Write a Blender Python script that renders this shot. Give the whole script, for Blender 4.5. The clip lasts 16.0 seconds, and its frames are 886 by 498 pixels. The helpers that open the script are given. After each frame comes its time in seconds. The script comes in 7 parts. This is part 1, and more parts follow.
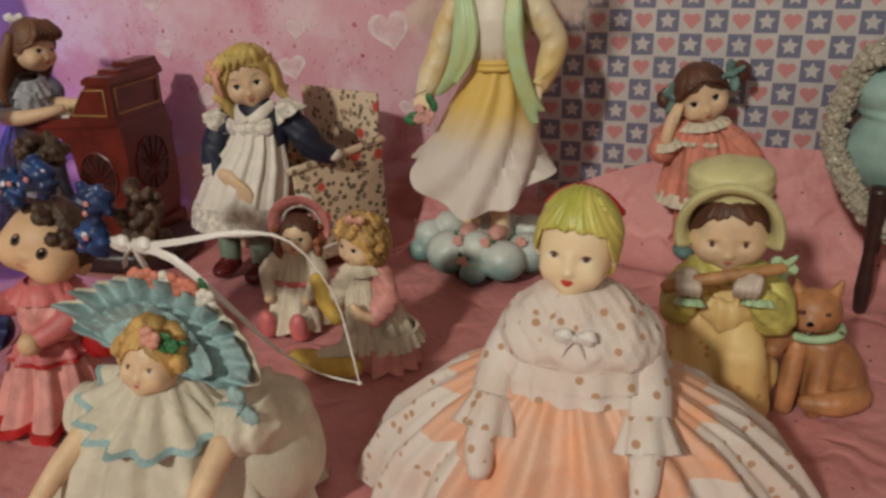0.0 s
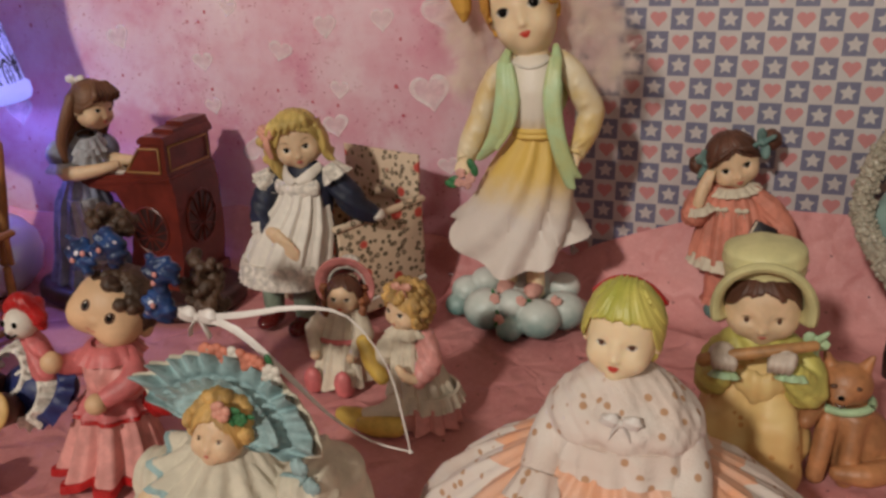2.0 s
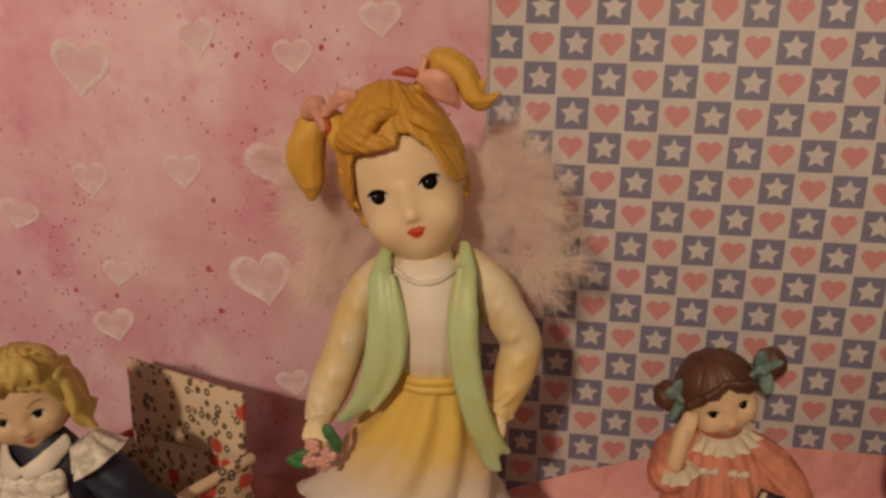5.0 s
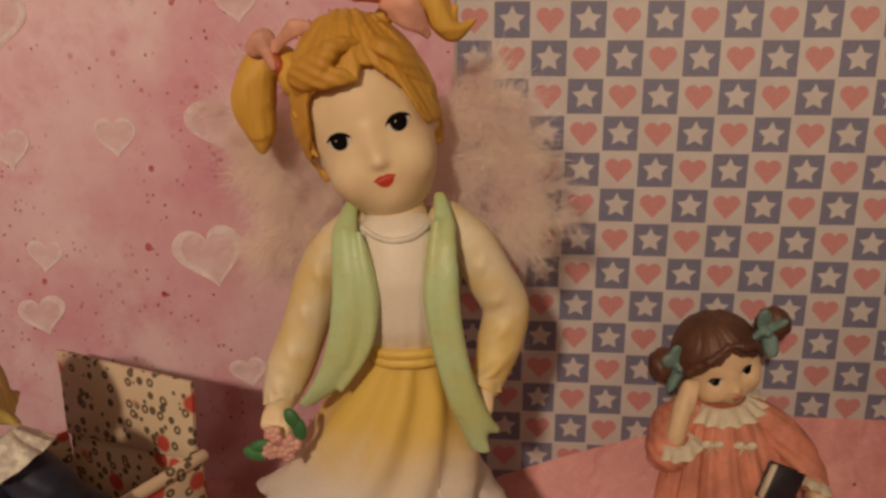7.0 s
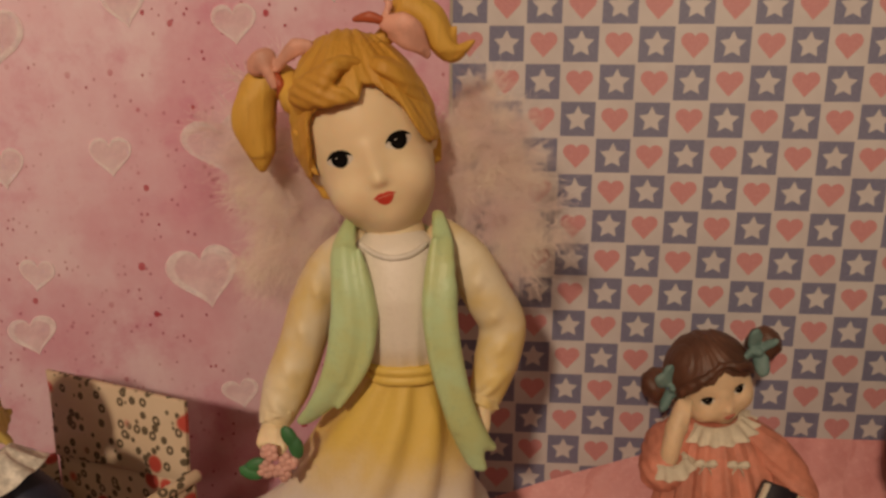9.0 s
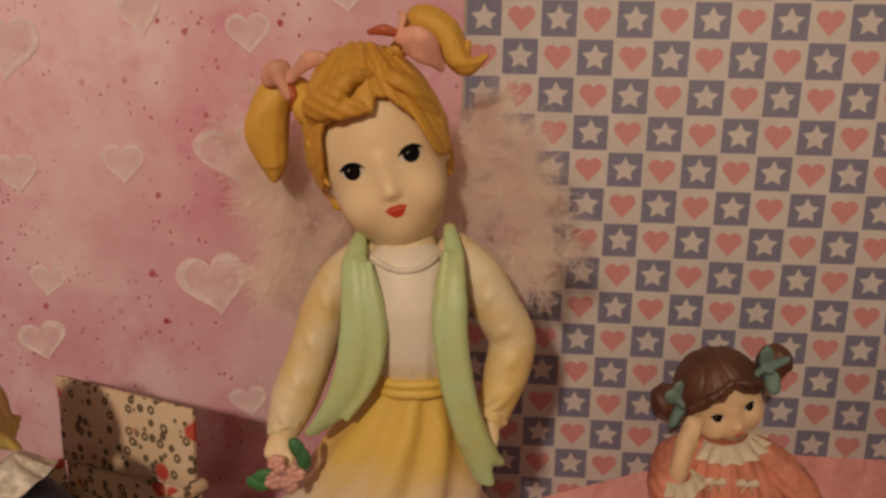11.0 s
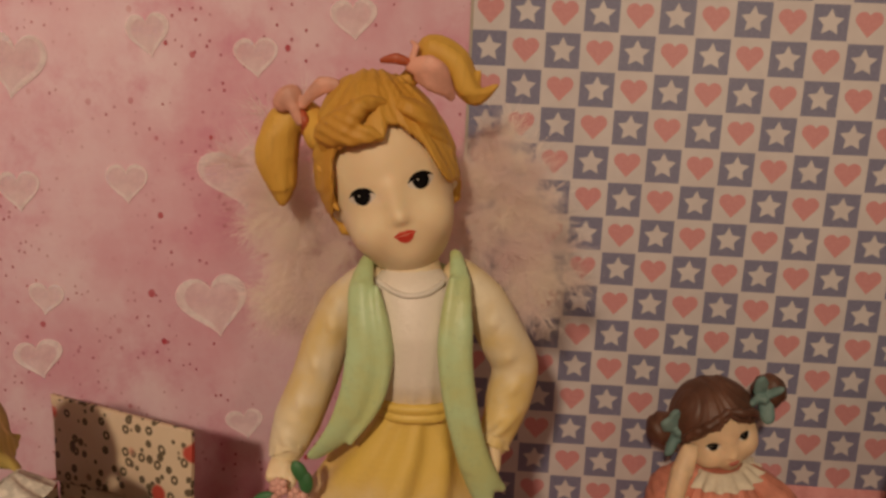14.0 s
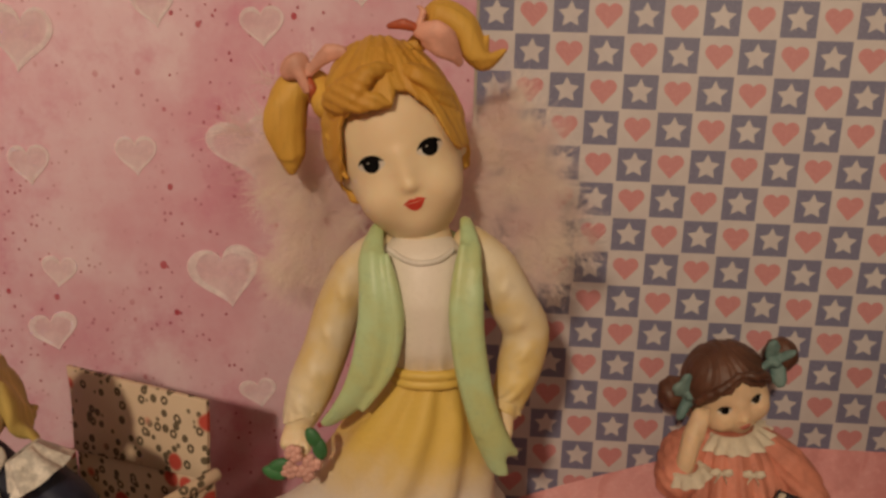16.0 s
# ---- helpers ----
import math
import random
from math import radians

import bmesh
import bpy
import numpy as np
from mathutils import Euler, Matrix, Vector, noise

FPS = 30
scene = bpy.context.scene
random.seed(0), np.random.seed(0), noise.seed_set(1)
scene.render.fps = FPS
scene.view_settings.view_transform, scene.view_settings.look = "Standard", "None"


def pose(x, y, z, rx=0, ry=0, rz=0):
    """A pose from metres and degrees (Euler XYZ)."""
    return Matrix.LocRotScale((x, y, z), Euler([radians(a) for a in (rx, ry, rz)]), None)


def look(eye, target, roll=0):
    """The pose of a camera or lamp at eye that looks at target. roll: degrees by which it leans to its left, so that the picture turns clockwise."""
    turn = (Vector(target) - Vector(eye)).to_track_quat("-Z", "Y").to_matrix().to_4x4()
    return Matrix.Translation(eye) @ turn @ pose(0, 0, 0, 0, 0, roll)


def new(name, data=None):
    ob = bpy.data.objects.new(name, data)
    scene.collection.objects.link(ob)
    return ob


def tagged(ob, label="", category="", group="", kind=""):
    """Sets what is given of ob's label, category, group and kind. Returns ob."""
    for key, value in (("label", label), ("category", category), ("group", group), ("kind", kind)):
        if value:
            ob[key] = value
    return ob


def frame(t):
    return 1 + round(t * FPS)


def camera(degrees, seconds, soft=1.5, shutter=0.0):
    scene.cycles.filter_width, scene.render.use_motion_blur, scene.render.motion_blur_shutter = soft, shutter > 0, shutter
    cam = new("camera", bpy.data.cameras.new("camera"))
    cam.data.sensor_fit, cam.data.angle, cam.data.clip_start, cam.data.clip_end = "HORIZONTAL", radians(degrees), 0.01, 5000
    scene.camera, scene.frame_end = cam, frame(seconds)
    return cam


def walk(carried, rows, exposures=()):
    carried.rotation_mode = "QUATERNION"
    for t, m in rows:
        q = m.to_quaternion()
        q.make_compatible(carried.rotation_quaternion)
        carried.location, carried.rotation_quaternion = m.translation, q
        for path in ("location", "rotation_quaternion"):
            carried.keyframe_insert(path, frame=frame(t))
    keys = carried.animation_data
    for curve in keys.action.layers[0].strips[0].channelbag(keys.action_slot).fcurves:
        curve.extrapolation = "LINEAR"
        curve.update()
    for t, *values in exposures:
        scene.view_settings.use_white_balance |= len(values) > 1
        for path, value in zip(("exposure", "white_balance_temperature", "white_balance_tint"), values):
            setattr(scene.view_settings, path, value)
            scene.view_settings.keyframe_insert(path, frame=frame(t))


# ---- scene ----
cam = camera(57.1, 16.0, soft=2.9)
PATH = [
    (0, (0.092, -0.475, 0.185), (-0.483, 1.286, -0.568), -1.6),
    (0.5, (0.091, -0.481, 0.189), (-0.52, 1.275, -0.548), -1.7),
    (1, (0.091, -0.48, 0.189), (-0.536, 1.272, -0.545), -1.9),
    (1.5, (0.093, -0.484, 0.191), (-0.536, 1.274, -0.527), -1.8),
    (2, (0.085, -0.486, 0.208), (-0.54, 1.282, -0.487), -1.3),
    (2.5, (0.049, -0.501, 0.239), (-0.643, 1.269, -0.384), -1.7),
    (2.7, (0.031, -0.502, 0.242), (-0.672, 1.255, -0.405), -1.5),
    (3, (0.03, -0.494, 0.235), (-0.662, 1.272, -0.4), -2.0),
    (3.5, (0.058, -0.425, 0.248), (-0.353, 1.45, -0.316), -1.7),
    (4, (0.054, -0.37, 0.243), (-0.276, 1.521, -0.318), -1.3),
    (4.5, (0.045, -0.341, 0.252), (-0.28, 1.546, -0.325), -0.6),
    (5, (0.029, -0.31, 0.233), (-0.248, 1.583, -0.351), 0.8),
    (5.2, (0.036, -0.299, 0.224), (-0.217, 1.575, -0.426), 0.8),
    (7.3, (0.018, -0.286, 0.208), (-0.148, 1.626, -0.352), -0.3),
    (7.5, (0.017, -0.287, 0.207), (-0.164, 1.625, -0.353), -0.7),
    (8, (0.016, -0.289, 0.208), (-0.142, 1.634, -0.32), -0.4),
    (8.5, (0.016, -0.289, 0.207), (-0.112, 1.644, -0.29), 0.1),
    (10.8, (0.015, -0.289, 0.207), (-0.119, 1.644, -0.29), 0.9),
    (11, (0.015, -0.288, 0.209), (-0.128, 1.647, -0.275), 1.0),
    (11.5, (0.013, -0.29, 0.209), (-0.078, 1.649, -0.27), 1.5),
    (12, (0.011, -0.291, 0.21), (-0.076, 1.648, -0.271), 1.6),
    (12.5, (0.009, -0.292, 0.211), (-0.07, 1.641, -0.296), 1.8),
    (13, (0.008, -0.292, 0.211), (-0.117, 1.622, -0.354), 0.8),
    (13.5, (0.008, -0.29, 0.209), (-0.098, 1.511, -0.656), 1.2),
    (14, (0.008, -0.291, 0.21), (-0.09, 1.661, -0.216), 2.4),
    (14.5, (0.008, -0.292, 0.21), (-0.072, 1.673, -0.153), 2.7),
    (15, (0.008, -0.291, 0.209), (-0.067, 1.667, -0.19), 2.6),
    (15.5, (0.009, -0.291, 0.209), (-0.078, 1.658, -0.233), 2.2),
    (16, (0.008, -0.291, 0.209), (-0.111, 1.643, -0.288), 1.5),
]
EXPOSURES = [(0.0, -0.28, 4950, -3), (1.0, -0.32, 4950, -3), (1.5, -0.30, 5000, 0), (2.5, -0.25, 5200, 4), (3.0, -0.26, 5850, 8), (3.5, -0.39, 6250, 9), (4.5, -0.48, 6400, 10), (13.0, -0.50, 6300, 10), (13.5, -0.68, 6300, 10), (14.0, -0.50, 6300, 10), (16.0, -0.49, 6200, 8)]
walk(cam, [(t, look(eye, target, roll)) for t, eye, target, roll in PATH], EXPOSURES)


# ---- light and room air ----
LAMP_AT = (-0.50, -2.4, 1.42)
world = bpy.data.worlds.new("room_air")
scene.world = world
world.use_nodes = True
world.node_tree.nodes["Background"].inputs[0].default_value = (1.0, 0.80, 0.66, 1)
world.node_tree.nodes["Background"].inputs[1].default_value = 0.02
room_lamp = bpy.data.lights.new("room_lamp", "AREA")
room_lamp.shape, room_lamp.size, room_lamp.energy, room_lamp.color = "DISK", 0.16, 52.0, (1.0, 0.77, 0.54)
new("room_lamp", room_lamp).matrix_world = look(LAMP_AT, (-0.1, -0.1, 0.08))
side_lamp = bpy.data.lights.new("side_lamp", "AREA")
side_lamp.shape, side_lamp.size, side_lamp.energy, side_lamp.color = "DISK", 0.14, 2.4, (1.0, 0.77, 0.54)
new("side_lamp", side_lamp).matrix_world = look((0.70, -1.35, 0.85), (0.05, -0.05, 0.08))
led = bpy.data.lights.new("led_bulb", "POINT")
led.energy, led.color, led.shadow_soft_size = 0.46, (0.34, 0.26, 1.0), 0.012
new("led_bulb", led).location = (-0.376, -0.112, 0.165)


# ---- materials ----
def nodes_of(name):
    m = bpy.data.materials.new(name)
    m.use_nodes = True
    return m, m.node_tree, m.node_tree.nodes["Principled BSDF"]


def link(tree, a, b):
    tree.links.new(a, b)


def mix_colour(tree, fac, a, b):
    n = tree.nodes.new("ShaderNodeMix")
    n.data_type = "RGBA"
    for socket, value in ((n.inputs[0], fac), (n.inputs[6], a), (n.inputs[7], b)):
        if isinstance(value, bpy.types.NodeSocket):
            tree.links.new(value, socket)
        elif isinstance(value, (int, float)):
            socket.default_value = value
        else:
            socket.default_value = (*value, 1)
    return n.outputs[2]


def noise_tex(tree, scale, detail=4.0, rough=0.55, vec=None):
    n = tree.nodes.new("ShaderNodeTexNoise")
    n.inputs["Scale"].default_value, n.inputs["Detail"].default_value, n.inputs["Roughness"].default_value = scale, detail, rough
    if vec is not None:
        tree.links.new(vec, n.inputs["Vector"])
    return n.outputs["Fac"]


def ramp(tree, fac, lo, hi):
    n = tree.nodes.new("ShaderNodeMapRange")
    n.interpolation_type = "SMOOTHSTEP"
    n.inputs["From Min"].default_value, n.inputs["From Max"].default_value = lo, hi
    tree.links.new(fac, n.inputs["Value"])
    return n.outputs["Result"]


def op(tree, kind, a, b=None, c=None):
    n = tree.nodes.new("ShaderNodeMath")
    n.operation = kind
    for k, value in enumerate((a, b, c)):
        if value is None:
            continue
        if isinstance(value, bpy.types.NodeSocket):
            tree.links.new(value, n.inputs[k])
        else:
            n.inputs[k].default_value = value
    return n.outputs[0]


def coords(tree):
    return tree.nodes.new("ShaderNodeTexCoord").outputs["Object"]


def bump(tree, bsdf, height, strength=0.3, distance=0.0005):
    n = tree.nodes.new("ShaderNodeBump")
    n.inputs["Strength"].default_value, n.inputs["Distance"].default_value = strength, distance
    tree.links.new(height, n.inputs["Height"])
    tree.links.new(n.outputs["Normal"], bsdf.inputs["Normal"])


def paint(name, colour, rough=0.45, vary=0.18, grain=900.0, relief=0.25, blotch=120.0, metal=0.0, soft=0.0, second=None, strand=False):
    """Painted resin, bisque or cloth: blotches and fine grain over one base colour."""
    m, t, b = nodes_of(name)
    at = coords(t)
    if strand:
        comb = t.nodes.new("ShaderNodeVectorMath")
        comb.operation = "MULTIPLY"
        comb.inputs[1].default_value = (1.0, 1.0, 0.16)
        link(t, at, comb.inputs[0])
        at = comb.outputs[0]
    dark = tuple(c * (1 - vary) for c in colour)
    light = tuple(min(1, c * (1 + vary * 0.6)) for c in colour)
    big = ramp(t, noise_tex(t, blotch, 3, 0.6, at), 0.35, 0.68)
    base = mix_colour(t, big, second or dark, light)
    fine = noise_tex(t, grain, 5, 0.65, at)
    base = mix_colour(t, op(t, "MULTIPLY", ramp(t, fine, 0.5, 0.75), 0.35), base, tuple(c * (1 - vary * 1.5) for c in colour))
    link(t, base, b.inputs["Base Color"])
    link(t, op(t, "MULTIPLY_ADD", fine, 0.3, rough - 0.15), b.inputs["Roughness"])
    b.inputs["Metallic"].default_value = metal
    if soft:
        b.inputs["Subsurface Weight"].default_value = soft
        b.inputs["Subsurface Radius"].default_value = (0.004, 0.002, 0.001)
        b.inputs["Subsurface Scale"].default_value = 1.0
    lumps = noise_tex(t, grain * 0.28, 3, 0.55, at)
    bump(t, b, op(t, "MULTIPLY_ADD", lumps, 1.2, fine), relief, 0.0006)
    return m


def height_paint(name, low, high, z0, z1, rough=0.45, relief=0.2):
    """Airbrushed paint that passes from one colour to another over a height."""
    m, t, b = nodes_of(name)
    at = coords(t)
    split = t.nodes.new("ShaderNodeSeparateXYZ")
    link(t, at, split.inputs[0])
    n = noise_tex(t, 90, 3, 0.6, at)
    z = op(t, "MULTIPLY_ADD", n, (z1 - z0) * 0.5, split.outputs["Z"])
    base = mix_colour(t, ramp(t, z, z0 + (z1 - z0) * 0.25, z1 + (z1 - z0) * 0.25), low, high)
    fine = noise_tex(t, 700, 5, 0.6, at)
    base = mix_colour(t, op(t, "MULTIPLY", ramp(t, fine, 0.5, 0.8), 0.12), base, (0.35, 0.28, 0.2))
    link(t, base, b.inputs["Base Color"])
    link(t, op(t, "MULTIPLY_ADD", fine, 0.25, rough - 0.12), b.inputs["Roughness"])
    bump(t, b, op(t, "MULTIPLY_ADD", n, 2.0, fine), relief + 0.1, 0.0006)
    return m


def spotted(name, base, spot, scale, size, rough=0.6, second=None, relief=0.3, ring=None):
    """Cloth or paint with scattered round marks."""
    m, t, b = nodes_of(name)
    at = coords(t)
    v = t.nodes.new("ShaderNodeTexVoronoi")
    v.inputs["Scale"].default_value = scale
    v.inputs["Randomness"].default_value = 0.8
    link(t, at, v.inputs["Vector"])
    d = v.outputs["Distance"]
    blotch = ramp(t, noise_tex(t, scale * 0.35, 3, 0.6, at), 0.35, 0.65)
    col = mix_colour(t, blotch, base, second or tuple(c * 0.85 for c in base))
    inside = op(t, "SUBTRACT", 1.0, ramp(t, d, size * 0.75, size))
    col = mix_colour(t, inside, col, spot)
    if ring:
        w = t.nodes.new("ShaderNodeTexVoronoi")
        w.inputs["Scale"].default_value = scale * 3.9
        link(t, at, w.inputs["Vector"])
        dd = op(t, "ABSOLUTE", op(t, "SUBTRACT", w.outputs["Distance"], 0.27))
        col = mix_colour(t, op(t, "MULTIPLY", op(t, "SUBTRACT", 1.0, ramp(t, dd, 0.09, 0.15)), op(t, "SUBTRACT", 1.0, inside)), col, ring)
    link(t, col, b.inputs["Base Color"])
    b.inputs["Roughness"].default_value = rough
    bump(t, b, noise_tex(t, 1400, 4, 0.6, at), relief, 0.0004)
    return m


M = {}
M["skin"] = paint("bisque_skin", (0.70, 0.50, 0.31), 0.52, 0.12, 700, 0.12, 90, soft=0.12)
M["pale_skin"] = paint("pale_bisque", (0.82, 0.69, 0.45), 0.52, 0.06, 700, 0.10, 45, soft=0.12, second=(0.78, 0.59, 0.36))
M["warm_skin"] = paint("tan_resin_skin", (0.70, 0.46, 0.26), 0.52, 0.12, 700, 0.12, 90)
M["eye"] = paint("dark_eye_paint", (0.004, 0.0035, 0.0035), 0.7, 0.1)
M["eye"].node_tree.nodes["Principled BSDF"].inputs["Specular IOR Level"].default_value = 0.1
M["eye_white"] = paint("eye_white_paint", (0.68, 0.60, 0.50), 0.4, 0.05)
M["iris"] = paint("brown_iris_paint", (0.10, 0.05, 0.03), 0.25, 0.1)
M["brow"] = paint("faint_brow_paint", (0.36, 0.24, 0.14), 0.5, 0.2)
M["lip"] = paint("red_lip_paint", (0.55, 0.05, 0.03), 0.35, 0.1)
M["rose_lip"] = paint("rose_lip_paint", (0.55, 0.17, 0.13), 0.4, 0.1)
M["ginger"] = paint("ginger_hair_paint", (0.60, 0.36, 0.06), 0.6, 0.30, 600, 0.6, 34, second=(0.56, 0.28, 0.034), strand=True)
M["blond"] = paint("yellow_hair_paint", (0.67, 0.49, 0.14), 0.55, 0.35, 420, 0.7, 90, strand=True)
M["gold_hair"] = paint("golden_curl_paint", (0.55, 0.34, 0.10), 0.55, 0.4, 420, 0.7, 120, strand=True)
M["auburn"] = paint("auburn_curl_paint", (0.24, 0.085, 0.03), 0.5, 0.35)
M["lime_hair"] = paint("lime_yellow_hair_paint", (0.58, 0.51, 0.12), 0.4, 0.25, 300, 0.5, 60, second=(0.42, 0.42, 0.06), strand=True)
M["brown_hair"] = paint("brown_hair_paint", (0.11, 0.045, 0.025), 0.5, 0.3, 380, 0.5, 90, strand=True)
M["long_hair"] = paint("chestnut_hair_paint", (0.16, 0.075, 0.035), 0.55, 0.35, 420, 0.8, 90, strand=True)
M["black_hair"] = paint("dark_curl_paint", (0.085, 0.046, 0.026), 0.5, 0.4, 420, 0.9, 90)
M["white"] = paint("white_resin", (0.72, 0.66, 0.58), 0.5, 0.08, 600, 0.25)
M["lace"] = spotted("white_eyelet_lace", (0.76, 0.68, 0.62), (0.50, 0.30, 0.17), 175, 0.25, 0.85, second=(0.72, 0.60, 0.53), relief=1.0)
M["cream"] = paint("cream_cloth", (0.66, 0.58, 0.45), 0.75, 0.12, 900, 0.6)
M["crochet"] = paint("textured_white_lace_resin", (0.72, 0.66, 0.58), 0.65, 0.3, 500, 1.0, 300)
M["blouse"] = height_paint("cream_to_yellow_blouse", (0.68, 0.50, 0.20), (0.76, 0.68, 0.58), 0.106, 0.128)
M["sleeve"] = paint("cream_yellow_sleeve", (0.72, 0.62, 0.44), 0.5, 0.08, 600, 0.2, 38, second=(0.68, 0.49, 0.17))
M["skirt"] = height_paint("white_to_yellow_skirt", (0.70, 0.62, 0.56), (0.70, 0.48, 0.10), 0.068, 0.100, 0.5)
M["vest"] = paint("mint_green_glaze", (0.44, 0.57, 0.31), 0.42, 0.16, 500, 0.3, 70, second=(0.50, 0.55, 0.24))
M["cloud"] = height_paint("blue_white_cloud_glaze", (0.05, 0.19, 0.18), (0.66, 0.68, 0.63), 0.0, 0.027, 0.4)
M["leaf"] = paint("green_leaf_paint", (0.05, 0.18, 0.06), 0.5, 0.25)
M["petal"] = paint("pale_pink_petal_paint", (0.66, 0.36, 0.30), 0.5, 0.2)
M["tie"] = paint("russet_hair_tie", (0.42, 0.085, 0.03), 0.5, 0.2)
M["rose"] = paint("coral_rose_cloth", (0.62, 0.22, 0.14), 0.6, 0.25)
M["bow"] = paint("pink_bow_paint", (0.68, 0.34, 0.25), 0.5, 0.2)
M["coral"] = paint("coral_dress_resin", (0.56, 0.21, 0.14), 0.6, 0.22, 420, 0.7, 80)
M["coral_dark"] = paint("dusty_coral_pants", (0.52, 0.19, 0.13), 0.6, 0.22)
M["teal"] = paint("teal_bow_paint", (0.085, 0.15, 0.14), 0.6, 0.35, second=(0.16, 0.24, 0.22))
M["book"] = paint("dark_book_cover", (0.022, 0.018, 0.026), 0.45, 0.2)
M["navy"] = paint("navy_dress_resin", (0.016, 0.020, 0.045), 0.55, 0.3)
M["stocking"] = paint("grey_green_stocking", (0.22, 0.27, 0.20), 0.6, 0.25)
M["maroon"] = paint("maroon_shoe_gloss", (0.10, 0.012, 0.010), 0.25, 0.2)
M["mahogany"] = paint("mahogany_resin", (0.13, 0.020, 0.011), 0.36, 0.30, 300, 0.25, 60)
M["dark_wood"] = paint("dark_wood_resin", (0.035, 0.016, 0.014), 0.35, 0.3)
M["gilt"] = paint("gilt_line_paint", (0.42, 0.24, 0.08), 0.4, 0.2, metal=0.3)
M["slate_dress"] = paint("slate_blue_dress", (0.24, 0.25, 0.36), 0.55, 0.4, 500, 0.5, 80)
M["grey_lace"] = paint("grey_blue_lace", (0.42, 0.42, 0.46), 0.6, 0.25, 500, 0.9, 160)
M["oak"] = paint("honey_oak_resin", (0.42, 0.20, 0.06), 0.5, 0.35, 300, 0.5, 60)
M["dusty_pink"] = paint("dusty_pink_cloth", (0.52, 0.27, 0.24), 0.65, 0.2)
M["teddy"] = paint("brown_plush", (0.42, 0.21, 0.085), 0.8, 0.35, 500, 1.0, 120)
M["silver"] = paint("silver_wreath", (0.45, 0.42, 0.40), 0.4, 0.3, metal=0.4)
M["hunter"] = paint("hunter_green_leather", (0.012, 0.038, 0.025), 0.42, 0.3, 260, 0.4, 60)
M["puppy"] = paint("auburn_fur", (0.16, 0.065, 0.03), 0.7, 0.4, 400, 1.0, 120)
M["dot_bow"] = spotted("navy_bow_white_dots", (0.030, 0.075, 0.25), (0.66, 0.62, 0.70), 165, 0.20, 0.35, second=(0.012, 0.022, 0.07))
M["rag_pink"] = paint("rose_pink_resin", (0.58, 0.16, 0.16), 0.45, 0.2)
M["rag_light"] = paint("light_pink_resin", (0.66, 0.30, 0.27), 0.45, 0.2)
M["red"] = paint("bright_red_gloss", (0.42, 0.012, 0.012), 0.3, 0.2)
M["royal"] = paint("royal_blue_resin", (0.020, 0.028, 0.13), 0.45, 0.3)
M["sole"] = paint("yellow_sole_resin", (0.62, 0.40, 0.13), 0.5, 0.15)
M["hat_pink"] = paint("pink_felt_hat", (0.62, 0.24, 0.22), 0.6, 0.2)
M["slipper"] = paint("mustard_yellow_slipper", (0.62, 0.42, 0.07), 0.5, 0.2)
M["bonnet"] = paint("pale_lime_bonnet_bisque", (0.62, 0.57, 0.28), 0.5, 0.15, 500, 0.2, 60)
M["lime_sleeve"] = paint("lime_yellow_sleeve", (0.56, 0.50, 0.12), 0.5, 0.2)
M["calico"] = spotted("amber_calico_dress", (0.70, 0.52, 0.21), (0.52, 0.26, 0.07), 150, 0.20, 0.5, second=(0.64, 0.41, 0.15))
M["flute"] = paint("tan_wood_flute", (0.42, 0.22, 0.08), 0.5, 0.3)
M["grey_hand"] = paint("greyed_bisque_hand", (0.55, 0.46, 0.38), 0.5, 0.15)
M["cat"] = paint("ginger_cat_bisque", (0.42, 0.19, 0.075), 0.45, 0.3, 500, 0.3, 70)
M["collar"] = paint("mint_collar", (0.45, 0.60, 0.35), 0.5, 0.15)
M["peach"] = paint("peach_satin", (0.72, 0.37, 0.21), 0.5, 0.16, 800, 0.4, 60, second=(0.72, 0.45, 0.32))
M["blue_cloth"] = paint("pale_turquoise_pleated_cloth", (0.34, 0.46, 0.47), 0.8, 0.22, 800, 0.7, 140)
M["ivory"] = paint("ivory_gown_cloth", (0.64, 0.58, 0.46), 0.7, 0.14, 800, 0.5, 70)
M["ribbon"] = paint("white_satin_ribbon", (0.74, 0.68, 0.64), 0.35, 0.08)
M["aqua_satin"] = paint("pale_aqua_satin", (0.30, 0.42, 0.38), 0.45, 0.18, 700, 0.4, 60)
M["bead"] = paint("clear_seed_beads", (0.40, 0.36, 0.28), 0.12, 0.25, 900, 0.4, 300)
M["rhinestone"] = paint("clear_rhinestone", (0.85, 0.86, 0.88), 0.18, 0.05, metal=0.9)
M["plaster"] = paint("added_room_shell", (0.62, 0.54, 0.46), 0.9, 0.06, 60, 0.2, 3)
M["table"] = paint("brown_table_wood", (0.20, 0.10, 0.05), 0.5, 0.3, 60, 0.3, 8)


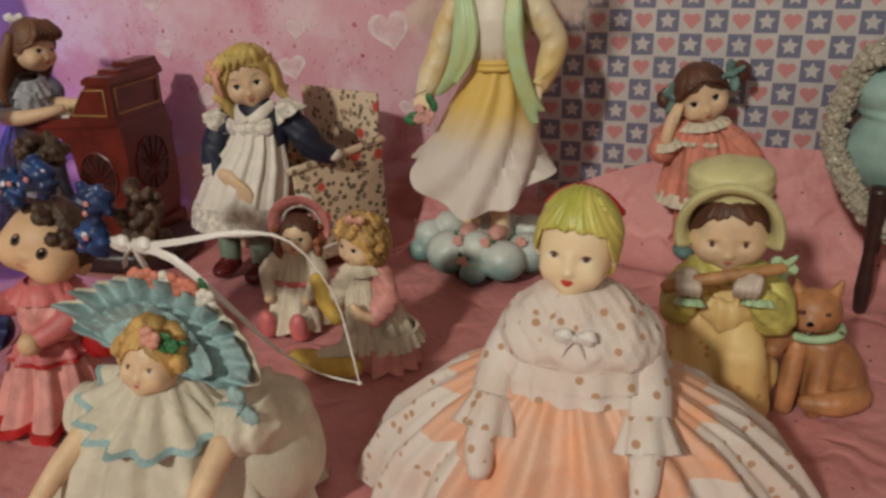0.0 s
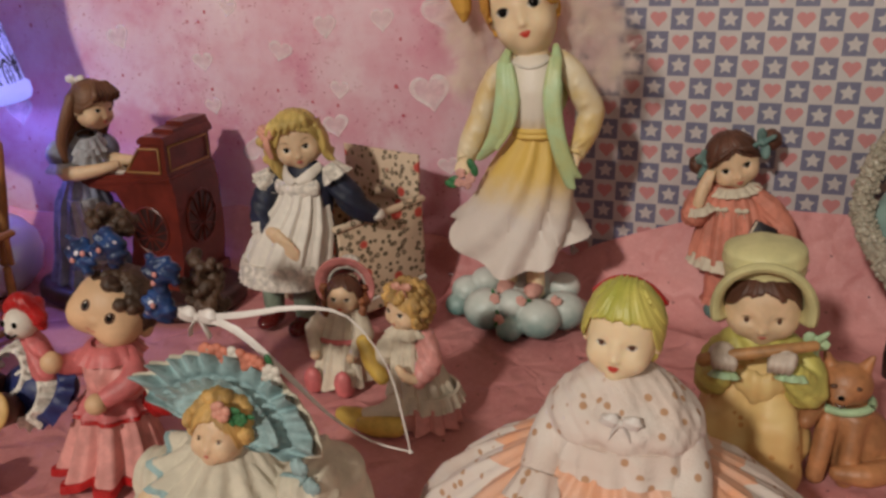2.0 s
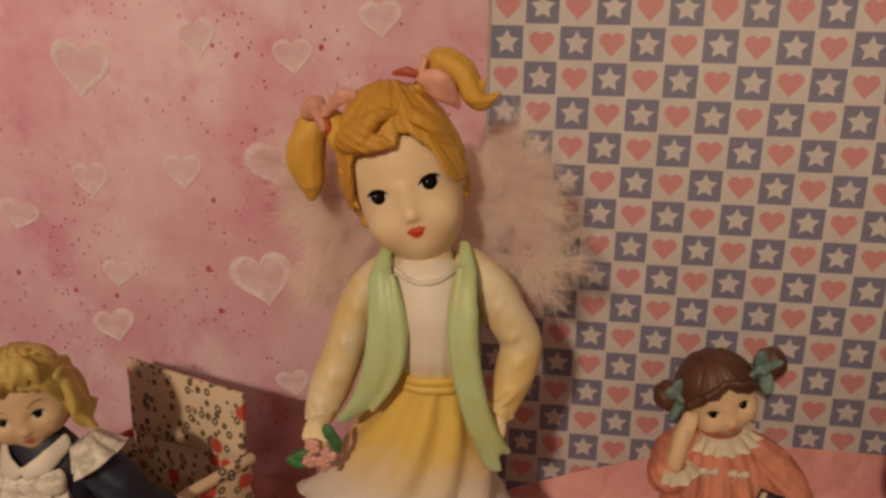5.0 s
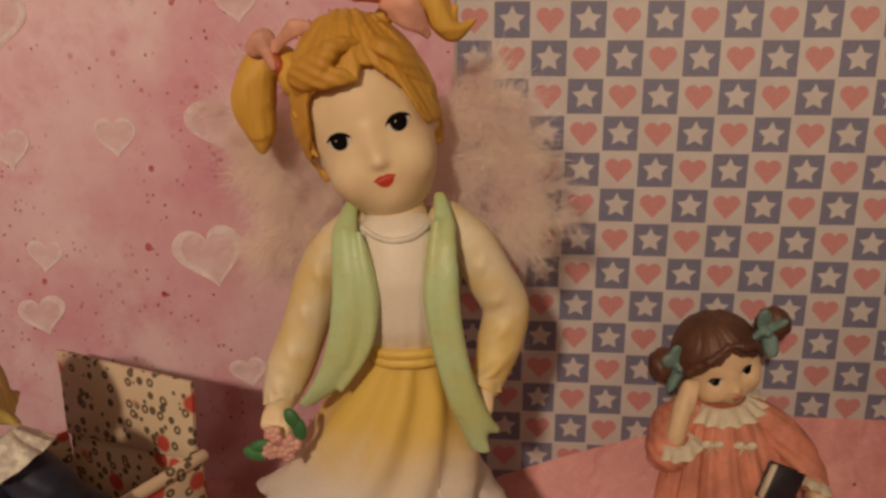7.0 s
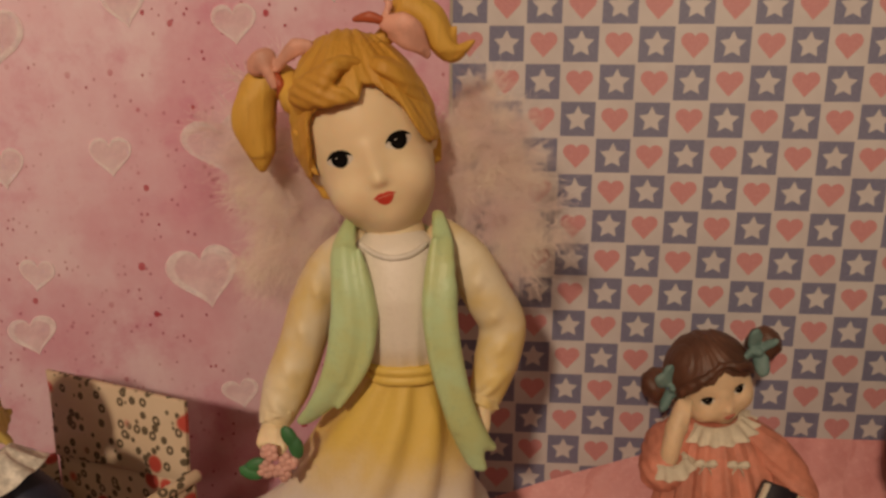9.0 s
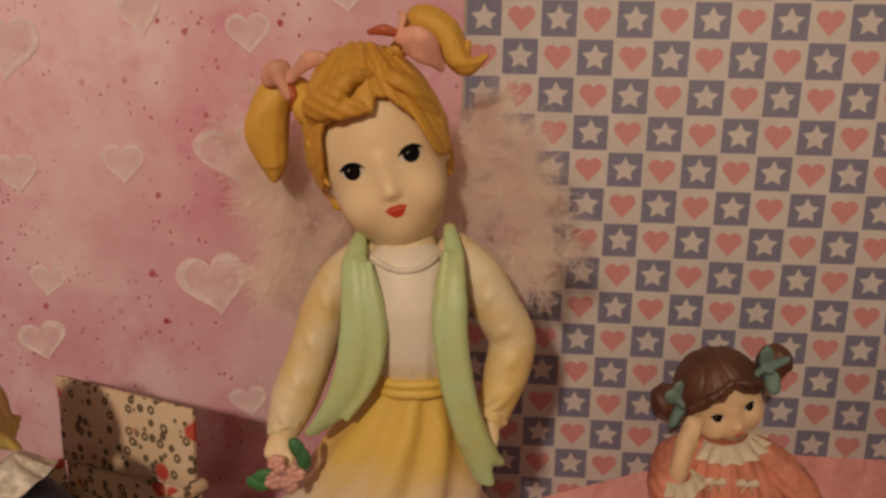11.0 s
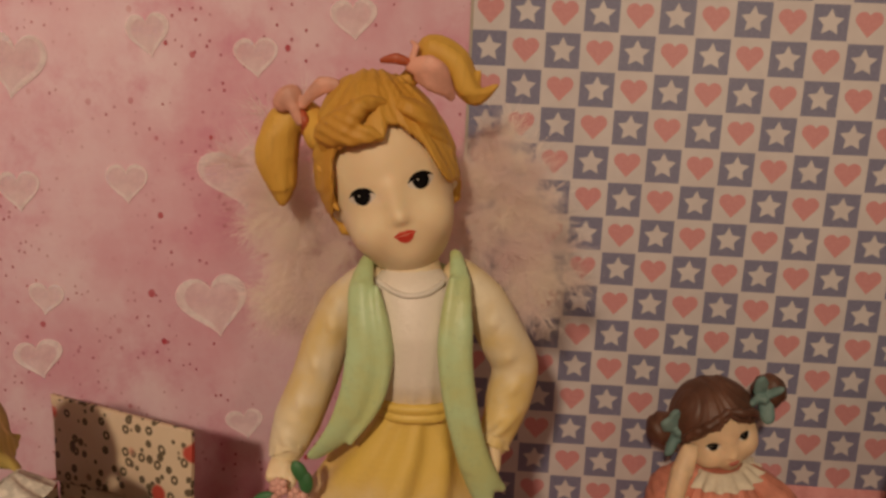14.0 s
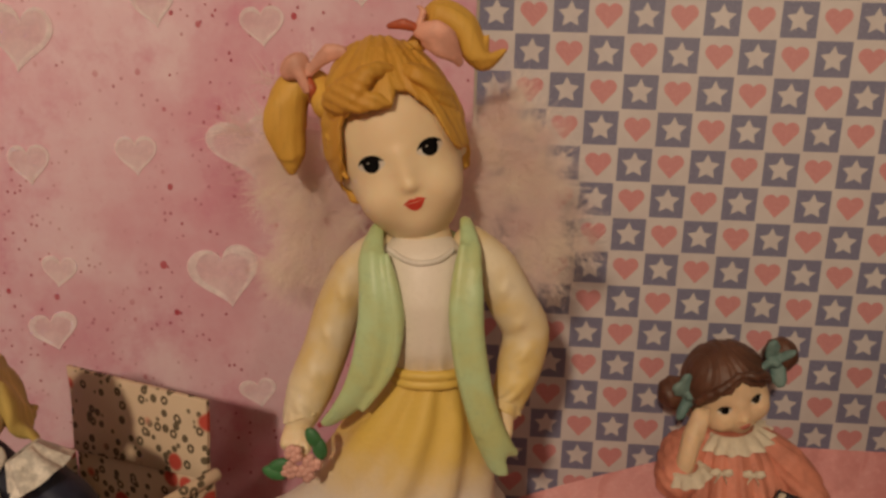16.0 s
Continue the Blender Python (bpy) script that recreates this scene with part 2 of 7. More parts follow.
def tissue_paper():
    m, t, b = nodes_of("pink_tissue_paper")
    at = coords(t)
    col = mix_colour(t, ramp(t, noise_tex(t, 16, 5, 0.6, at), 0.3, 0.7), (0.50, 0.19, 0.19), (0.62, 0.28, 0.27))
    col = mix_colour(t, op(t, "MULTIPLY", ramp(t, noise_tex(t, 500, 4, 0.6, at), 0.45, 0.8), 0.25), col, (0.80, 0.46, 0.42))
    v = t.nodes.new("ShaderNodeTexVoronoi")
    v.inputs["Scale"].default_value = 85
    link(t, at, v.inputs["Vector"])
    speck = op(t, "LESS_THAN", v.outputs["Distance"], 0.055)
    col = mix_colour(t, speck, col, (0.10, 0.035, 0.05))
    link(t, col, b.inputs["Base Color"])
    b.inputs["Roughness"].default_value = 0.55
    w = t.nodes.new("ShaderNodeTexVoronoi")
    w.feature = "DISTANCE_TO_EDGE"
    w.inputs["Scale"].default_value = 26
    n = t.nodes.new("ShaderNodeTexNoise")
    n.inputs["Scale"].default_value = 30
    mixv = t.nodes.new("ShaderNodeVectorMath")
    mixv.operation = "MULTIPLY_ADD"
    link(t, at, n.inputs["Vector"])
    link(t, n.outputs["Color"], mixv.inputs[0])
    mixv.inputs[1].default_value = (0.05, 0.05, 0.05)
    link(t, at, mixv.inputs[2])
    link(t, mixv.outputs[0], w.inputs["Vector"])
    crease = ramp(t, w.outputs["Distance"], 0.0, 0.18)
    h = op(t, "MULTIPLY_ADD", noise_tex(t, 60, 6, 0.6, at), 1.4, crease)
    bump(t, b, h, 0.42, 0.0022)
    return m


def checker_paper(cell):
    """Printed paper: slate squares with white stars, and white squares with coral hearts."""
    m, t, b = nodes_of("stars_and_hearts_paper")
    at = coords(t)
    s = t.nodes.new("ShaderNodeSeparateXYZ")
    link(t, at, s.inputs[0])
    u, v = op(t, "DIVIDE", s.outputs["X"], cell), op(t, "DIVIDE", s.outputs["Z"], cell)
    iu, iv = op(t, "FLOOR", u), op(t, "FLOOR", v)
    fu = op(t, "SUBTRACT", op(t, "SUBTRACT", u, iu), 0.5)
    fv = op(t, "SUBTRACT", op(t, "SUBTRACT", v, iv), 0.5)
    odd = op(t, "ABSOLUTE", op(t, "MODULO", op(t, "ADD", iu, iv), 2.0))
    star_cell = op(t, "GREATER_THAN", odd, 0.5)
    r = op(t, "SQRT", op(t, "ADD", op(t, "MULTIPLY", fu, fu), op(t, "MULTIPLY", fv, fv)))
    ang = op(t, "ARCTAN2", fu, op(t, "ADD", fv, 0.0))
    k = math.tau / 5
    wrapped = op(t, "ABSOLUTE", op(t, "SUBTRACT", op(t, "FLOORED_MODULO", op(t, "ADD", ang, k / 2 + 2 * k), k), k / 2))
    px, py = op(t, "MULTIPLY", r, op(t, "COSINE", wrapped)), op(t, "MULTIPLY", r, op(t, "SINE", wrapped))
    big, small = 0.36, 0.185
    qx, qy = small * math.cos(k / 2), small * math.sin(k / 2)
    nx, ny = qy, big - qx
    d = op(t, "ADD", op(t, "MULTIPLY", px, nx), op(t, "MULTIPLY", py, ny))
    length = math.hypot(nx, ny)
    star = op(t, "SUBTRACT", 1.0, ramp(t, d, big * nx - 0.012 * length, big * nx + 0.012 * length))
    ax = op(t, "ABSOLUTE", fu)
    cx, cy = op(t, "SUBTRACT", ax, 0.168), op(t, "SUBTRACT", fv, 0.112)
    lobe = op(t, "SUBTRACT", op(t, "SQRT", op(t, "ADD", op(t, "MULTIPLY", cx, cx), op(t, "MULTIPLY", cy, cy))), 0.196)
    wedge = op(t, "MAXIMUM", op(t, "SUBTRACT", op(t, "ADD", op(t, "MULTIPLY", ax, 0.734), op(t, "MULTIPLY", fv, -0.679)), 0.2446), op(t, "ADD", fv, 0.021))
    middle = op(t, "MAXIMUM", op(t, "SUBTRACT", ax, 0.29), op(t, "SUBTRACT", op(t, "ABSOLUTE", op(t, "SUBTRACT", fv, 0.03)), 0.065))
    heart = op(t, "SUBTRACT", 1.0, ramp(t, op(t, "MINIMUM", op(t, "MINIMUM", lobe, wedge), middle), -0.012, 0.012))
    edge = op(t, "MAXIMUM", ax, op(t, "ABSOLUTE", fv))
    square = op(t, "SUBTRACT", 1.0, ramp(t, edge, 0.462, 0.478))
    white = mix_colour(t, ramp(t, noise_tex(t, 70, 4, 0.6, at), 0.3, 0.7), (0.53, 0.48, 0.47), (0.58, 0.535, 0.52))
    slate = mix_colour(t, ramp(t, noise_tex(t, 900, 4, 0.7, at), 0.4, 0.7), (0.165, 0.165, 0.25), (0.21, 0.205, 0.29))
    coral = mix_colour(t, ramp(t, noise_tex(t, 900, 4, 0.7, at), 0.4, 0.7), (0.53, 0.23, 0.235), (0.58, 0.28, 0.275))
    star_col = mix_colour(t, op(t, "MULTIPLY", square, op(t, "SUBTRACT", 1.0, star)), white, slate)
    heart_col = mix_colour(t, heart, white, coral)
    link(t, mix_colour(t, star_cell, heart_col, star_col), b.inputs["Base Color"])
    b.inputs["Roughness"].default_value = 0.6
    bump(t, b, noise_tex(t, 1500, 4, 0.6, at), 0.1, 0.0003)
    return m


def heart_paper():
    """Printed paper: mottled pinks, spattered with dark rose ink."""
    m, t, b = nodes_of("mottled_pink_paper")
    at = coords(t)
    n1 = ramp(t, noise_tex(t, 14, 6, 0.62, at), 0.36, 0.66)
    col = mix_colour(t, n1, (0.69, 0.335, 0.425), (0.79, 0.57, 0.64))
    n2 = ramp(t, noise_tex(t, 38, 6, 0.7, at), 0.47, 0.74)
    col = mix_colour(t, op(t, "MULTIPLY", n2, 0.66), col, (0.62, 0.205, 0.32))
    n3 = ramp(t, noise_tex(t, 30, 5, 0.65, at), 0.52, 0.74)
    col = mix_colour(t, op(t, "MULTIPLY", n3, 0.75), col, (0.83, 0.65, 0.70))
    gate = ramp(t, noise_tex(t, 20, 3, 0.6, at), 0.44, 0.58)
    for scale, size, ink in ((150, 0.15, (0.44, 0.035, 0.06)), (430, 0.22, (0.36, 0.03, 0.06)), (75, 0.11, (0.46, 0.03, 0.055))):
        v = t.nodes.new("ShaderNodeTexVoronoi")
        v.inputs["Scale"].default_value = scale
        stretch = t.nodes.new("ShaderNodeVectorMath")
        stretch.operation = "MULTIPLY"
        stretch.inputs[1].default_value = (1.0, 0.02, 0.8)
        link(t, at, stretch.inputs[0])
        link(t, stretch.outputs[0], v.inputs["Vector"])
        pick = t.nodes.new("ShaderNodeSeparateXYZ")
        link(t, v.outputs["Color"], pick.inputs[0])
        some = op(t, "GREATER_THAN", pick.outputs["X"], 0.45)
        reach = op(t, "MULTIPLY", pick.outputs["Y"], size)
        dot = op(t, "MULTIPLY", op(t, "LESS_THAN", v.outputs["Distance"], reach), some)
        col = mix_colour(t, op(t, "MULTIPLY", dot, op(t, "MULTIPLY_ADD", gate, 0.85, 0.08)), col, ink)
    link(t, col, b.inputs["Base Color"])
    b.inputs["Roughness"].default_value = 0.55
    bump(t, b, noise_tex(t, 1200, 4, 0.6, at), 0.1, 0.0003)
    return m


def zigzag_paper():
    """Printed paper: rows of small rose triangles on a paler rose."""
    m, t, b = nodes_of("rose_triangle_paper")
    at = coords(t)
    s = t.nodes.new("ShaderNodeSeparateXYZ")
    link(t, at, s.inputs[0])
    row = op(t, "DIVIDE", s.outputs["Z"], 0.014)
    fv = op(t, "FRACT", row)
    shift = op(t, "MULTIPLY", op(t, "FLOORED_MODULO", op(t, "FLOOR", row), 2.0), 0.5)
    fu = op(t, "ABSOLUTE", op(t, "SUBTRACT", op(t, "FRACT", op(t, "ADD", op(t, "DIVIDE", s.outputs["Y"], 0.016), shift)), 0.5))
    d = op(t, "SUBTRACT", op(t, "MULTIPLY", op(t, "SUBTRACT", 1.0, fv), 0.5), fu)
    col = mix_colour(t, ramp(t, d, -0.01, 0.02), (0.50, 0.24, 0.26), (0.42, 0.13, 0.17))
    line = op(t, "LESS_THAN", op(t, "ABSOLUTE", d), 0.025)
    col = mix_colour(t, line, col, (0.62, 0.42, 0.38))
    col = mix_colour(t, op(t, "MULTIPLY", ramp(t, noise_tex(t, 60, 5, 0.6, at), 0.4, 0.7), 0.3), col, (0.36, 0.10, 0.14))
    link(t, col, b.inputs["Base Color"])
    b.inputs["Roughness"].default_value = 0.6
    return m


def veil(name, colour, cover, grain=300):
    """Thin print or fibre that lets what is behind it show through."""
    m, t, b = nodes_of(name)
    b.inputs["Base Color"].default_value = (*colour, 1)
    b.inputs["Roughness"].default_value = 0.7
    n = ramp(t, noise_tex(t, grain, 4, 0.6, coords(t)), 0.25, 0.7)
    link(t, op(t, "MULTIPLY_ADD", n, cover * 0.6, cover * 0.5), b.inputs["Alpha"])
    return m


def down_fibre():
    """Fine pale down: half of the light goes through each fibre."""
    m, t, b = nodes_of("pink_marabou_fibre")
    col = mix_colour(t, ramp(t, noise_tex(t, 60, 3, 0.6, coords(t)), 0.3, 0.7), (0.90, 0.77, 0.76), (0.96, 0.89, 0.79))
    link(t, col, b.inputs["Base Color"])
    b.inputs["Roughness"].default_value = 0.8
    thin = t.nodes.new("ShaderNodeBsdfTranslucent")
    link(t, col, thin.inputs[0])
    both = t.nodes.new("ShaderNodeMixShader")
    both.inputs[0].default_value = 0.5
    link(t, b.outputs[0], both.inputs[1])
    link(t, thin.outputs[0], both.inputs[2])
    link(t, both.outputs[0], t.nodes["Material Output"].inputs["Surface"])
    return m


def shade_print():
    """Black damask print on a glowing white plastic shade."""
    m, t, b = nodes_of("damask_lamp_shade")
    at = coords(t)
    s = t.nodes.new("ShaderNodeSeparateXYZ")
    link(t, at, s.inputs[0])
    ang = op(t, "ARCTAN2", s.outputs["X"], s.outputs["Y"])
    u = op(t, "MULTIPLY", ang, 12 / math.tau)
    v = op(t, "DIVIDE", s.outputs["Z"], 0.034)

    def lattice(du, dv):
        a, c = op(t, "ADD", u, du), op(t, "ADD", v, dv)
        fa = op(t, "SUBTRACT", op(t, "FLOORED_MODULO", op(t, "ADD", a, 0.5), 1.0), 0.5)
        fc = op(t, "SUBTRACT", op(t, "FLOORED_MODULO", op(t, "ADD", c, 0.5), 1.0), 0.5)
        return op(t, "ABSOLUTE", fa), fc
    ink = None
    for du, dv in ((0.0, 0.0), (0.5, 0.5)):
        a, c = lattice(du, dv)
        ac = op(t, "ABSOLUTE", c)
        wave = op(t, "MULTIPLY_ADD", op(t, "COSINE", op(t, "MULTIPLY", c, math.tau)), 0.20, 0.22)
        scroll = op(t, "LESS_THAN", op(t, "ABSOLUTE", op(t, "SUBTRACT", a, wave)), op(t, "MULTIPLY_ADD", ac, 0.055, 0.012))
        bud_r = op(t, "SQRT", op(t, "ADD", op(t, "POWER", op(t, "MULTIPLY", a, 5.2), 2.0), op(t, "POWER", op(t, "MULTIPLY", c, 3.4), 2.0)))
        bud = op(t, "LESS_THAN", op(t, "ABSOLUTE", op(t, "SUBTRACT", bud_r, 0.85)), 0.13)
        stem = op(t, "MULTIPLY", op(t, "LESS_THAN", a, 0.022), op(t, "LESS_THAN", ac, 0.17))
        seed = op(t, "MULTIPLY", op(t, "LESS_THAN", op(t, "ABSOLUTE", op(t, "SUBTRACT", a, 0.065)), 0.018), op(t, "LESS_THAN", op(t, "ABSOLUTE", op(t, "SUBTRACT", ac, 0.06)), 0.035))
        low = op(t, "ADD", c, 0.42)
        knot_r = op(t, "SQRT", op(t, "ADD", op(t, "POWER", op(t, "MULTIPLY", op(t, "SUBTRACT", a, 0.06), 8.0), 2.0), op(t, "POWER", op(t, "MULTIPLY", low, 7.0), 2.0)))
        knot = op(t, "LESS_THAN", op(t, "ABSOLUTE", op(t, "SUBTRACT", knot_r, 0.75)), 0.30)
        curl_r = op(t, "SQRT", op(t, "ADD", op(t, "POWER", op(t, "MULTIPLY", op(t, "SUBTRACT", a, 0.24), 9.0), 2.0), op(t, "POWER", op(t, "MULTIPLY", op(t, "SUBTRACT", c, 0.22), 8.0), 2.0)))
        curl = op(t, "LESS_THAN", op(t, "ABSOLUTE", op(t, "SUBTRACT", curl_r, 0.6)), 0.16)
        for part_ink in (scroll, bud, stem, seed, knot, curl):
            ink = part_ink if ink is None else op(t, "MAXIMUM", ink, part_ink)
    band = op(t, "MULTIPLY", op(t, "GREATER_THAN", s.outputs["Z"], 0.012), op(t, "LESS_THAN", s.outputs["Z"], 0.088))
    ink = op(t, "MULTIPLY", ink, band)
    link(t, mix_colour(t, ink, (0.75, 0.74, 0.80), (0.012, 0.010, 0.014)), b.inputs["Base Color"])
    link(t, mix_colour(t, ink, (0.42, 0.42, 0.92), (0.0, 0.0, 0.004)), b.inputs["Emission Color"])
    b.inputs["Emission Strength"].default_value = 0.72
    b.inputs["Roughness"].default_value = 0.35
    thin = t.nodes.new("ShaderNodeBsdfTranslucent")
    link(t, mix_colour(t, ink, (0.80, 0.79, 0.84), (0.03, 0.03, 0.03)), thin.inputs[0])
    both = t.nodes.new("ShaderNodeMixShader")
    both.inputs[0].default_value = 0.45
    link(t, b.outputs[0], both.inputs[1])
    link(t, thin.outputs[0], both.inputs[2])
    link(t, both.outputs[0], t.nodes["Material Output"].inputs["Surface"])
    return m


def lit_plastic(name, strength):
    m, t, b = nodes_of(name)
    col = mix_colour(t, ramp(t, noise_tex(t, 40, 3, 0.5, coords(t)), 0.3, 0.7), (0.70, 0.69, 0.76), (0.75, 0.74, 0.80))
    link(t, col, b.inputs["Base Color"])
    b.inputs["Emission Color"].default_value = (0.28, 0.30, 1.0, 1)
    b.inputs["Emission Strength"].default_value = strength
    b.inputs["Roughness"].default_value = 0.3
    return m


M["tissue"] = tissue_paper()
CELL, GRID_TOP = 0.0127, 0.225
M["checker"] = checker_paper(CELL)
M["hearts"] = heart_paper()
M["zigzag"] = zigzag_paper()
M["heart_line"] = veil("white_heart_outline_print", (0.98, 0.90, 0.89), 0.62, 120)
M["heart_fill"] = veil("pale_heart_fill_print", (0.94, 0.79, 0.81), 0.56, 90)
M["fluff"] = down_fibre()
M["shade"] = shade_print()
M["plastic"] = lit_plastic("white_lamp_plastic", 0.0)
M["lit_column"] = lit_plastic("glowing_lamp_column", 1.0)
M["floral"] = spotted("floral_cotton_print", (0.58, 0.43, 0.29), (0.46, 0.06, 0.04), 62, 0.27, 0.75, second=(0.62, 0.49, 0.35), ring=(0.11, 0.08, 0.045))


# ---- mesh tools: all in millimetres of the place ----
class Clay:
    """A lump of modelling clay: balls and limbs that melt into one smooth skin, with cuts and grooves."""

    def __init__(self, blend=1.2):
        self.blend, self.items = blend, []

    def ball(self, c, r, frame_m=None, k=None, cut=False):
        r = (r, r, r) if isinstance(r, (int, float)) else r
        m = np.array(frame_m if frame_m is not None else Matrix.Identity(3), dtype=float)
        self.items.append(("ball", np.array(c, dtype=float), (np.array(r, dtype=float), m), k, cut))
        return self

    def limb(self, pts, rad, wide=None, k=None, cut=False, steps=0):
        """A chain through the points; a radius may be (across, through), with wide naming the way across."""
        steps = steps or (4 if wide is None else 9)
        pts = [Vector(p) for p in pts]
        rad = [(q, q) if isinstance(q, (int, float)) else q for q in rad]
        way, size = [], []
        for i in range(len(pts) - 1):
            p0, p1, p2, p3 = pts[max(i - 1, 0)], pts[i], pts[i + 1], pts[min(i + 2, len(pts) - 1)]
            for s in range(steps):
                u = s / steps
                way.append(0.5 * (2 * p1 + (p2 - p0) * u + (2 * p0 - 5 * p1 + 4 * p2 - p3) * u * u + (3 * p1 - p0 - 3 * p2 + p3) * u ** 3))
                size.append([a + (b - a) * u for a, b in zip(rad[i], rad[i + 1])])
        way.append(pts[-1])
        size.append(rad[-1])
        w = None if wide is None else np.array(Vector(wide).normalized())
        self.items.append(("limb", np.array([tuple(p) for p in way]), (np.array(size, dtype=float), w), k, cut))
        return self

    def carve(self, func, k=0.6):
        """Takes away where func(x, y, z) is below zero."""
        self.items.append(("carve", func, None, k, True))
        return self

    @staticmethod
    def reach(item):
        kind, c, (r, _), k, cut = item
        if kind == "ball":
            return c - r.max(), c + r.max()
        return c.min(0) - r.max(), c.max(0) + r.max()

    @staticmethod
    def away(item, x, y, z):
        kind, c, data, k, cut = item
        if kind == "carve":
            return c(x, y, z)
        if kind == "ball":
            r, m = data
            dx, dy, dz = x - c[0], y - c[1], z - c[2]
            q = [(m[0, i] * dx + m[1, i] * dy + m[2, i] * dz) / r[i] for i in range(3)]
            k0 = np.sqrt(q[0] ** 2 + q[1] ** 2 + q[2] ** 2) + 1e-9
            k1 = np.sqrt((q[0] / r[0]) ** 2 + (q[1] / r[1]) ** 2 + (q[2] / r[2]) ** 2) + 1e-9
            return k0 * (k0 - 1) / k1
        size, w = data
        best = None
        for a, b, ra, rb in zip(c[:-1], c[1:], size[:-1], size[1:]):
            ab = b - a
            u = np.clip(((x - a[0]) * ab[0] + (y - a[1]) * ab[1] + (z - a[2]) * ab[2]) / max(1e-9, ab @ ab), 0, 1)
            qx, qy, qz = x - a[0] - u * ab[0], y - a[1] - u * ab[1], z - a[2] - u * ab[2]
            thin = ra[1] + (rb[1] - ra[1]) * u
            if w is not None:
                s = (qx * w[0] + qy * w[1] + qz * w[2]) * (1 - thin / (ra[0] + (rb[0] - ra[0]) * u))
                qx, qy, qz = qx - s * w[0], qy - s * w[1], qz - s * w[2]
            d = np.sqrt(qx * qx + qy * qy + qz * qz) - thin
            best = d if best is None else np.minimum(best, d)
        return best

    def meet(self, field, d, k, cut):
        if cut:
            f, d = -field, d
        else:
            f = field
        h = np.clip(0.5 + 0.5 * (f - d) / k, 0, 1)
        f = f * (1 - h) + d * h - k * h * (1 - h)
        return -f if cut else f

    def value(self, x, y, z):
        field = np.full(np.broadcast(x, y, z).shape, 50.0)
        for item in self.items:
            field = self.meet(field, self.away(item, x, y, z), item[3] or self.blend, item[4])
        return field

    def skin(self, h, groove=None):
        """Vertices and quads of the surface, on a grid of step h."""
        lows, highs = zip(*(self.reach(i) for i in self.items if not i[4]))
        lo, hi = np.min(lows, 0) - 2 * h - 1, np.max(highs, 0) + 2 * h + 1
        n = np.ceil((hi - lo) / h).astype(int) + 1
        ax = [lo[i] + h * np.arange(n[i]) for i in range(3)]
        field = np.full(n, 6.0)
        for item in self.items:
            k = item[3] or self.blend
            if item[0] == "carve":
                sub = (slice(None),) * 3
            else:
                a, b = self.reach(item)
                i0 = np.maximum(0, ((a - k - 2 * h - lo) / h).astype(int))
                i1 = np.minimum(n, ((b + k + 2 * h - lo) / h).astype(int) + 2)
                if (i1 <= i0).any():
                    continue
                sub = tuple(slice(p, q) for p, q in zip(i0, i1))
            x, y, z = ax[0][sub[0]][:, None, None], ax[1][sub[1]][None, :, None], ax[2][sub[2]][None, None, :]
            field[sub] = self.meet(field[sub], self.away(item, x, y, z), k, item[4])
        if groove:
            near = np.abs(field) < 3
            i, j, k = np.nonzero(near)
            field[i, j, k] += groove(ax[0][i], ax[1][j], ax[2][k])
        inside = field < 0
        count = np.zeros(n - 1, dtype=int)
        corners = [(a, b, c) for a in (0, 1) for b in (0, 1) for c in (0, 1)]
        for a, b, c in corners:
            count += inside[a:n[0] - 1 + a, b:n[1] - 1 + b, c:n[2] - 1 + c]
        cell = np.argwhere((count > 0) & (count < 8))
        number = np.full(n - 1, -1)
        number[tuple(cell.T)] = np.arange(len(cell))
        total, hits = np.zeros((len(cell), 3)), np.zeros(len(cell))
        for a in corners:
            for axis in range(3):
                if a[axis]:
                    continue
                b = list(a)
                b[axis] = 1
                va = field[tuple((cell + a).T)]
                vb = field[tuple((cell + b).T)]
                on = (va < 0) != (vb < 0)
                u = np.where(on, va / np.where(on, va - vb, 1), 0)
                p = np.array(a)[None, :] + u[:, None] * (np.array(b) - np.array(a))[None, :]
                total += p * on[:, None]
                hits += on
        verts = lo + (cell + total / hits[:, None]) * h
        quads = []
        for axis in range(3):
            o1, o2 = [(1, 2), (2, 0), (0, 1)][axis]
            p, q = [slice(None)] * 3, [slice(None)] * 3
            p[axis], q[axis] = slice(0, -1), slice(1, None)
            for flip in (False, True):
                cross = (inside[tuple(p)] & ~inside[tuple(q)]) if not flip else (~inside[tuple(p)] & inside[tuple(q)])
                e = np.argwhere(cross)
                if not len(e):
                    continue
                e1, e2 = np.zeros(3, int), np.zeros(3, int)
                e1[o1], e2[o2] = 1, 1
                ring = [e - e1 - e2, e - e2, e, e - e1]
                f = np.stack([number[tuple(r.T)] for r in ring], 1)
                quads.append(f[:, ::-1] if flip else f)
        return verts, np.concatenate(quads)


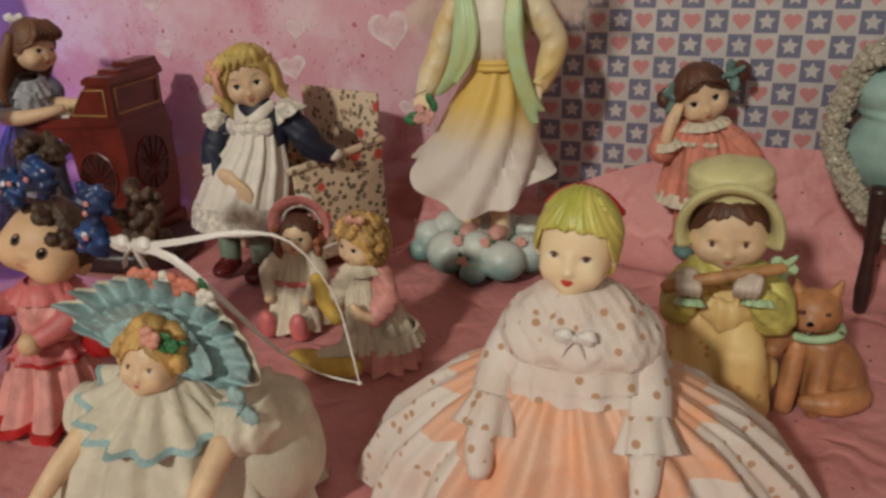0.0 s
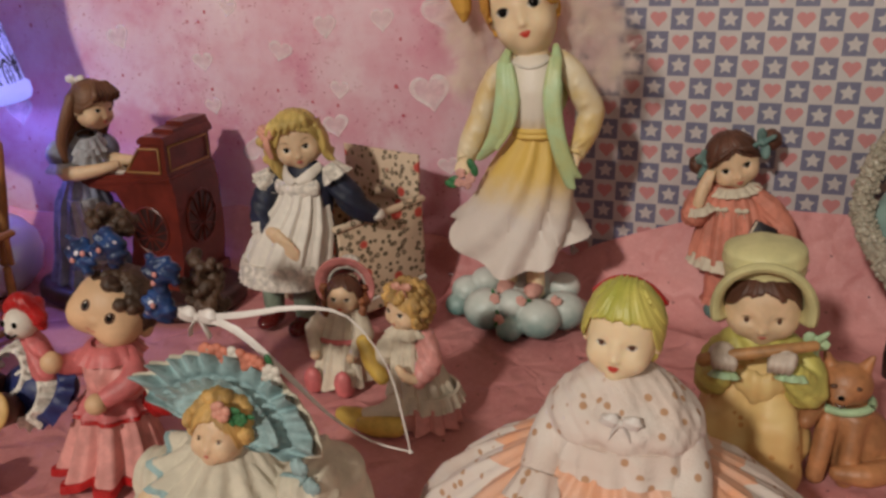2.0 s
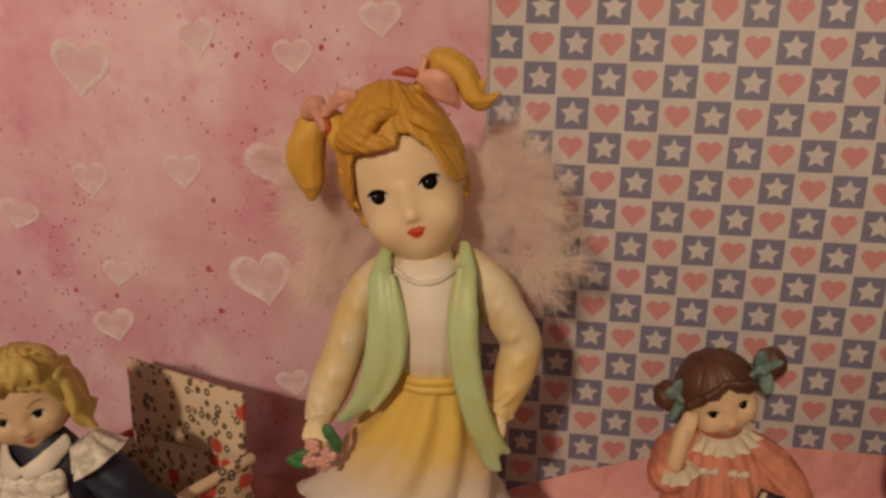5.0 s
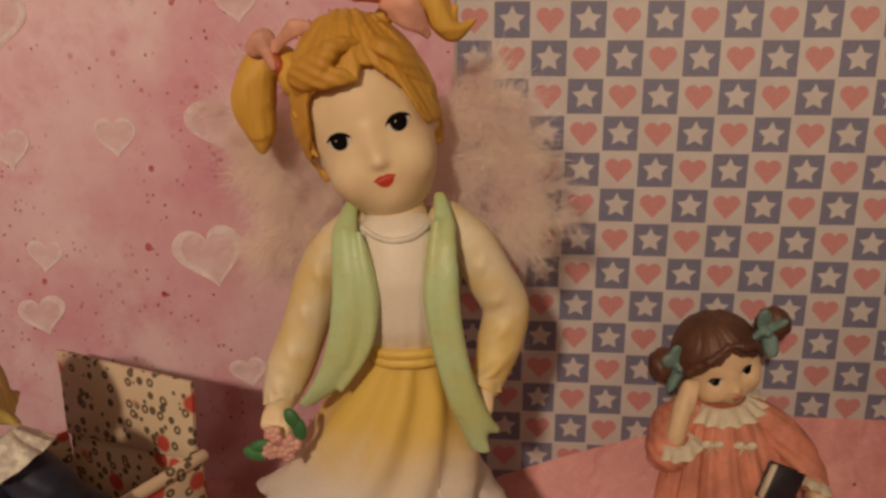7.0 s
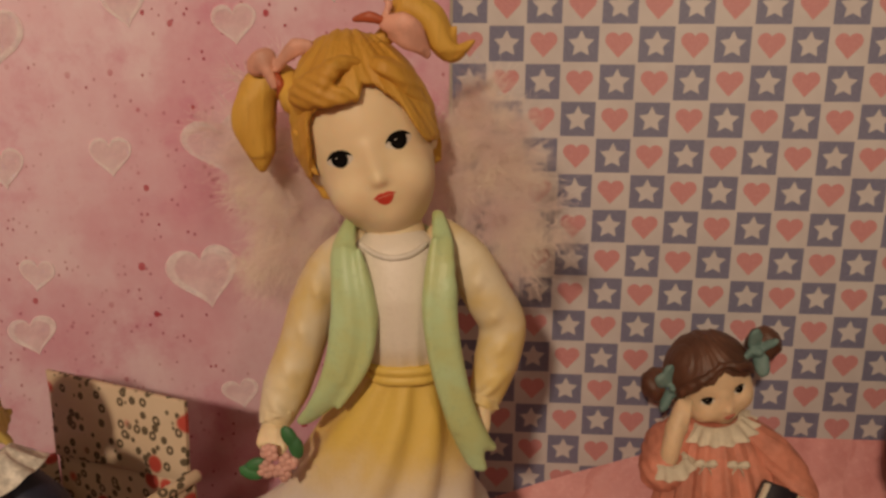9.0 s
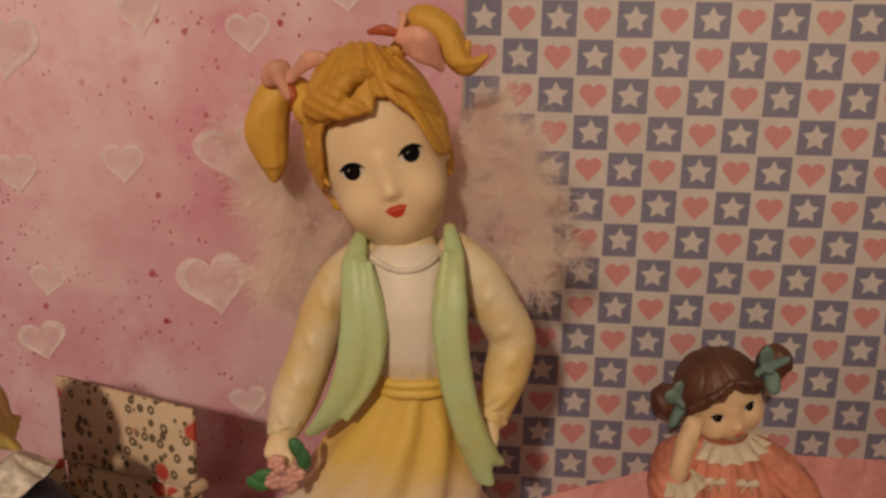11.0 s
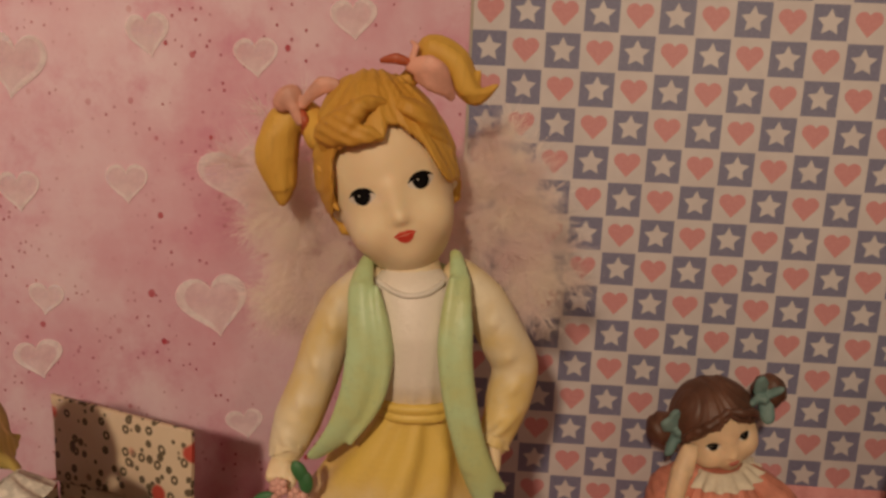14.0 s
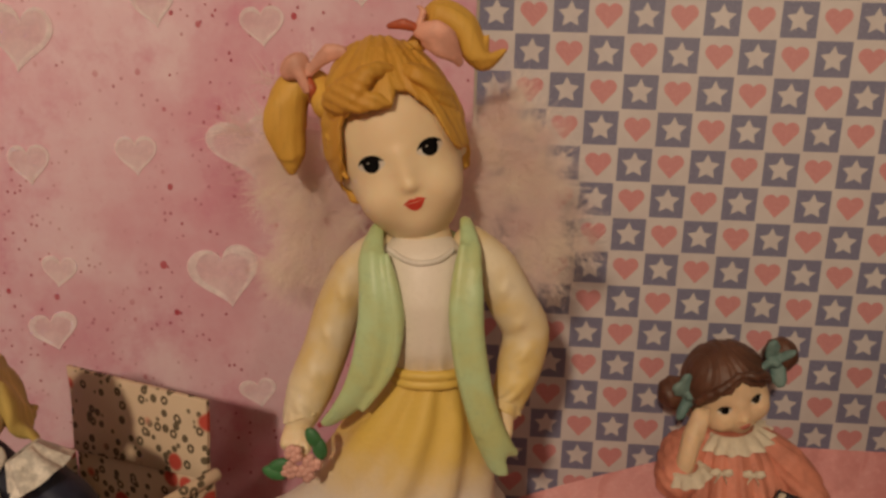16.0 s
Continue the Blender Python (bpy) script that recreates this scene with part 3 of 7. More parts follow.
class Shape:
    """Collects closed pieces into one mesh; each piece keeps its own material."""

    def __init__(self, x, y, z=0.0):
        self.o, self.v, self.f, self.mi, self.mats = Vector((x, y, z)), [], [], [], []

    def add(self, verts, faces, mat):
        k = len(self.v)
        if mat not in self.mats:
            self.mats.append(mat)
        i = self.mats.index(mat)
        self.v += [tuple((Vector(p) - self.o) * 0.001) for p in verts]
        self.f += [[k + a for a in q] for q in faces]
        self.mi += [i] * len(faces)

    def ball(self, c, r, mat, rot=(0, 0, 0), n=14, func=None, frame_m=None):
        r = (r, r, r) if isinstance(r, (int, float)) else r
        m = frame_m or Euler([radians(a) for a in rot]).to_matrix()
        verts, faces, w = [], [], n + 4
        for j in range(n + 1):
            a = math.pi * j / n
            for i in range(w if 0 < j < n else 1):
                b = math.tau * i / w
                d = Vector((math.sin(a) * math.cos(b), math.sin(a) * math.sin(b), math.cos(a)))
                s = func(d) if func else 1.0
                verts.append(Vector(c) + m @ Vector((d.x * r[0] * s, d.y * r[1] * s, d.z * r[2] * s)))
        at = lambda j, i: 0 if j == 0 else (1 + (n - 1) * w if j == n else 1 + (j - 1) * w + i % w)
        for j in range(n):
            for i in range(w):
                q = [at(j, i), at(j + 1, i), at(j + 1, i + 1), at(j, i + 1)]
                faces.append(list(dict.fromkeys(q)))
        self.add(verts, faces, mat)

    def rings(self, loops, mat, close=True):
        n = len(loops[0])
        verts = [p for loop in loops for p in loop]
        faces = []
        for j in range(len(loops) - 1):
            for i in range(n):
                faces.append([j * n + i, j * n + (i + 1) % n, (j + 1) * n + (i + 1) % n, (j + 1) * n + i])
        if close:
            for j in (0, len(loops) - 1):
                mid = sum((Vector(p) for p in loops[j]), Vector()) / n
                verts.append(mid)
                k = len(verts) - 1
                for i in range(n):
                    faces.append([k, j * n + i, j * n + (i + 1) % n])
        self.add(verts, faces, mat)

    def tube(self, pts, rad, mat, n=10, wide=(0, 0, 0), steps=3, ripple=0.0):
        """A limb through the points; a radius may be (across, through), with wide naming the way across."""
        pts = [Vector(p) for p in pts]
        rad = [(r, r) if isinstance(r, (int, float)) else r for r in rad]
        smooth, srad = [], []
        for k in range(len(pts) - 1):
            p0, p1, p2, p3 = pts[max(k - 1, 0)], pts[k], pts[k + 1], pts[min(k + 2, len(pts) - 1)]
            for s in range(steps):
                u = s / steps
                smooth.append(0.5 * (2 * p1 + (p2 - p0) * u + (2 * p0 - 5 * p1 + 4 * p2 - p3) * u * u + (3 * p1 - p0 - 3 * p2 + p3) * u ** 3))
                srad.append(tuple(a + (b - a) * u for a, b in zip(rad[k], rad[k + 1])))
        smooth.append(pts[-1])
        srad.append(rad[-1])
        loops = []
        for k, p in enumerate(smooth):
            d = (smooth[min(k + 1, len(smooth) - 1)] - smooth[max(k - 1, 0)]).normalized()
            side = Vector(wide) if any(wide) else (Vector((0, 1, 0)) if abs(d.y) < 0.8 else Vector((1, 0, 0)))
            a = (side - d * side.dot(d)).normalized()
            b = d.cross(a)
            ra, rb = srad[k]
            wob = [1 + ripple * math.sin(1.9 * k + 2 * math.sin(math.tau * i / n + 0.6 * k)) for i in range(n)]
            loops.append([p + a * (ra * wob[i] * math.cos(math.tau * i / n)) + b * (rb * wob[i] * math.sin(math.tau * i / n)) for i in range(n)])
        e = (loops[0], loops[-1])
        tip0 = [smooth[0] + (q - smooth[0]) * 0.6 - (smooth[1] - smooth[0]).normalized() * min(srad[0]) * 0.5 for q in e[0]]
        tip1 = [smooth[-1] + (q - smooth[-1]) * 0.6 + (smooth[-1] - smooth[-2]).normalized() * min(srad[-1]) * 0.5 for q in e[1]]
        self.rings([tip0] + loops + [tip1], mat)

    def skirt(self, levels, mat, folds=12, n=72, seed=0, sharp=1.0, gap=0.0, hem=0.0, scallops=0, flutter=0.35):
        """levels: (x, y, z, rx, ry, fold depth, twist, lift of the sides); hem is the depth of the scallops."""
        rnd = random.Random(seed)
        ph = [rnd.uniform(-0.5, 0.5) for _ in range(6)]
        loops = []
        for j, (x, y, z, rx, ry, deep, twist, lift) in enumerate(levels):
            loop, drop = [], hem * (j / max(1, len(levels) - 1)) ** 3
            for i in range(n):
                a = math.tau * i / n
                w = folds * (a + twist) + ph[0] * 2 + 0.7 * math.sin(2 * a + ph[1] * 6) + 0.5 * math.sin(3 * a + ph[2] * 6)
                f = math.sin(w)
                f = math.copysign(abs(f) ** sharp, f)
                k = deep * (f + flutter * math.sin(2.3 * w + ph[3] * 6))
                loop.append((x + (rx + k) * math.cos(a), y + (ry + k) * math.sin(a), z + lift * math.cos(a) ** 2 + deep * 0.25 * math.cos(w + 1) - drop * abs(math.sin(scallops * a / 2))))
            loops.append(loop)
        if not gap:
            self.rings(loops, mat)
            return
        faces = []
        for j in range(len(loops) - 1):
            for i in range(n):
                off = abs((i / n * 360 - 270 + 180) % 360 - 180)
                if (gap > 0 and off > gap) or (gap < 0 and off <= -gap) or 0 < gap < 1:
                    faces.append([j * n + i, j * n + (i + 1) % n, (j + 1) * n + (i + 1) % n, (j + 1) * n + i])
        self.add([p for loop in loops for p in loop], faces, mat)

    def frill(self, c, rx, ry, mat, n=18, amp=1.5, h=5.0, flare=2.0, rot=(0, 0, 0), thick=0.8, start=0.0):
        """A gathered band of cloth or lace round an ellipse."""
        m = Euler([radians(a) for a in rot]).to_matrix()
        k = n * 6
        loops = []
        for s, off in ((0, -thick), (0.5, -thick), (1, -thick), (1, thick), (0.5, thick), (0, thick)):
            loop, s = [], start + (1 - start) * s
            for i in range(k):
                a = math.tau * i / k
                w = amp * s * math.sin(n * a + math.sin(3 * a))
                r = flare * s + off + w
                loop.append(Vector(c) + m @ Vector(((rx + r) * math.cos(a), (ry + r) * math.sin(a), -h * s + 0.3 * w)))
            loops.append(loop)
        self.rings(loops + [loops[0]], mat, close=False)

    def box(self, c, size, mat, rot=(0, 0, 0), bev=0.6):
        m = Euler([radians(a) for a in rot]).to_matrix()
        x, y, z = (s / 2 for s in size)
        e = min(bev, x * 0.8, y * 0.8, z * 0.8)
        loops = []
        for zz, k in ((-z, e), (-z + e, 0), (z - e, 0), (z, e)):
            loop = []
            for sx, sy in ((1, 1), (-1, 1), (-1, -1), (1, -1)):
                a, b = (x - k, y - k)
                p = [(sx * a, sy * (b - e)), (sx * (a - e), sy * b)]
                loop += p if sx * sy > 0 else p[::-1]
            loops.append([Vector(c) + m @ Vector((p[0], p[1], zz)) for p in loop])
        self.rings(loops, mat)

    def slab(self, outline, y0, y1, mat, rotz=0.0, about=(0, 0)):
        """An outline in x and z, carried from y0 to y1, turned about an upright axis."""
        ca, sa = math.cos(radians(rotz)), math.sin(radians(rotz))

        def turn(x, y, z):
            dx, dy = x - about[0], y - about[1]
            return (about[0] + dx * ca - dy * sa, about[1] + dx * sa + dy * ca, z)
        n = len(outline)
        verts = [turn(x, y0, z) for x, z in outline] + [turn(x, y1, z) for x, z in outline]
        faces = [[i, (i + 1) % n, n + (i + 1) % n, n + i] for i in range(n)] + [list(range(n))[::-1], list(range(n, 2 * n))]
        self.add(verts, faces, mat)

    def flower(self, c, r, mat, leaf=None, seed=0):
        rnd = random.Random(seed)
        self.ball(c, (r * 0.55, r * 0.5, r * 0.55), mat, n=8)
        for i in range(6):
            a = math.tau * i / 6 + rnd.random()
            self.ball((c[0] + r * 0.6 * math.cos(a), c[1] - r * 0.1, c[2] + r * 0.6 * math.sin(a)), (r * 0.5, r * 0.35, r * 0.5), mat, n=6)
        if leaf:
            for i in range(2):
                a = rnd.uniform(0, math.tau)
                self.ball((c[0] + r * 1.2 * math.cos(a), c[1] + r * 0.3, c[2] + r * 1.2 * math.sin(a)), (r * 0.7, r * 0.2, r * 0.35), leaf, rot=(0, -math.degrees(a), 0), n=6)

    def ribbon_bow(self, c, r, mat, rot=(0, 0, 0), tails=True):
        m = Euler([radians(a) for a in rot]).to_matrix()
        for s in (-1, 1):
            self.ball(Vector(c) + m @ Vector((s * r * 0.62, 0, r * 0.12)), (r * 0.6, r * 0.3, r * 0.42), mat, rot=rot, n=10, func=lambda d: 1 + 0.14 * math.sin(7 * d.z + 3 * d.x))
            if tails:
                self.tube([Vector(c), Vector(c) + m @ Vector((s * r * 0.45, -r * 0.1, -r * 0.6)), Vector(c) + m @ Vector((s * r * 0.6, 0, -r * 1.1))], [(r * 0.12, r * 0.08), (r * 0.2, r * 0.08), (r * 0.2, r * 0.06)], mat, n=6)
        self.ball(c, (r * 0.22, r * 0.3, r * 0.25), mat, n=8)

    def curls(self, pts, r, mat, seed=0, jitter=0.35, n=7):
        rnd = random.Random(seed)
        for p in pts:
            q = [a + rnd.uniform(-jitter, jitter) * r for a in p]
            rr = r * rnd.uniform(0.7, 1.15)
            self.ball(q, (rr, rr * 0.9, rr), mat, rot=(rnd.uniform(0, 180), rnd.uniform(0, 180), 0), n=n, func=lambda d: 1 + 0.14 * math.sin(9 * d.z + 4 * math.atan2(d.y, d.x)))

    def clay(self, lump, mat, h=0.8, groove=None, place=None):
        """Adds a lump of clay; place is (rotation, origin) when it was modelled in a frame of its own."""
        verts, quads = lump.skin(h, groove)
        if place:
            verts = verts @ np.array(place[0]).T + np.array(place[1])
        k = len(self.v)
        if mat not in self.mats:
            self.mats.append(mat)
        self.v += [tuple(p) for p in ((verts - np.array(self.o)) * 0.001).tolist()]
        self.f += (quads + k).tolist()
        self.mi += [self.mats.index(mat)] * len(quads)

    def decal(self, outline, mat, surface, lift=0.1):
        """Paint laid on a surface: an outline in x and z, filled, each point set on surface(x, z)."""
        pts = np.array(outline, dtype=float)
        mid = pts.mean(0)
        n = len(pts)
        xz = np.concatenate([mid + (pts - mid) * k for k in (1.0, 0.97, 0.7, 0.35)] + [mid[None, :]])
        off = np.concatenate([np.full(n, -0.15), np.full(3 * n + 1, lift)])
        verts = surface(xz[:, 0], xz[:, 1], off)
        faces = []
        for j in range(3):
            faces += [[j * n + i, j * n + (i + 1) % n, (j + 1) * n + (i + 1) % n, (j + 1) * n + i] for i in range(n)]
        faces += [[3 * n + i, 3 * n + (i + 1) % n, 4 * n] for i in range(n)]
        self.add(verts, faces, mat)

    def head(self, c, r, turn, skin, hair, lip, eye=1.0, pitch=0.0, lean=0.0, face=(0.88, 0.55, 1.25), ridges=14, iris=None, brow=True, ez=-0.06, mz=-0.50,
             dark=0.0, puff=1.12, cut=-0.55, taper=0.03, full=1.2, line=None, part_at=(0.0, 0.9), ex=0.40, nose=1.0, shape=None, dots=False):
        """A head that looks along -y, turned about z, nodding and leaning; the hair is a shell that leaves an oval face free:
        face gives the oval's half width, its top and its depth below that top; line, where given, is the hairline instead."""
        r = (r, r * 0.95, r * 1.08) if isinstance(r, (int, float)) else r
        m = Euler((radians(pitch), radians(lean), radians(turn))).to_matrix()
        R, D, H = r
        mm, cc = np.array(m), np.array(c, dtype=float)
        nz = ez + (mz - ez) * 0.62
        lump = Clay(R * 0.3)
        lump.ball((0, 0.05 * D, 0.14 * H), (R * 0.99, D * 0.97, H * 0.86))
        lump.ball((0, -0.06 * D, -0.34 * H), (R * (0.92 - 2 * taper), D * 0.86, H * 0.64))
        for sx in (-1, 1):
            lump.ball((sx * 0.46 * R, -0.56 * D, -0.40 * H), R * 0.30)
            lump.ball((sx * (ex + 0.02) * R, -1.06 * D, (ez + 0.01) * H), (R * 0.24, R * 0.16, R * 0.12), k=R * 0.16, cut=True)
            lump.ball((sx * 0.98 * R, 0.02 * D, (ez - 0.10) * H), (R * 0.09, R * 0.17, R * 0.22), k=R * 0.06)
        lump.ball((0, -0.60 * D, (mz - 0.18) * H), R * 0.19, k=R * 0.34)
        lump.limb([(0, -0.86 * D, (ez + 0.02) * H), (0, -0.93 * D, nz * H)], [R * 0.03 * nose, R * 0.05 * nose], k=R * 0.24)
        lump.ball((0, -0.97 * D, nz * H), (R * 0.075 * nose, R * 0.075 * nose, R * 0.06 * nose), k=R * 0.11)
        for sx in (-1, 1):
            lump.ball((sx * 0.075 * R, -0.945 * D, (nz - 0.02) * H), R * 0.05 * nose, k=R * 0.06)
        lump.ball((0, -0.80 * D, mz * H), (R * 0.15 * full, R * 0.12, R * 0.085 * full), k=R * 0.12)
        if shape:
            shape(lump)
        step = max(0.3, R / 30)
        self.clay(lump, skin, step, place=(m, c))

        def on(x, z, off):
            """The skin's place in front of (x, z), in the head's frame."""
            y = np.full(len(x), -1.7 * D)
            for _ in range(40):
                y = y + np.clip(lump.value(x, y, z) * 0.8, -1.0, 3.0)
                y = np.minimum(y, 0.3 * D)
            return np.stack([x, y, z], 1), off

        def surface(x, z, off):
            p, off = on(x, z, off)
            e = 0.15
            g = np.stack([lump.value(p[:, 0] + (i == 0) * e, p[:, 1] + (i == 1) * e, p[:, 2] + (i == 2) * e) for i in range(3)], 1) - lump.value(p[:, 0], p[:, 1], p[:, 2])[:, None]
            g /= np.linalg.norm(g, axis=1)[:, None] + 1e-9
            return (p + g * np.asarray(off)[:, None]) @ mm.T + cc

        def out(x, z, k=1.0):
            p = surface(np.array([x * R]), np.array([z * H]), np.array([0.0]))[0]
            return Vector(cc + (p - cc) * k)
        if dots:
            for sx in (-1, 1):
                self.decal([(sx * ex * R + 0.062 * R * eye * math.cos(q), ez * H + 0.082 * R * eye * math.sin(q)) for q in [math.tau * i / 18 for i in range(18)]], M["iris"], surface, 0.12)
                lid = [(sx * ex * R + 0.13 * R * eye * u, ez * H + R * eye * (0.11 - 0.05 * u * u)) for u in [-1 + i / 4 for i in range(9)]]
                self.decal(lid + [(x, z - 0.022 * R) for x, z in lid[::-1]], M["brow"], surface, 0.10)
        elif eye > 0.01:
            a, b = 0.195 * R * eye, 0.112 * R * eye
            for sx in (-1, 1):
                x0, z0 = sx * ex * R, ez * H
                lid = lambda u: z0 + b * (1 - abs(u) ** 2.2) ** 0.75 + 0.04 * b * u
                low = lambda u: z0 - 0.78 * b * (1 - abs(u) ** 2.4) ** 0.8 + 0.04 * b * u
                us = [-1 + 2 * i / 14 for i in range(15)]
                self.decal([(x0 + sx * a * u, lid(u)) for u in us] + [(x0 + sx * a * u, low(u)) for u in us[-2:0:-1]], M["eye_white"], surface, 0.06)
                ri = (0.098 + dark) * R * eye
                tops = [(x0 + ri * math.cos(q), min(z0 + 0.02 * R + ri * 1.02 * math.sin(q), lid(0.0) + 0.01 * R)) for q in [math.tau * i / 24 for i in range(24)]]
                self.decal(tops, M[iris or "eye"], surface, 0.12)
                # White dot on the iris: an eye highlight put in as colour.
                self.decal([(x0 - 0.3 * ri + 0.10 * ri * math.cos(q), z0 + 0.045 * R + 0.10 * ri * math.sin(q)) for q in [math.tau * i / 8 for i in range(8)]], M["eye_white"], surface, 0.16)
                lash = [(x0 + sx * a * u * 0.94, lid(0.94 * u)) for u in us]
                back = [(x0 + sx * a * u * 0.94, lid(0.94 * u) + R * eye * 0.024 * (1 - abs(u) ** 3)) for u in us[::-1]]
                self.decal(lash + back, M["iris"] if iris else M["eye"], surface, 0.14)
                if brow:
                    bs = [(x0 + sx * R * (-0.16 + 0.36 * u), z0 + R * (0.26 + 0.10 * math.sin(2.6 * u))) for u in [i / 8 for i in range(9)]]
                    self.decal(bs + [(x, z - 0.022 * R) for x, z in bs[::-1]], M["brow"], surface, 0.08)
        L = 0.150 * R * full
        us = [-1 + 2 * i / 16 for i in range(17)]
        top = [(L * u, mz * H + R * full * 0.062 * (1 - abs(u) ** 1.5) * (1 - 0.35 * math.exp(-(u / 0.22) ** 2))) for u in us]
        mid = [(L * u, mz * H + 0.004 * R * math.cos(3 * u)) for u in us[::-1]]
        self.decal(top + mid[1:-1], M[lip], surface, 0.12)
        low = [(L * 0.82 * u, mz * H - R * full * 0.105 * (1 - abs(u) ** 2.3)) for u in us[::-1]]
        self.decal([(L * 0.82 * u, mz * H - 0.004 * R) for u in us] + low[1:-1], M[lip], surface, 0.14)
        if hair:
            fw, high, deep = face
            cap = Clay(R * 0.12)
            cap.ball((0, 0.06 * D, 0.10 * H), (R * puff, D * puff, H * (puff - 0.06)))
            if line:
                lx, lz = np.array([p[0] for p in line]) * R, np.array([p[1] for p in line]) * H
                cap.carve(lambda x, y, z: np.maximum((z - np.interp(x, lx, lz)) * 0.75, y - 0.02 * D + 0.4 * (z < 0)), R * 0.09)
            else:
                zc = (high - deep * 0.5) * H
                cap.carve(lambda x, y, z: np.maximum((np.sqrt((x / (fw * R)) ** 2 + ((z - zc) / (deep * 0.5 * H)) ** 2) - 1 + 0.04 * np.sin(11 * x / R + 3)) * R * 0.6, y - 0.12 * D), R * 0.08)
            cap.carve(lambda x, y, z: np.maximum(z - cut * H, (y - 0.45 * D) if cut >= -0.5 else -1.0), R * 0.10)
            px, pz = part_at[0] * R, part_at[1] * H

            def comb(x, y, z):
                a = np.arctan2(x - px, (pz + 0.55 * H) - z)
                w = ridges * a + 3.0 * y / D
                return -0.018 * R * np.sin(0.6 * w) - 0.010 * R * np.sin(1.7 * w + 1) - 0.007 * R * np.sin(4.1 * w)
            self.clay(cap, hair, max(0.3, R / 32), comb, place=(m, c))
        return m, out

    def done(self, name, label, category, group="", kind="", mesh_only=False):
        me = bpy.data.meshes.new(name)
        me.from_pydata(self.v, [], self.f)
        for mat in self.mats:
            me.materials.append(mat)
        me.polygons.foreach_set("material_index", self.mi)
        bm = bmesh.new()
        bm.from_mesh(me)
        bmesh.ops.recalc_face_normals(bm, faces=bm.faces)
        for f in bm.faces:
            f.smooth = True
        for e in bm.edges:
            if len(e.link_faces) == 2 and e.calc_face_angle() > 1.0:
                e.smooth = False
        bm.to_mesh(me)
        bm.free()
        if mesh_only:
            return me
        ob = new(name, me)
        ob.location = self.o * 0.001
        return tagged(ob, label, category, group, kind)


def part(name, shape, parent, label=""):
    """Links a shape as one mesh under a thing."""
    me = shape.done(name, "", "", mesh_only=True)
    ob = new(name, me)
    ob.parent = parent
    ob.location = shape.o * 0.001 - parent_origin(parent)
    return tagged(ob, label)


def parent_origin(ob):
    p = Vector(ob.location)
    return p if ob.parent is None else p + parent_origin(ob.parent)


def thing(name, x, y, z, label, category, kind="", group=""):
    ob = new(name)
    ob.location = (x * 0.001, y * 0.001, z * 0.001)
    return tagged(ob, label, category, group, kind)


# ---- the setting ----
def wall_height(x, y):
    """The tissue paper: crumpled flat ground that climbs the boards at the back."""
    if x < 0:
        back = -0.6 + 0.108 * x
        top = 40 + 6 * math.sin(x * 0.021) - (14 * math.exp(-((x + 20) / 50) ** 2))
    else:
        back = 0.0
        top = 22 + 41 * min(1, max(0, x / 105.0)) ** 0.8
    d = max(0.0, back - y)
    width = 34.0 if x < 20 else 42.0
    k = max(0.0, 1 - d / width)
    rise = top * k ** 2.0
    q = Vector((x * 0.011, y * 0.013, 0.0))
    crumple = 2.2 * noise.noise(q) + 1.1 * noise.noise(q * 2.7) + 0.5 * abs(noise.noise(q * 6.0))
    ridge = 4.5 * math.exp(-((y + 52 + 0.30 * (x - 60)) / 7.0) ** 2) * min(1, max(0, (x - 5) / 30)) * min(1, max(0, (110 - x) / 30))
    damp = 0.35 + 0.65 * min(1.0, d / 60)
    return rise + ridge + min(0.9, crumple * 0.55) * damp - 0.9


def build_ground():
    s = Shape(0, 0)
    x0, x1, y0, y1, step = -560, 420, -560, 2, 5
    nx, ny = (x1 - x0) // step + 1, (y1 - y0) // step + 2
    verts, faces = [], []
    for j in range(ny):
        for i in range(nx):
            x, y = x0 + i * step, y0 + j * step
            verts.append((x, y, wall_height(x, y)))
    for j in range(ny - 1):
        for i in range(nx - 1):
            a = j * nx + i
            faces.append([a, a + 1, a + nx + 1, a + nx])
    s.add(verts, faces, M["tissue"])
    s.done("ground", "crumpled pink tissue paper spread under the figurines", "tissue paper", kind="structure")


def heart_outline(n=40):
    pts = []
    for i in range(n):
        a = math.tau * i / n
        pts.append((16 * math.sin(a) ** 3 / 16, (13 * math.cos(a) - 5 * math.cos(2 * a) - 2 * math.cos(3 * a) - math.cos(4 * a) + 2) / 16))
    return pts


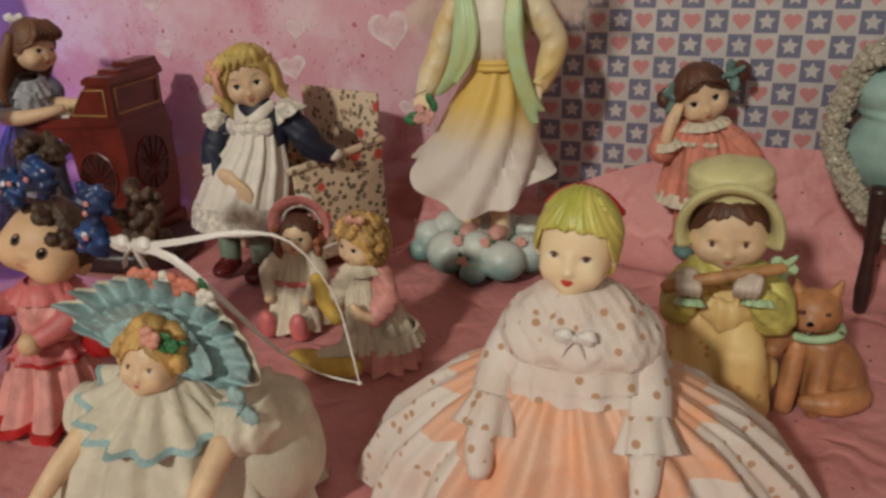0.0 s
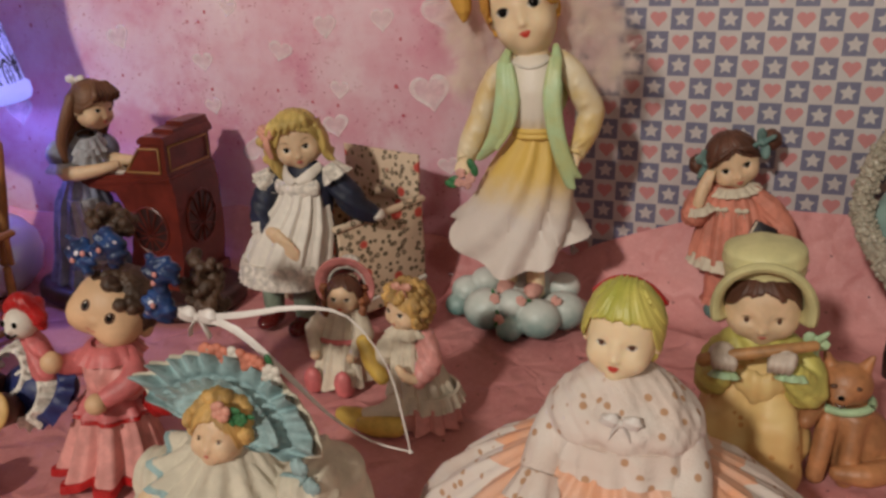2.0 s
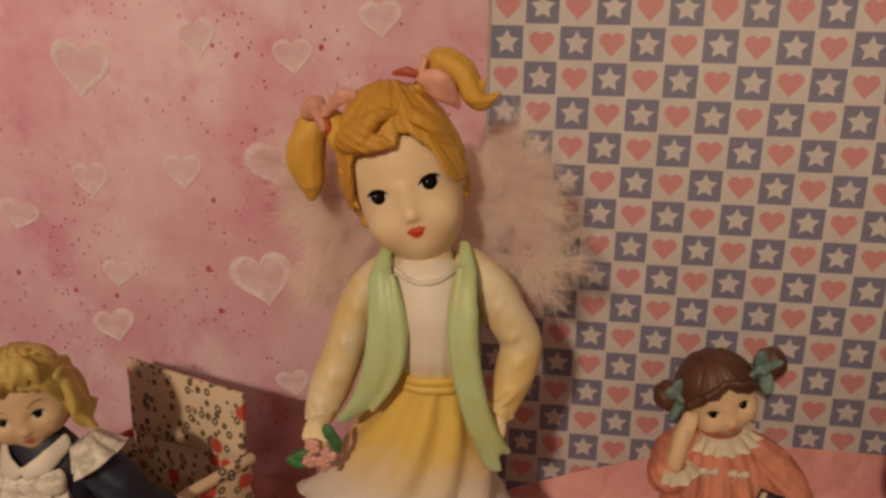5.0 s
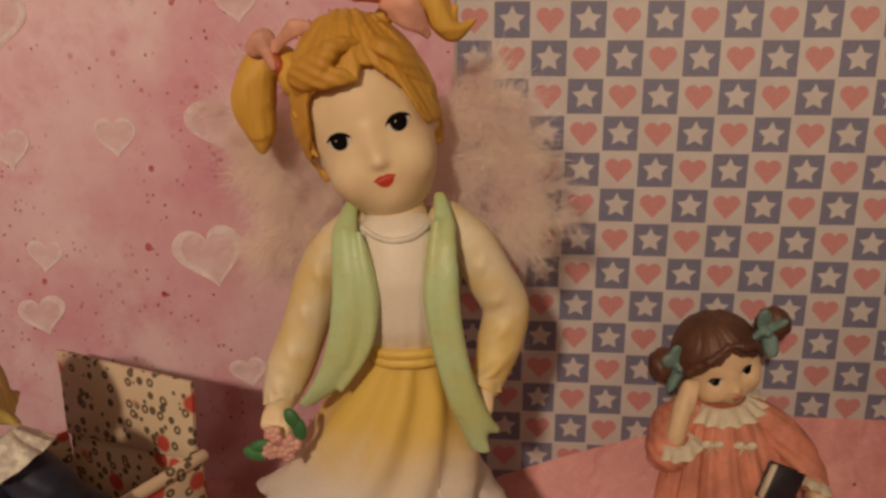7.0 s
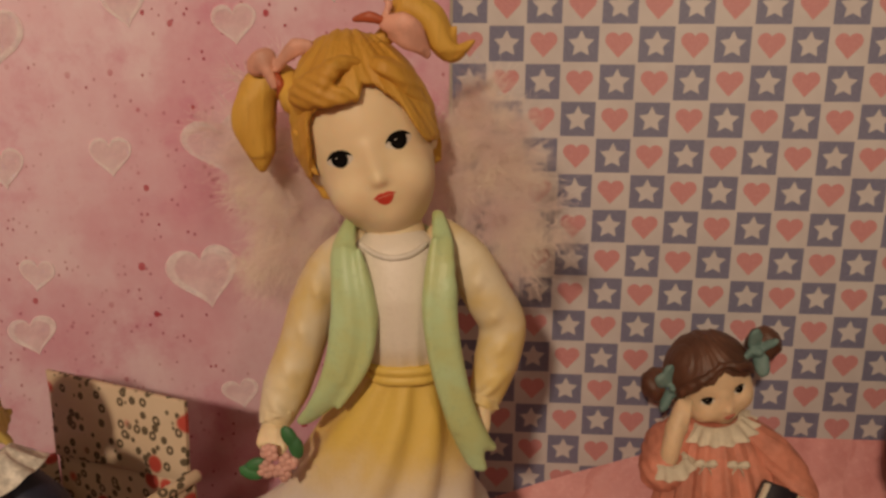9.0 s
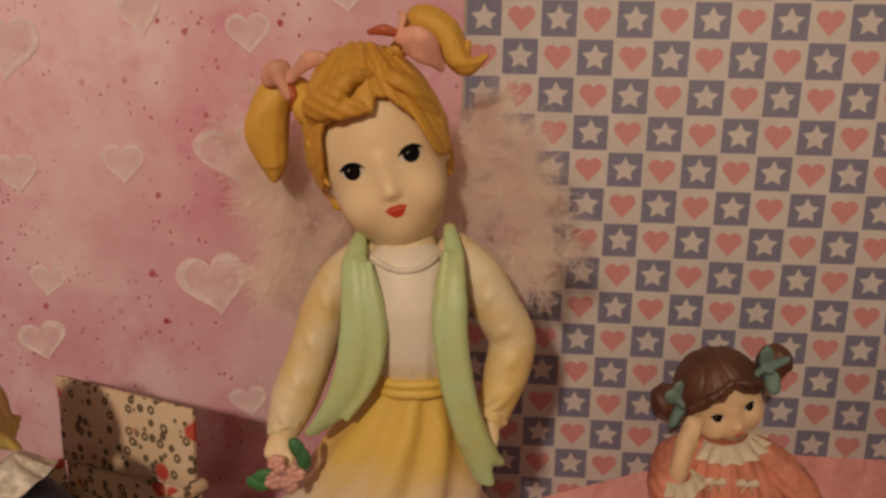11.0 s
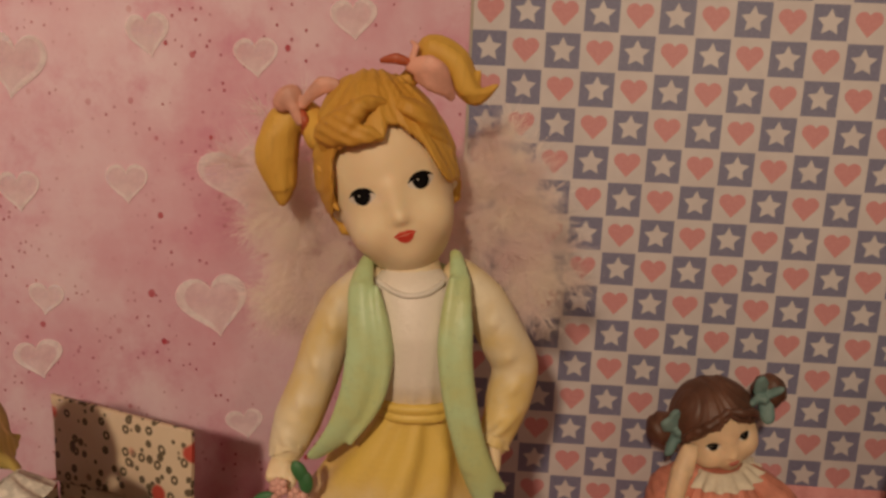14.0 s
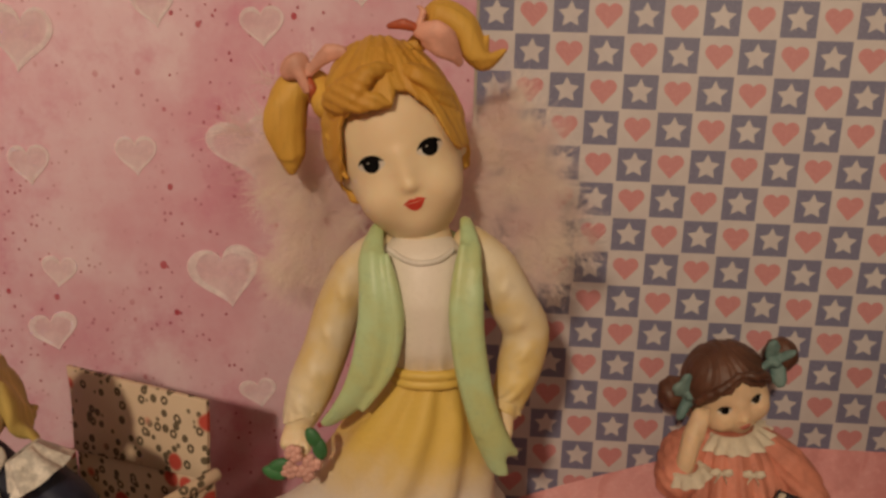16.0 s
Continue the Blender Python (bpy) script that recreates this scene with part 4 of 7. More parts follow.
def build_walls():
    right = Shape(0, 0, GRID_TOP * 1000)
    right.box((150.5, 2.0, 150), (300, 4, 330), M["checker"], bev=0.2)
    right.done("wall_right", "white paper printed with slate star squares and coral hearts", "patterned paper", kind="structure")
    left = Shape(0, -0.6, 0)
    ang = math.degrees(math.atan(0.108))
    left.box((-209 + 0, -0.6 + 0.108 * -209 + 2.2, 152), (419, 4, 335), M["hearts"], rot=(0, 0, ang), bev=0.2)
    wall = left.done("wall_left", "mottled pink paper spattered with rose ink and faint hearts", "patterned paper", kind="structure")
    side = Shape(-410, -40, 0)
    side.box((-466, -184, 152), (4, 310, 335), M["zigzag"], rot=(0, 0, -20), bev=0.2)
    side.done("wall_side", "rose red triangle printed paper on an upright board", "patterned paper", kind="structure")
    edge = Shape(-411, -40, 0)
    edge.box((-409, -43, 152), (2.2, 2.5, 335), M["dark_wood"], rot=(0, 0, 10))
    edge.done("trim", "dark seam where two paper boards meet", "seam", kind="structure")
    rnd = random.Random(4)
    base = heart_outline()
    for x, z, size, tilt in HEARTS:
        h = Shape(x, -0.6 + 0.108 * x, z)
        ca, sa = math.cos(radians(tilt)), math.sin(radians(tilt))
        squash = rnd.uniform(0.85, 1.1)

        def at(u, v, off):
            u, v = u * squash, v
            a, b = (u * ca - v * sa) * size, (u * sa + v * ca) * size
            return (x + a, -0.6 + 0.108 * (x + a) - off, z + b)
        n = len(base)
        wob = [1 + 0.05 * math.sin(3 * i * math.tau / n + size) for i in range(n)]
        wd = [0.20 + 0.08 * math.sin(2 * i * math.tau / n + x) for i in range(n)]
        outer = [at(u * w, v * w, 0.25) for (u, v), w in zip(base, wob)]
        inner = [at(u * w * (1 - k), v * w * (1 - k), 0.25) for (u, v), w, k in zip(base, wob, wd)]
        h.add(outer + inner, [[i, (i + 1) % n, n + (i + 1) % n, n + i] for i in range(n)], M["heart_line"])
        fill = [at(u * w * 0.93, v * w * 0.93, 0.15) for (u, v), w in zip(base, wob)]
        h.add(fill + [at(0, 0.05, 0.15)], [[i, (i + 1) % n, n] for i in range(n)], M["heart_fill"])
        part("printed_heart", h, wall)


HEARTS = [(-154, 206, 12.5, -8), (-109, 218, 8.5, 10), (-73, 212, 8.0, 5), (-118, 167, 8.2, 3), (-155, 163, 8.4, 5), (-88.7, 123, 13.6, 10), (-79, 170, 12.5, 10),
          (-152, 101, 8.6, 12), (-78, 77, 6.8, 8), (-299, 219, 7.4, 15), (-227, 202, 6.2, 10), (-194, 204, 6.4, -20), (-272, 187, 6.4, 20), (-299, 156, 9.0, 25),
          (-219, 175, 6.4, -10), (-186, 148, 7.4, -15), (-240, 141, 6.8, 5), (-206, 86, 11.5, 172), (-386, 105, 10.5, 5), (-236, 112, 6.4, 10), (-148, 124, 6.8, -8), (-40, 226, 8.0, 6), (-334, 190, 7.0, -12)]


def build_room():
    t = Shape(0, -350, -30)
    t.box((0, -350, -20), (1500, 900, 25), M["table"], bev=4)
    for x in (-700, 700):
        for y in (-760, 60):
            t.box((x, y, -390), (60, 60, 716), M["table"], bev=3)
    t.done("table_top", "brown wooden table under the paper display", "table", kind="structure")
    r = Shape(0, -1000, -750)
    # Unseen shell, added to close the place and bounce lamp light back.
    for c, size, name in (((0, -1200, -770), (4200, 4200, 40), "floor"), ((0, -1200, 1950), (4200, 4200, 40), "ceiling"),
                          ((0, 900, 590), (4200, 40, 2680), "wall_back"), ((0, -3300, 590), (4200, 40, 2680), "wall_front"),
                          ((-2100, -1200, 590), (40, 4160, 2680), "wall_west"), ((2100, -1200, 590), (40, 4160, 2680), "wall_east")):
        w = Shape(*c)
        w.box(c, size, M["plaster"], bev=1)
        w.done(name, "unseen cream room shell added to bounce light", name.split("_")[0], kind="structure")


build_ground()
build_walls()
build_room()


# ---- the figurines ----
def build_dancer():
    """The tall porcelain girl on a cloud base."""
    s = Shape(-17, -62)
    # cloud base: round puffs with roses between them
    puffs = Clay(1.1)
    for x, y, z, r in ((-34, -76, 13, 13), (-18, -78, 19, 9), (-3, -80, 12.5, 12), (-18, -87, 7, 7.2), (8, -66, 13, 12), (-51, -57, 15, 9.5), (-41, -53, 21, 8.5),
                       (5, -48, 20, 9), (-24, -46, 16, 13), (-8, -44, 15, 12), (-55, -64, 8, 7.5), (14, -56, 9, 8), (-20, -64, 13, 14)):
        puffs.ball((x, y, max(z, r * 0.95)), (r * 1.05, r * 1.0, r * 0.92))
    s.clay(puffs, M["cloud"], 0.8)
    for i, (x, y, z) in enumerate([(-27, -84, 23.5), (6, -76, 23), (-23, -90, 14), (-12, -84, 24)]):
        s.flower((x, y, z), 3.0, M["petal"], M["leaf"], i)
    for x in (-25, -9):
        s.tube([(x, -62, 20), (x, -63, 48)], [5.5, 5], M["pale_skin"], n=16)
        s.ball((x, -67, 24), (5.4, 9, 4.6), M["petal"])
    # the swirling skirt
    s.skirt([(-9.5, -69, 117, 10.5, 8.5, 0.2, 0.0, 0), (-9.5, -68, 113, 12.5, 10, 0.7, 0.0, 0), (-11, -67, 104, 17.5, 13.5, 1.0, 0.03, 0), (-13, -66, 95, 21.5, 16.5, 1.3, 0.10, 0),
             (-15, -65, 84, 25.5, 19, 1.8, 0.22, 1), (-17, -64, 73, 29, 21, 2.3, 0.40, 3), (-19, -63, 62, 33, 23, 2.8, 0.60, 7), (-20, -62, 52, 36.5, 25.5, 3.1, 0.80, 12),
             (-20, -61, 44, 38.5, 27, 3.3, 0.95, 18), (-20, -61, 39.5, 39.5, 28, 3.4, 1.02, 22), (-20, -61, 39.8, 37.5, 26, 3.2, 1.02, 22), (-19, -62, 46, 33, 22, 2.8, 0.9, 15), (-16, -63, 62, 26, 17, 2.0, 0.5, 5)],
            M["skirt"], folds=8, n=220, seed=2, sharp=0.95, flutter=0.08)
    band = Clay(0.6)
    for z in (114.4, 117.2):
        band.limb([(-20, -72, z), (-15.5, -77.5, z), (-9, -79, z + 0.2), (-2, -77.5, z + 0.4), (2, -73, z + 0.4)], [1.5] * 5)
    s.clay(band, M["skirt"], 0.5)
    # blouse: full, gathered over the waistband
    blouse = Clay(2.0)
    blouse.limb([(-9.5, -68, 117), (-9.5, -69, 126), (-10, -69, 137), (-11, -68, 146.5), (-11.5, -67, 150.5)], [(11, 9.5), (12.5, 11.5), (13.5, 12), (13.5, 10), (9, 6.5)], wide=(1, 0, 0))
    s.clay(blouse, M["blouse"], 0.6, lambda x, y, z: 0.28 * np.sin(x * 1.5 + 0.6 * np.sin(z * 0.3)) * np.clip((131 - z) / 14, 0, 1))
    s.tube([(-20.5, -73.5, 152.4), (-16, -76.6, 150.6), (-11.3, -77.6, 149.8), (-6, -76.6, 150.8), (-2.6, -73.5, 153)], [0.9] * 5, M["white"], n=8)
    # sleeves: heavy cloth with soft folds
    for pts, rad, side in (([(-24, -65, 151), (-31, -65, 143), (-36, -66, 132), (-39.5, -68, 120), (-43.5, -71, 109), (-46, -75, 101)], [5.0, 6.6, 6.9, 6.8, 7.0, 5.0], -1),
                           ([(2, -65, 153), (9, -65, 146), (14.5, -65, 136), (19, -64, 127), (17.5, -67, 117), (14, -73, 106.5)], [5.2, 6.6, 6.9, 6.9, 6.6, 4.4], 1)):
        arm = Clay(1.5).limb(pts, rad)
        for q, (p, e) in enumerate(zip(pts[1:-1], pts[2:])):
            p, e = Vector(p), Vector(e)
            arm.limb([p + Vector((side * 5.0, -2, 1)), p.lerp(e, 0.5) + Vector((0, -6.0, 0)), e + Vector((-side * 4.5, -3, 1))], [0.5, 1.3, 0.5], k=1.6)
        s.clay(arm, M["sleeve"], 0.6)
        end = Vector(pts[-1])
        s.frill(end + Vector((0, -0.5, 2.2)), 3.6, 3.2, M["sleeve"], 9, 0.4, 2.4, 1.0, thick=0.8, rot=(-20, 20 * side, 0))
    fist = Clay(1.0).ball((-46.5, -78, 97), (3.8, 3.6, 4.4)).limb([(-44, -80, 98), (-42.5, -82.5, 95), (-44, -83, 92.5)], [1.5, 1.4, 1.0])
    for q in range(3):
        fist.limb([(-48.5 + 2 * q, -80.5, 98.5), (-48.8 + 2 * q, -82.4, 96), (-48.2 + 2 * q, -81, 93.5)], [1.2, 1.3, 0.9])
    s.clay(fist, M["pale_skin"], 0.45)
    rest = Clay(0.8).limb([(13.2, -75, 106), (12.9, -78.5, 101.5), (12.2, -79.5, 97)], [(3.0, 2.4), (3.3, 2.0), (2.2, 1.4)], wide=(1, 0, 0))
    for q in range(3):
        rest.limb([(11 + 1.7 * q, -79.5, 101), (10.4 + 1.6 * q, -80.8, 97.5), (10.2 + 1.5 * q, -80.5, 94)], [1.1, 1.1, 0.7])
    s.clay(rest, M["pale_skin"], 0.45)
    # waistcoat: two long fronts that swing apart, and a back
    vest = Clay(2.4)
    vest.ball((-10.5, -60, 137), (17, 8, 20))
    vest.limb([(-24.5, -68, 157), (-25, -75, 151.5), (-22.8, -79, 144), (-21.6, -81.5, 133), (-23.8, -82.5, 120.5), (-29.4, -82, 110), (-36, -79.5, 102.5)],
              [(2.0, 1.6), (3.6, 2.0), (5.4, 2.3), (7.0, 2.4), (7.0, 2.4), (5.6, 2.2), (3.0, 1.5)], wide=(1, 0.2, 0.3))
    vest.limb([(0.5, -68, 160), (2.2, -75, 154), (1.8, -79, 145.5), (1.8, -81.5, 134.5), (4.4, -82.5, 119), (8.6, -82, 102), (12.6, -80, 90)],
              [(1.8, 1.4), (3.2, 1.8), (3.8, 2.0), (4.4, 2.1), (4.4, 2.1), (4.6, 2.0), (3.0, 1.4)], wide=(1, -0.2, -0.2))
    vest.limb([(5.0, -79, 142), (5.2, -81, 128), (8, -81.5, 112), (13, -80.5, 100), (16.5, -79, 95.5)], [(1.2, 2.0), (1.8, 2.2), (2.2, 2.2), (2.8, 1.8), (1.6, 1.2)], wide=(1, -0.2, 0))
    for pts in ([(-20.5, -78, 152), (-18.2, -81, 142), (-16.6, -83, 131), (-18.6, -84, 120), (-26, -83.5, 108)], [(-24.5, -77, 152), (-23, -80.5, 142), (-22, -82.6, 130), (-24.5, -83.6, 117)],
                [(0.2, -77, 155), (-0.8, -80, 145), (-1.0, -82.6, 134), (1.5, -83.6, 119), (6.5, -83, 103)], [(4.2, -78.5, 148), (4.2, -81.4, 135), (6.6, -82.6, 120), (11, -82, 103)]):
        vest.limb(pts, [0.5] + [0.95] * (len(pts) - 2) + [0.4], k=2.6)
    s.clay(vest, M["vest"], 0.55)
    # nosegay in the lowered hand
    for i, (x, z) in enumerate([(-45.2, 95), (-40, 92.5), (-42, 89), (-46.5, 90)]):
        s.flower((x, -86, z), 2.7, M["petal"], None, i)
    for x, z, r in ((-39.5, 100, 62), (-49.5, 91, -25), (-51, 88.6, 20), (-37.8, 97, 80)):
        s.ball((x, -86, z), (3.6, 1.2, 2.1), M["leaf"], rot=(0, r, 0), n=10)
    # head
    c = (-18.8, -64, 178.6)
    s.tube([(-11, -66, 149), (-13, -64.5, 158), (-15, -63, 166)], [(8.6, 9.4), (7.6, 8), (7, 7)], M["pale_skin"], n=20)
    line = [(-1.3, -0.15), (-1.02, -0.12), (-0.94, 0.02), (-0.84, 0.20), (-0.76, 0.44), (-0.64, 0.54), (-0.5, 0.55), (-0.3, 0.55), (-0.08, 0.51), (0.06, 0.50), (0.14, 0.55), (0.24, 0.62), (0.38, 0.57), (0.54, 0.47), (0.68, 0.32), (0.78, 0.08), (0.88, -0.10), (1.0, -0.16), (1.3, -0.2)]
    m, out = s.head(c, (17.2, 17.2, 26.6), 8, M["pale_skin"], M["ginger"], "lip", eye=1.16, nose=0.72, pitch=-1, lean=-18, ridges=26, ez=0.0, mz=-0.46, dark=0.02, puff=1.17, cut=-0.42,
                    brow=False, taper=0.035, full=1.30, line=line, part_at=(0.34, 0.85), ex=0.47)
    H = lambda x, y, z: Vector(c) + m @ Vector((x, y, z))
    F = lambda x, y, z: H(x, y, z + (5.6 if x < 3 else 3.6) - 0.16 * max(0.0, z - 10))
    hair = Clay(0.9)
    rnd = random.Random(5)
    for k in range(8):
        u = k / 7
        hair.limb([F(6 - 1.5 * u, -10 + 4 * u, 19.5), F(-1 - 7 * u, -15.6 + 3.2 * u, 19 - 2 * u), F(-7 - 6.5 * u, -16.0 + 5.0 * u, 13.5 + 1.5 * u - rnd.uniform(0, 1.5)), F(-9.5 - 4.5 * u, -15.0 + 6.2 * u, 10.8 - 2.0 * u)], [1.3, 2.3, 2.2, 1.0])
    for k in range(4):
        u = k / 3
        hair.limb([F(-13 + 5 * u, -12.6 - 1.5 * u, 12.6 + 1.8 * u), F(-7 + 3 * u, -16.4, 10.0 + 2.2 * u), F(-2.5 + 1.5 * u, -17.2, 9.2 + 2.4 * u), F(1.5 - u, -17.2, 8.4 + 2.0 * u)], [1.0, 1.5, 1.2, 0.4])
    for k in range(7):
        u = k / 6
        hair.limb([F(6.5, -9.5 + 3 * u, 19.5), F(10 + 2 * u, -13.6 + 4 * u, 16.5), F(13 + 3.0 * u, -12.6 + 5 * u, 11.5 - 2.5 * u), F(14.4 + 2.8 * u, -10.5 + 5 * u, 6.5 - 8 * u)], [1.2, 2.1, 2.0, 0.8])
    G = lambda x, y, z: H(x, y, z + 2.0)
    for x, y, z in ((-16.0, -7.5, 7), (-16.8, -6, 3.0), (-17.4, -4.5, -1.5), (16.8, -5.5, 3), (17.2, -4.0, -1.0)):
        hair.ball(G(x, y, z), 2.1, k=1.4)
    hair.limb([G(-16.5, -6.5, 8), G(-17.0, -7, 2), G(-15.8, -8.2, -4.0)], [1.6, 1.6, 0.5])
    s.clay(hair, M["ginger"], 0.5, lambda x, y, z: 0.16 * np.sin(2.2 * z + 0.9 * x))
    tails = Clay(1.0)
    tails.limb([H(-15, -1, 18), (-43, -62, 196.4), (-49.5, -62, 193.8), (-51.6, -62, 185.5), (-50.4, -62.5, 177.5), (-50, -63, 171)], [4.4, 4.0, 5.4, 6.0, 4.4, 0.8])
    for k in range(6):
        q = 5.6 * (k / 5 - 0.5)
        tails.limb([(-46 + 0.4 * q, -64, 197), (-51.6 + q, -67.0 + 0.14 * q * q, 191), (-52.6 + q * 1.15, -67.2 + 0.12 * q * q, 183.5), (-50.6 + q * 0.7, -66, 175.5)], [0.7, 1.2, 1.2, 0.4])
    tails.limb([H(5, -2, 22), (-12.6, -62, 210), (-8.6, -62, 215.4), (-2.4, -62, 212.6), (1.4, -62.5, 206), (4.4, -63, 203.6), (9.4, -63, 206.8)], [2.6, 2.6, 4.4, 4.4, 3.6, 2.4, 0.6])
    tails.limb([(0.5, -62, 209), (3.4, -63, 207.5), (4.6, -63, 210.5)], [2.2, 1.4, 0.5])
    for k in range(5):
        q = 4.6 * (k / 4 - 0.5)
        tails.limb([(-12 + 0.3 * q, -64, 211), (-8.4 - 0.2 * q, -66.2 + 0.14 * q * q, 215 + q), (-2.2 + 0.5 * q, -66.3 + 0.14 * q * q, 212 + 0.7 * q), (1.8 + 0.6 * q, -65.6 + 0.1 * q * q, 205 + 0.3 * q), (7, -64, 205)], [0.6, 1.0, 1.0, 0.9, 0.3])
    s.clay(tails, M["ginger"], 0.5)
    # ribbons round the bunches
    bows = Clay(0.8)
    bows.ball((-47.6, -67, 201.0), (4.6, 2.6, 3.4), Euler((0, radians(-40), 0)).to_matrix())
    bows.limb([(-48, -68.5, 203), (-45.6, -69, 198.6), (-43.6, -69, 194.5)], [(1.8, 0.9), (1.6, 0.9), (1.2, 0.7)], wide=(1, 0, 0.5))
    bows.limb([(-43, -68, 200), (-38.5, -68.5, 204.6), (-33.5, -69, 205.2)], [(1.8, 1.0), (2.8, 1.1), (1.6, 0.9)], wide=(0, 0, 1))
    bows.limb([(-14, -69, 211.4), (-9.6, -70.5, 210.8), (-5.4, -70, 208.2), (-2.4, -68, 203.2)], [(1.8, 1.1), (3.6, 1.2), (3.6, 1.2), (1.2, 0.8)], wide=(0.4, 0, 1))
    bows.limb([(-12, -69, 208), (-8, -70.5, 206.4), (-4, -69.5, 204.6)], [(1.0, 0.8), (1.8, 0.9), (1.0, 0.7)], wide=(0.4, 0, 1))
    bows.limb([(-14, -68, 212.4), (-12.6, -68, 216), (-14.2, -67, 217.6)], [0.9, 1.0, 0.4])
    s.clay(bows, M["bow"], 0.5)
    ties = Clay(0.8)
    ties.limb([(-13.4, -69, 211.6), (-17.5, -69.6, 212.8), (-21.6, -69, 212.2)], [(1.0, 0.9), (1.6, 1.0), (0.8, 0.7)], wide=(0, 0, 1))
    ties.limb([(-44.2, -67, 198), (-42.4, -68.4, 195), (-42.8, -67, 191.6)], [1.3, 1.4, 0.9])
    s.clay(ties, M["tie"], 0.5)
    s.done("porcelain_girl_figurine", "tall porcelain girl in mint waistcoat and yellow skirt on cloud base", "figurine")


def build_fluff():
    """Loose marabou down behind the tall figurine."""
    s = Shape(-13, -46, 0)
    rnd = random.Random(11)
    verts, faces = [], []
    heart = Vector((-18, -44, 166))
    lobes = [((-46, -45, 160), (19, 6, 27), 110), ((15, -44, 166), (13, 6, 22), 80), ((-56, -44, 168), (11, 5, 16), 34), ((-46, -46, 140), (12, 5, 12), 34), ((24, -44, 148), (9, 5, 13), 22), ((10, -42, 186), (8, 4, 7), 14), ((-1, -44, 168), (7, 4, 18), 40)]
    for c, r, tufts in lobes:
        for _ in range(tufts):
            d = Vector((rnd.gauss(0, 0.50), rnd.gauss(0, 0.5), rnd.gauss(0, 0.50)))
            root = Vector(c) + Vector((d.x * r[0], d.y * r[1], d.z * r[2]))
            lean = ((root - heart).normalized() * 1.0 + Vector((rnd.uniform(-0.8, 0.8), rnd.uniform(-0.5, 0.4), rnd.uniform(-0.8, 0.8)))).normalized()
            for _ in range(92):
                way = (lean + 0.75 * Vector((rnd.gauss(0, 1), rnd.gauss(0, 0.6), rnd.gauss(0, 1)))).normalized() * rnd.uniform(5, 14)
                bend = Vector((rnd.uniform(-2.5, 2.5), rnd.uniform(-1, 1), rnd.uniform(-3.5, 1.5)))
                p = root + Vector((rnd.gauss(0, 1.2), rnd.gauss(0, 0.8), rnd.gauss(0, 1.2)))
                q, e = p + way * 0.5 + bend * 0.25, p + way + bend
                if max(p.y, q.y, e.y) > -14:
                    continue
                side = way.cross(Vector((rnd.uniform(-.3, .3), 1, rnd.uniform(-.3, .3)))).normalized() * rnd.uniform(0.018, 0.045)
                n = len(verts)
                verts += [p - side, p + side, q + side, q - side, e]
                faces += [[n, n + 1, n + 2, n + 3], [n + 3, n + 2, n + 4]]
    s.add(verts, faces, M["fluff"])
    s.done("feather_boa", "wispy pale pink marabou down tucked behind the porcelain girl", "feather boa", kind="stuff")


